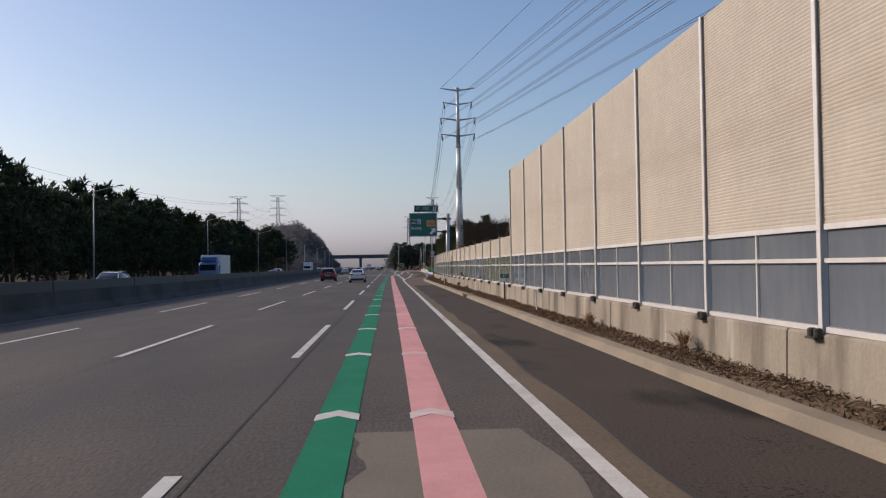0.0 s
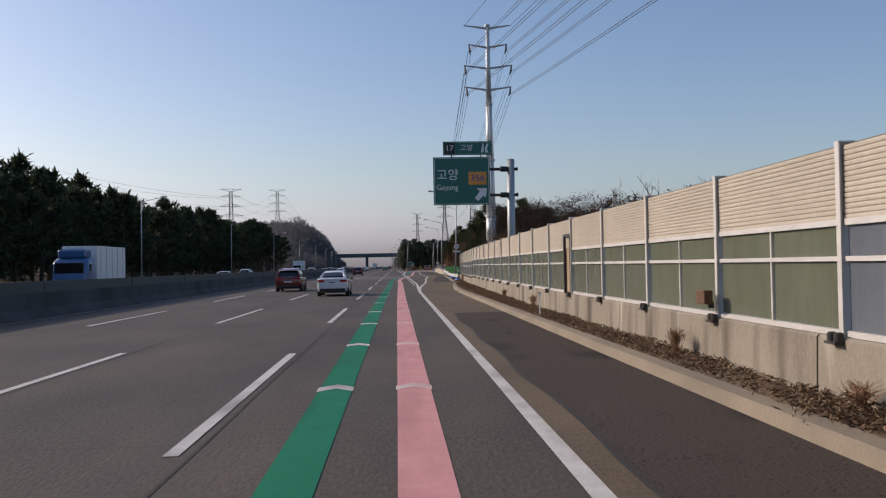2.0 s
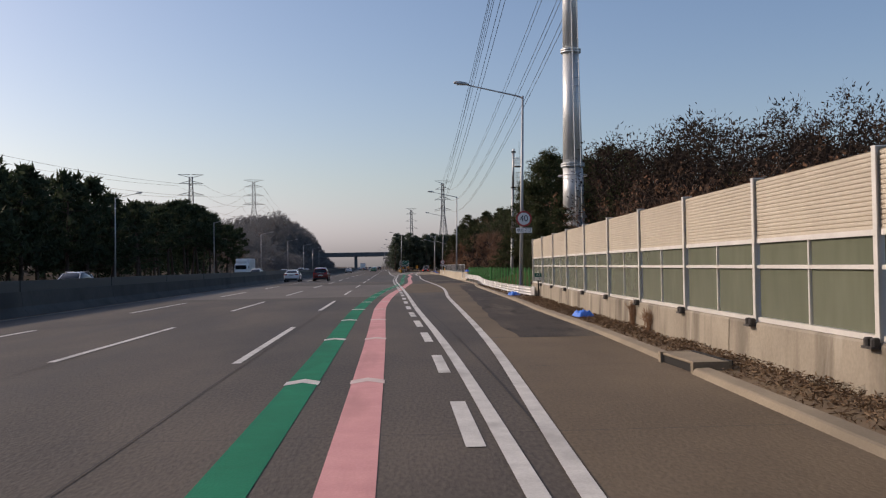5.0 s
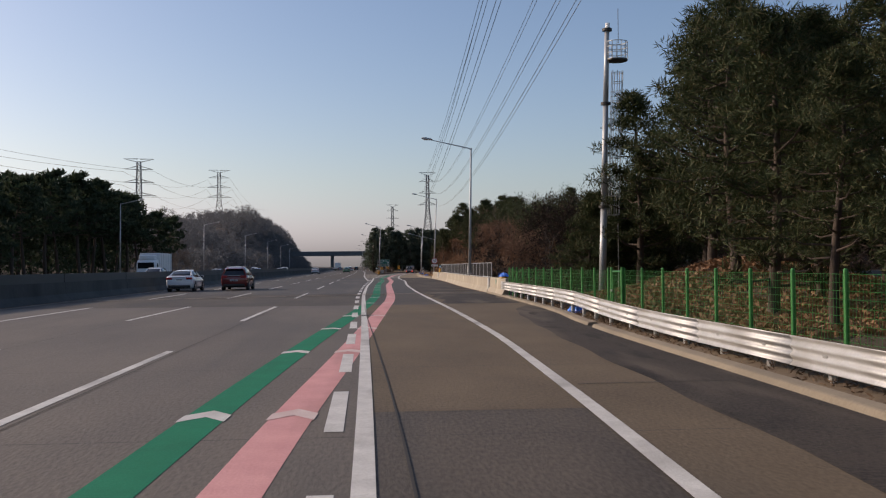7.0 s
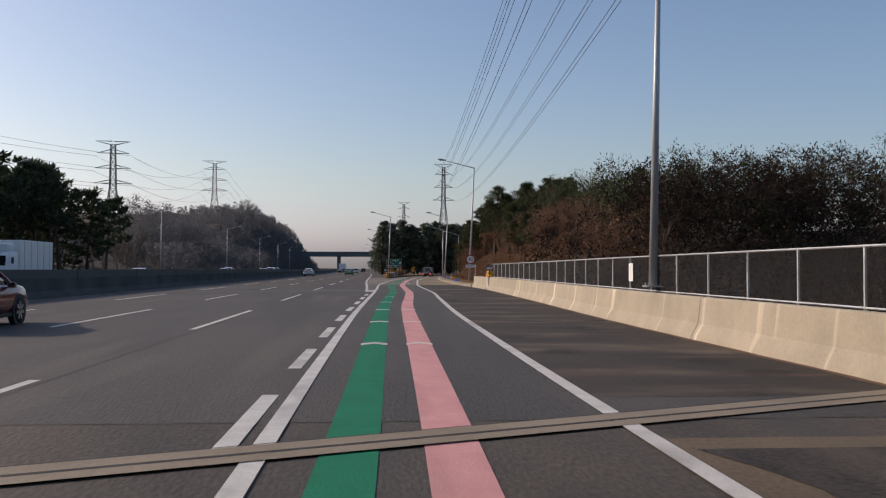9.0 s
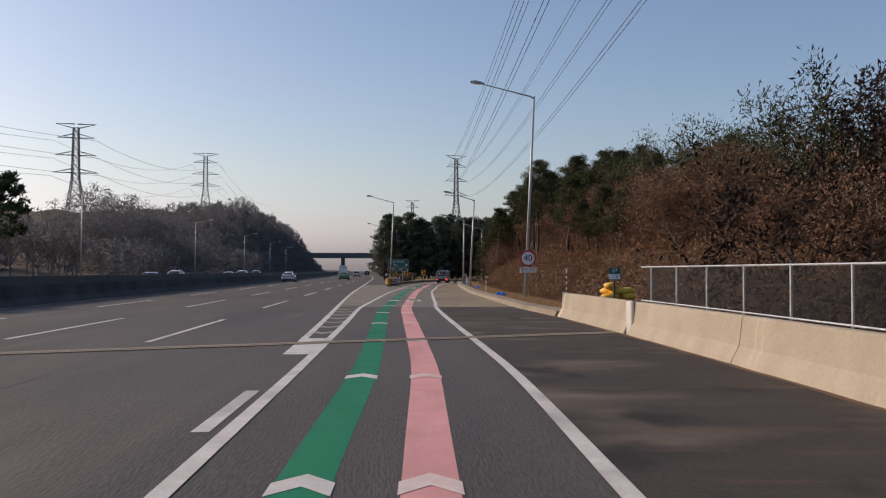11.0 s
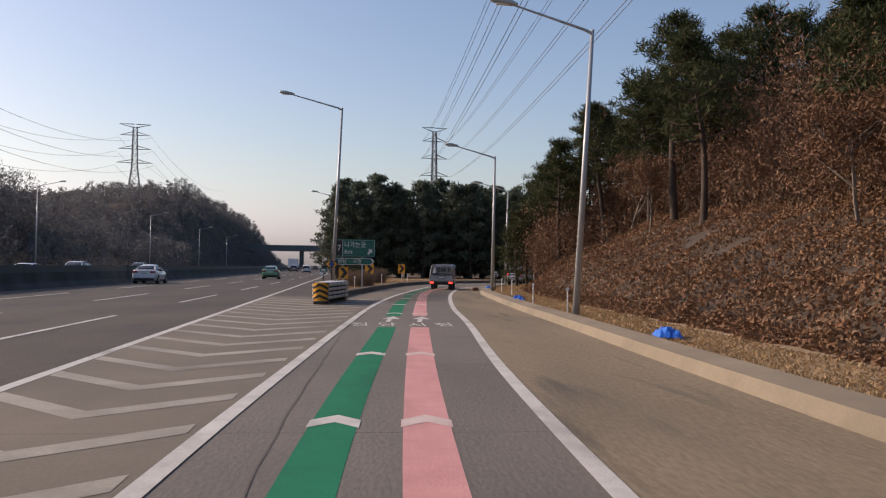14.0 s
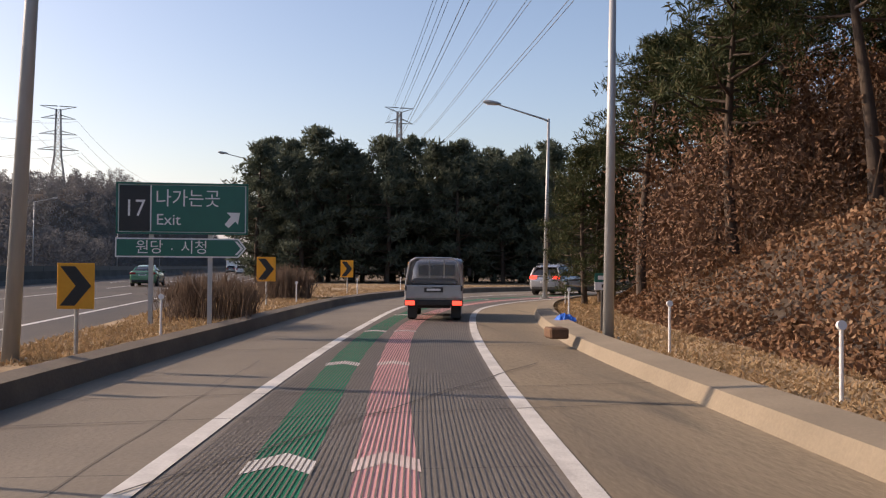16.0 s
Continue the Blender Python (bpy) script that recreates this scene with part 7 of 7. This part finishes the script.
def hedge(x0, x1, y, h, seed, lab):
    """A clipped leafless shrub bed: upright stems with a haze of twigs."""
    r = random.Random(seed)
    t = thing("shrub", lab, "shrub", (x0 + x1) / 2, y, 0.2, group="island shrubs")
    vs, fs = [], []
    for i in range(420):
        px, py = r.uniform(x0, x1) - (x0 + x1) / 2, r.gauss(0, 0.7)
        hh = h * r.uniform(0.65, 1.05) * (1 - 0.25 * abs(2 * px / (x1 - x0)) ** 3)
        q = Vector((px + r.gauss(0, 0.12), py + r.gauss(0, 0.12), hh * 0.55))
        prism_geo(vs, fs, (px, py, 0), q, (0.012, 0.009))
        for k in range(3):
            prism_geo(vs, fs, q, q + Vector((r.gauss(0, 0.14), r.gauss(0, 0.14), hh * r.uniform(0.3, 0.48))), (0.008, 0.004))
    from_lists("stem_mass", vs, fs, M_TWIG, t)


hedge(4.25, 6.35, 378.5, 1.15, 1, "leafless grey-brown shrub bed below the exit sign")
hedge(5.6, 7.6, 393.0, 1.35, 2, "rounded leafless grey-brown shrub on the island")
for i, (x, y, h) in enumerate(((4.85, 62.0, 0.5), (4.9, 56.0, 0.35), (5.0, 79.0, 0.55), (6.98, 141.5, 0.75), (6.9, 139.8, 0.6), (4.85, 20.0, 0.4), (4.9, 13.0, 0.45), (5.05, 88.0, 0.5))):
    r = random.Random(i)
    t = thing("weed", "dry brown weed at the wall foot", "weed", x, y, 0.12 if y < 118 else 0.05, group="dry weeds")
    vs, fs = [], []
    for k in range(46):
        q = Vector((r.gauss(0, 0.05), r.gauss(0, 0.1), h * r.uniform(0.4, 0.7)))
        prism_geo(vs, fs, (r.gauss(0, 0.05), r.gauss(0, 0.08), 0), q, (0.006, 0.004))
        for m in range(3):
            prism_geo(vs, fs, q, q + Vector((r.gauss(0, 0.06), r.gauss(0, 0.12), h * r.uniform(0.1, 0.35))), (0.004, 0.003))
    from_lists("stem_mass", vs, fs, M_LITTER, t)

# ---- vehicles ----
M_TYRE = mat("tyre_rubber", (0.012, 0.012, 0.012), (0.022, 0.021, 0.02), 6, 0.85, bump=0.2)
M_RIM = mat("alloy_rim", (0.42, 0.43, 0.44), (0.52, 0.53, 0.54), 6, 0.35, metal=0.7)
M_GLASS = mat("tinted_car_glass", (0.012, 0.014, 0.016), (0.02, 0.022, 0.025), 2, 0.08, spec=0.7)
M_TRIM = mat("black_plastic", (0.015, 0.015, 0.016), (0.028, 0.027, 0.027), 5, 0.6)
M_LAMP = mat("red_lamp_lens", (0.30, 0.012, 0.014), (0.40, 0.02, 0.02), 8, 0.2, coat=0.5)
M_BRAKE = glow_mat("lit_brake_lamp", (1.0, 0.06, 0.04), 2.2, (0.5, 0.02, 0.02))
M_HEAD = mat("clear_lamp", (0.6, 0.62, 0.64), (0.7, 0.72, 0.74), 6, 0.15, coat=0.5)
M_PLATE = mat("number_plate", (0.66, 0.67, 0.66), (0.74, 0.74, 0.73), 4, 0.4)
PAINT = {k: mat(k + "_car_paint", a, b, 0.8, 0.25, metal=mt, fine=6, coat=0.6) for k, a, b, mt in (
    ("white", (0.62, 0.63, 0.65), (0.70, 0.71, 0.73), 0.0), ("red", (0.16, 0.022, 0.02), (0.21, 0.03, 0.027), 0.2), ("silver", (0.36, 0.37, 0.39), (0.45, 0.46, 0.48), 0.4),
    ("black", (0.015, 0.016, 0.018), (0.025, 0.026, 0.028), 0.2), ("grey", (0.20, 0.21, 0.22), (0.27, 0.28, 0.29), 0.3), ("green", (0.10, 0.28, 0.16), (0.14, 0.34, 0.2), 0.2))}


def loft(stations, profile):
    """Skin through cross-sections; profile(station) gives the right half from the bottom up."""
    bm = bmesh.new()
    rings = []
    for st in stations:
        half = profile(st)
        pts = half + [(-x, z) for x, z in half[::-1]]
        rings.append([bm.verts.new((x, st[0], z)) for x, z in pts])
    n = len(rings[0])
    for a, b in zip(rings, rings[1:]):
        for j in range(n):
            bm.faces.new((a[j], a[(j + 1) % n], b[(j + 1) % n], b[j]))
    bm.faces.new(rings[0])
    bm.faces.new(rings[-1][::-1])
    bmesh.ops.recalc_face_normals(bm, faces=bm.faces)
    return bm


def body_profile(s):
    y, hw, z0, z1 = s
    m = z0 + (z1 - z0) * 0.55
    return [(hw * 0.80, z0), (hw * 0.95, z0 + 0.05), (hw, z0 + (z1 - z0) * 0.35), (hw, m), (hw * 0.965, z1 - 0.10), (hw * 0.90, z1 - 0.025), (hw * 0.72, z1)]


def house_profile(s):
    y, hw, z0, z1, top = s
    return [(hw, z0), (hw * 0.97, z0 + (z1 - z0) * 0.4), (top, z1 - 0.03), (top * 0.86, z1)]


def wheel(parent, x, y, r, w):
    s = 1 if x > 0 else -1
    bm = bmesh.new()
    add_tube(bm, (x - s * w, y, r), (x, y, r), r, sides=28)
    bmesh.ops.bevel(bm, geom=[e for e in bm.edges if abs((e.verts[0].co - e.verts[1].co).x) < 1e-4], offset=0.03, segments=2, affect="EDGES")
    wh = part("wheel", bm, M_TYRE, parent, smooth=True)
    bm = bmesh.new()
    for k in range(7):
        a = 2 * math.pi * k / 7
        add_box(bm, 0, 0, r * 0.34, 0.02, 0.07, r * 0.62)
        for v in bm.verts[-8:]:
            v.co = Matrix.Translation((x + s * 0.004, y, r)) @ Matrix.Rotation(a, 4, "X") @ v.co
    add_tube(bm, (x - s * 0.03, y, r), (x + s * 0.008, y, r), r * 0.18, sides=14)
    part("rim", bm, M_RIM, wh)


def car(name, label, x, y, rz, paint, kind="sedan", group="cars", face_away=True, brake=False):
    """A passenger car, rear at -y of its own axes."""
    t = thing(name, label, "car", x, y, 0.0, rz, group)
    if kind == "sedan":
        body = [(-2.40, 0.74, 0.45, 0.80), (-2.36, 0.84, 0.30, 1.02), (-2.22, 0.89, 0.24, 1.09), (-1.75, 0.915, 0.22, 1.10), (-1.2, 0.92, 0.2, 1.04), (-0.4, 0.92, 0.2, 0.99), (0.8, 0.92, 0.2, 0.98), (1.25, 0.91, 0.2, 0.97), (1.9, 0.89, 0.22, 0.86), (2.25, 0.83, 0.26, 0.72), (2.40, 0.70, 0.34, 0.58)]
        house = [(-1.88, 0.70, 1.03, 1.09, 0.62), (-1.55, 0.76, 0.98, 1.24, 0.60), (-1.08, 0.80, 0.96, 1.41, 0.58), (-0.35, 0.81, 0.95, 1.47, 0.58), (0.20, 0.81, 0.95, 1.45, 0.58), (0.75, 0.79, 0.94, 1.24, 0.62), (1.22, 0.74, 0.93, 0.99, 0.66)]
        roof = [(-1.18, 0.59, 1.39), (-0.75, 0.59, 1.46), (-0.3, 0.59, 1.485), (0.15, 0.585, 1.468), (0.38, 0.58, 1.41)]
        wz, wb, tail = 0.325, (-1.42, 1.42), (0.84, 0.98)
    else:
        body = [(-2.32, 0.80, 0.48, 0.92), (-2.28, 0.87, 0.34, 1.05), (-2.15, 0.92, 0.28, 1.10), (-1.5, 0.94, 0.26, 1.08), (-0.4, 0.94, 0.26, 1.06), (0.9, 0.94, 0.26, 1.05), (1.3, 0.93, 0.26, 1.06), (1.9, 0.91, 0.28, 0.99), (2.2, 0.85, 0.32, 0.88), (2.32, 0.74, 0.40, 0.70)]
        house = [(-2.22, 0.80, 1.03, 1.12, 0.74), (-2.02, 0.83, 1.0, 1.46, 0.66), (-1.75, 0.84, 1.0, 1.60, 0.64), (-0.9, 0.85, 1.0, 1.67, 0.64), (0.1, 0.85, 1.0, 1.64, 0.63), (0.65, 0.83, 1.0, 1.40, 0.66), (1.15, 0.78, 1.0, 1.07, 0.70)]
        roof = [(-2.10, 0.66, 1.52), (-1.75, 0.66, 1.625), (-0.9, 0.66, 1.69), (0.0, 0.645, 1.665), (0.25, 0.63, 1.59)]
        wz, wb, tail = 0.36, (-1.35, 1.38), (0.88, 1.06)
    b = part("body", loft(body, body_profile), PAINT[paint], t, smooth=True)
    part("glasshouse", loft(house, house_profile), M_GLASS, t, smooth=True)
    vs, fs = [], []
    for yy, hw, z in roof:
        vs += [(-hw - 0.015, yy, z - 0.045), (-hw * 0.86, yy, z + 0.004), (0, yy, z + 0.014), (hw * 0.86, yy, z + 0.004), (hw + 0.015, yy, z - 0.045)]
    for i in range(len(roof) - 1):
        for j in range(4):
            fs.append((5 * i + j, 5 * i + j + 1, 5 * i + j + 6, 5 * i + j + 5))
    from_lists("roof", vs, fs, PAINT[paint], t, smooth=True)
    rr = roof[0]
    hb = house[0]
    for s in (-1, 1):
        vs, fs = [], []
        prism_geo(vs, fs, (s * (rr[1]), rr[0], rr[2] - 0.03), (s * (hb[1] + 0.03), hb[0] + 0.05, hb[2] + 0.02), (0.05, 0.09), 6)
        from_lists("rear_pillar", vs, fs, PAINT[paint], t)
        vs, fs = [], []
        fr, hf = roof[-1], house[-1]
        prism_geo(vs, fs, (s * fr[1], fr[0], fr[2] - 0.02), (s * (hf[1] + 0.04), hf[0] + 0.02, hf[2] + 0.02), (0.035, 0.045), 6)
        from_lists("front_pillar", vs, fs, PAINT[paint], t)
        vs, fs = [], []
        prism_geo(vs, fs, (s * 0.635, -0.12, 1.44), (s * 0.84, -0.05, 1.0), (0.03, 0.035), 5)
        from_lists("door_pillar", vs, fs, M_TRIM, t)
        m = part("door_mirror", box_bm(s * 1.0, 0.72, 1.02, 0.2, 0.12, 0.14, bevel=0.03), PAINT[paint], t)
        part("mirror_glass", box_bm(s * 1.0, 0.655, 1.02, 0.16, 0.012, 0.11), M_GLASS, m)
        part("tail_lamp", box_bm(s * 0.66, body[0][0] + 0.10, (tail[0] + tail[1]) / 2, 0.40, 0.26, tail[1] - tail[0], bevel=0.025), M_BRAKE if brake else M_LAMP, t)
        part("head_lamp", box_bm(s * 0.62, -body[0][0] - 0.15, 0.68, 0.36, 0.26, 0.14, bevel=0.03), M_HEAD, t)
        part("door_handle", box_bm(s * 0.925, -0.45, 0.86, 0.03, 0.18, 0.025), M_RIM, t)
        part("sill", box_bm(s * 0.86, 0, 0.27, 0.12, 2.1, 0.10, bevel=0.02), M_TRIM, t)
        for yy in wb:
            part("wheel_arch", tube_bm((s * 0.80, yy, wz), (s * (0.925 if kind == "sedan" else 0.945), yy, wz), wz + 0.065, sides=28), M_TRIM, t)
            wheel(t, s * (0.93 if kind == "sedan" else 0.95), yy, wz, 0.2)
    part("rear_bumper", box_bm(0, body[0][0] + 0.06, 0.38, 1.5, 0.16, 0.20, bevel=0.04), M_TRIM, t)
    pl = part("number_plate", box_bm(0, body[0][0] + 0.005, tail[0] - 0.02 if kind == "sedan" else 0.72, 0.52, 0.03, 0.11), M_PLATE, t)
    part("bar", box_bm(0, body[0][0] - 0.012, tail[0] - 0.02 if kind == "sedan" else 0.72, 0.40, 0.006, 0.05), M_TRIM, pl)
    part("trim_strip", box_bm(0, body[0][0] + 0.012, tail[1] + 0.0, 0.9, 0.05, 0.03), M_RIM, t)
    part("underside", box_bm(0, 0, 0.26, 1.5, 4.0, 0.12), M_TRIM, t)
    if kind == "suv":
        for s in (-1, 1):
            part("roof_rail", box_bm(s * 0.56, -0.9, 1.725, 0.04, 1.9, 0.035), M_RIM, t)
    return t


car("white_sedan", "white four-door sedan with dark windows on the expressway lane", -3.5, 104.0, 0, "white")
car("red_suv", "dark red sport utility car on the expressway lane", -7.6, 236.5, 0, "red", "suv")
car("white_hatchback", "white low car in the lane beside the median", -10.9, 234.0, 0, "white")
car("red_suv", "dark red sport utility car on the expressway lane", -7.6, 117.0, 0, "red", "suv")
car("white_sedan", "white sedan far ahead in the lane beside the median", -11.0, 393.0, 0, "white")
car("green_taxi", "pale green and white sedan far ahead on the expressway", -4.4, 425.0, 1, "green")
car("silver_suv", "silver sport utility car turning round the ramp bend", 21.3, 406.3, -34, "silver", "suv", brake=True)
for x, y, p, k in ((-20.0, 66.0, "white", "suv"), (-19.0, 152.0, "silver", "sedan"), (-22.8, 190.0, "white", "suv"), (-19.4, 262.0, "white", "suv"), (-19.4, 300.0, "white", "sedan"), (-19.2, 345.0, "silver", "sedan"), (-23.0, 372.0, "white", "suv"), (-19.2, 389.0, "white", "sedan"), (-19.4, 402.0, "white", "suv"), (-22.6, 440.0, "silver", "suv")):
    car("oncoming_car", "car on the far carriageway beyond the median", x, y, 180, p, k)
for x, y, p in ((-4.0, 520.0, "white"), (-8.0, 555.0, "grey"), (-0.6, 600.0, "black"), (-11.0, 640.0, "white"), (-4.5, 690.0, "grey")):
    car("distant_car", "small far-off car on the expressway", x + bend(y), y, 2, p, "suv")

# small truck with a covered bed
tk = thing("small_truck", "light grey small truck with a worn canopy over its bed", "truck", 11.35, 382.6, 0.0, -9)
SK = 0.92
part("chassis", box_bm(0, 0.2, 0.42, 0.9, 4.3, 0.14), M_TRIM, tk)
bed = part("bed", box_bm(0, -0.75, 0.78, 1.60, 2.75, 0.42, bevel=0.02), PAINT["silver"], tk)
tg = part("tailgate", box_bm(0, -2.15, 0.80, 1.56, 0.05, 0.36, bevel=0.012), PAINT["silver"], tk)
part("tailgate_rib", box_bm(0, -2.185, 0.93, 1.4, 0.03, 0.03), PAINT["silver"], tg)
part("tailgate_rib", box_bm(0, -2.185, 0.70, 1.4, 0.03, 0.03), PAINT["silver"], tg)
np_ = part("plate_holder", box_bm(0, -2.19, 0.86, 0.52, 0.02, 0.14), M_TRIM, tg)
part("bar", box_bm(0, -2.202, 0.86, 0.38, 0.008, 0.06), M_PLATE, np_)
part("bumper", box_bm(0, -2.14, 0.50, 1.5, 0.12, 0.16, bevel=0.03), M_TRIM, tk)
for s in (-1, 1):
    lh = part("lamp_housing", box_bm(s * 0.62, -2.17, 0.50, 0.36, 0.12, 0.16, bevel=0.02), M_TRIM, tk)
    part("brake_lamp", box_bm(s * 0.64, -2.235, 0.50, 0.26, 0.03, 0.12, bevel=0.008), M_BRAKE, lh)
    part("latch", box_bm(s * 0.76, -2.16, 0.90, 0.05, 0.06, 0.14), M_TRIM, tk)
    part("mud_flap", box_bm(s * 0.6, -1.75, 0.26, 0.26, 0.02, 0.36), M_TRIM, tk)
    for yy in (-1.35, 1.45):
        wheel(tk, s * 0.74, yy, 0.29, 0.22)
    m = part("door_mirror", box_bm(s * 0.98, 1.55, 1.32, 0.14, 0.08, 0.24, bevel=0.02), M_TRIM, tk)
cab = [(0.72, 0.78, 0.40, 1.60), (0.80, 0.80, 0.38, 1.72), (1.30, 0.81, 0.38, 1.76), (1.85, 0.80, 0.38, 1.66), (2.20, 0.79, 0.38, 1.12), (2.36, 0.76, 0.40, 0.95)]
part("cab", loft(cab, body_profile), PAINT["silver"], tk, smooth=True)
part("cab_glazing", box_bm(0, 1.36, 1.36, 1.615, 0.75, 0.40, bevel=0.03), M_GLASS, tk)
part("rear_cab_window", box_bm(0, 0.71, 1.38, 1.1, 0.04, 0.32), M_GLASS, tk)
M_CANVAS = mat("worn_canopy_sheet", (0.30, 0.30, 0.30), (0.42, 0.42, 0.41), 1.2, 0.55, bump=0.2, fine=8, stain=((0.2, 0.2, 0.2), 1.5, (1, 1, 1), 0.5, 0.75))
hoop = [(0.79, 0.99), (0.74, 1.42), (0.66, 1.64), (0.52, 1.73), (0.0, 1.76)]
outer = hoop + [(-x, z) for x, z in hoop[-2::-1]]
vs, fs = [], []
for yy in (-2.12, 0.55):
    for k in (1.0, 0.97):
        vs += [(x * k, yy, 0.99 + (z - 0.99) * k) for x, z in outer]
n = len(outer)
for j in range(n - 1):
    fs += [(j, j + 1, 2 * n + j + 1, 2 * n + j), (n + j, 3 * n + j, 3 * n + j + 1, n + j + 1), (j, n + j, n + j + 1, j + 1)]
canopy = from_lists("canopy", vs, fs, M_CANVAS, tk)
bm = bmesh.new()
for s in (-1, 1):
    add_tube(bm, (s * 0.77, -2.13, 0.99), (s * 0.66, -2.13, 1.62), 0.03, sides=6)
    add_tube(bm, (s * 0.66, -2.13, 1.62), (s * 0.50, -2.13, 1.72), 0.03, sides=6)
add_tube(bm, (-0.5, -2.13, 1.72), (0.5, -2.13, 1.72), 0.03, sides=6)
for x in (-0.22, 0.22):
    add_tube(bm, (x, 0.5, 1.0), (x, 0.5, 1.7), 0.02, sides=6)
part("hoop_frame", bm, M_RIM, canopy)
M_FILM = bpy.data.materials.new("clear_film")
M_FILM.use_nodes = True
fb = M_FILM.node_tree.nodes["Principled BSDF"]
fb.inputs["Base Color"].default_value, fb.inputs["Alpha"].default_value, fb.inputs["Roughness"].default_value = (0.35, 0.35, 0.35, 1), 0.35, 0.2
flap = [(0.74, 1.02), (0.70, 1.42), (0.60, 1.62), (0.46, 1.69)]
fpts = flap + [(-x, z) for x, z in flap[::-1]]
fl = from_lists("rear_film", [(x, -2.11, z) for x, z in fpts], [tuple(range(len(fpts)))], M_FILM, canopy, "cloudy clear plastic rear film")
part("load_sheet", box_bm(0, -1.2, 1.06, 1.3, 1.6, 0.2, bevel=0.08), M_TRIM, tk)

# box lorry on the far carriageway
M_BLUE = mat("blue_cab_paint", (0.03, 0.10, 0.24), (0.05, 0.14, 0.30), 1, 0.3, coat=0.4)


def lorry(x, y, rz, paint, label):
    t = thing("box_lorry", label, "lorry", x, y, 0.0, rz, group="lorries")
    part("cargo_box", box_bm(0, -1.8, 2.25, 2.4, 6.6, 2.5, bevel=0.03), M_SIGNW, t)
    for k in range(5):
        part("side_rib", box_bm(1.21, -4.4 + 1.3 * k, 2.25, 0.03, 0.05, 2.4), M_STEEL, t)
        part("side_rib", box_bm(-1.21, -4.4 + 1.3 * k, 2.25, 0.03, 0.05, 2.4), M_STEEL, t)
    cabst = [(1.75, 1.12, 0.5, 2.55), (1.85, 1.16, 0.45, 2.70), (2.9, 1.16, 0.45, 2.68), (3.4, 1.14, 0.45, 2.45), (3.62, 1.10, 0.45, 1.7), (3.68, 1.05, 0.5, 1.2)]
    cabp = part("cab", loft(cabst, body_profile), paint, t, smooth=True)
    part("windscreen", box_bm(0, 3.58, 1.98, 1.9, 0.14, 0.72, bevel=0.03), M_GLASS, cabp)
    part("roof_fairing", box_bm(0, 2.5, 2.95, 1.9, 1.2, 0.6, bevel=0.12), paint, t)
    for s in (-1, 1):
        part("head_lamp", box_bm(s * 0.85, 3.70, 0.85, 0.35, 0.08, 0.2, bevel=0.02), M_HEAD, t)
        part("door_mirror", box_bm(s * 1.32, 3.3, 2.0, 0.12, 0.2, 0.45, bevel=0.02), M_TRIM, t)
        for yy in (-4.0, -2.9, 2.7):
            wheel(t, s * 1.14, yy, 0.48, 0.3)
    part("chassis", box_bm(0, -0.8, 0.75, 1.0, 8.0, 0.25), M_TRIM, t)


lorry(-21.5, 113.5, 180, M_BLUE, "white box lorry with a blue cab on the far carriageway")
lorry(-24.6, 284.0, 180, M_SIGNW, "white box lorry with a pale cab on the far carriageway")
lorry(-9.0 + bend(580), 580.0, 0, M_SIGNW, "white box lorry far ahead on the expressway")
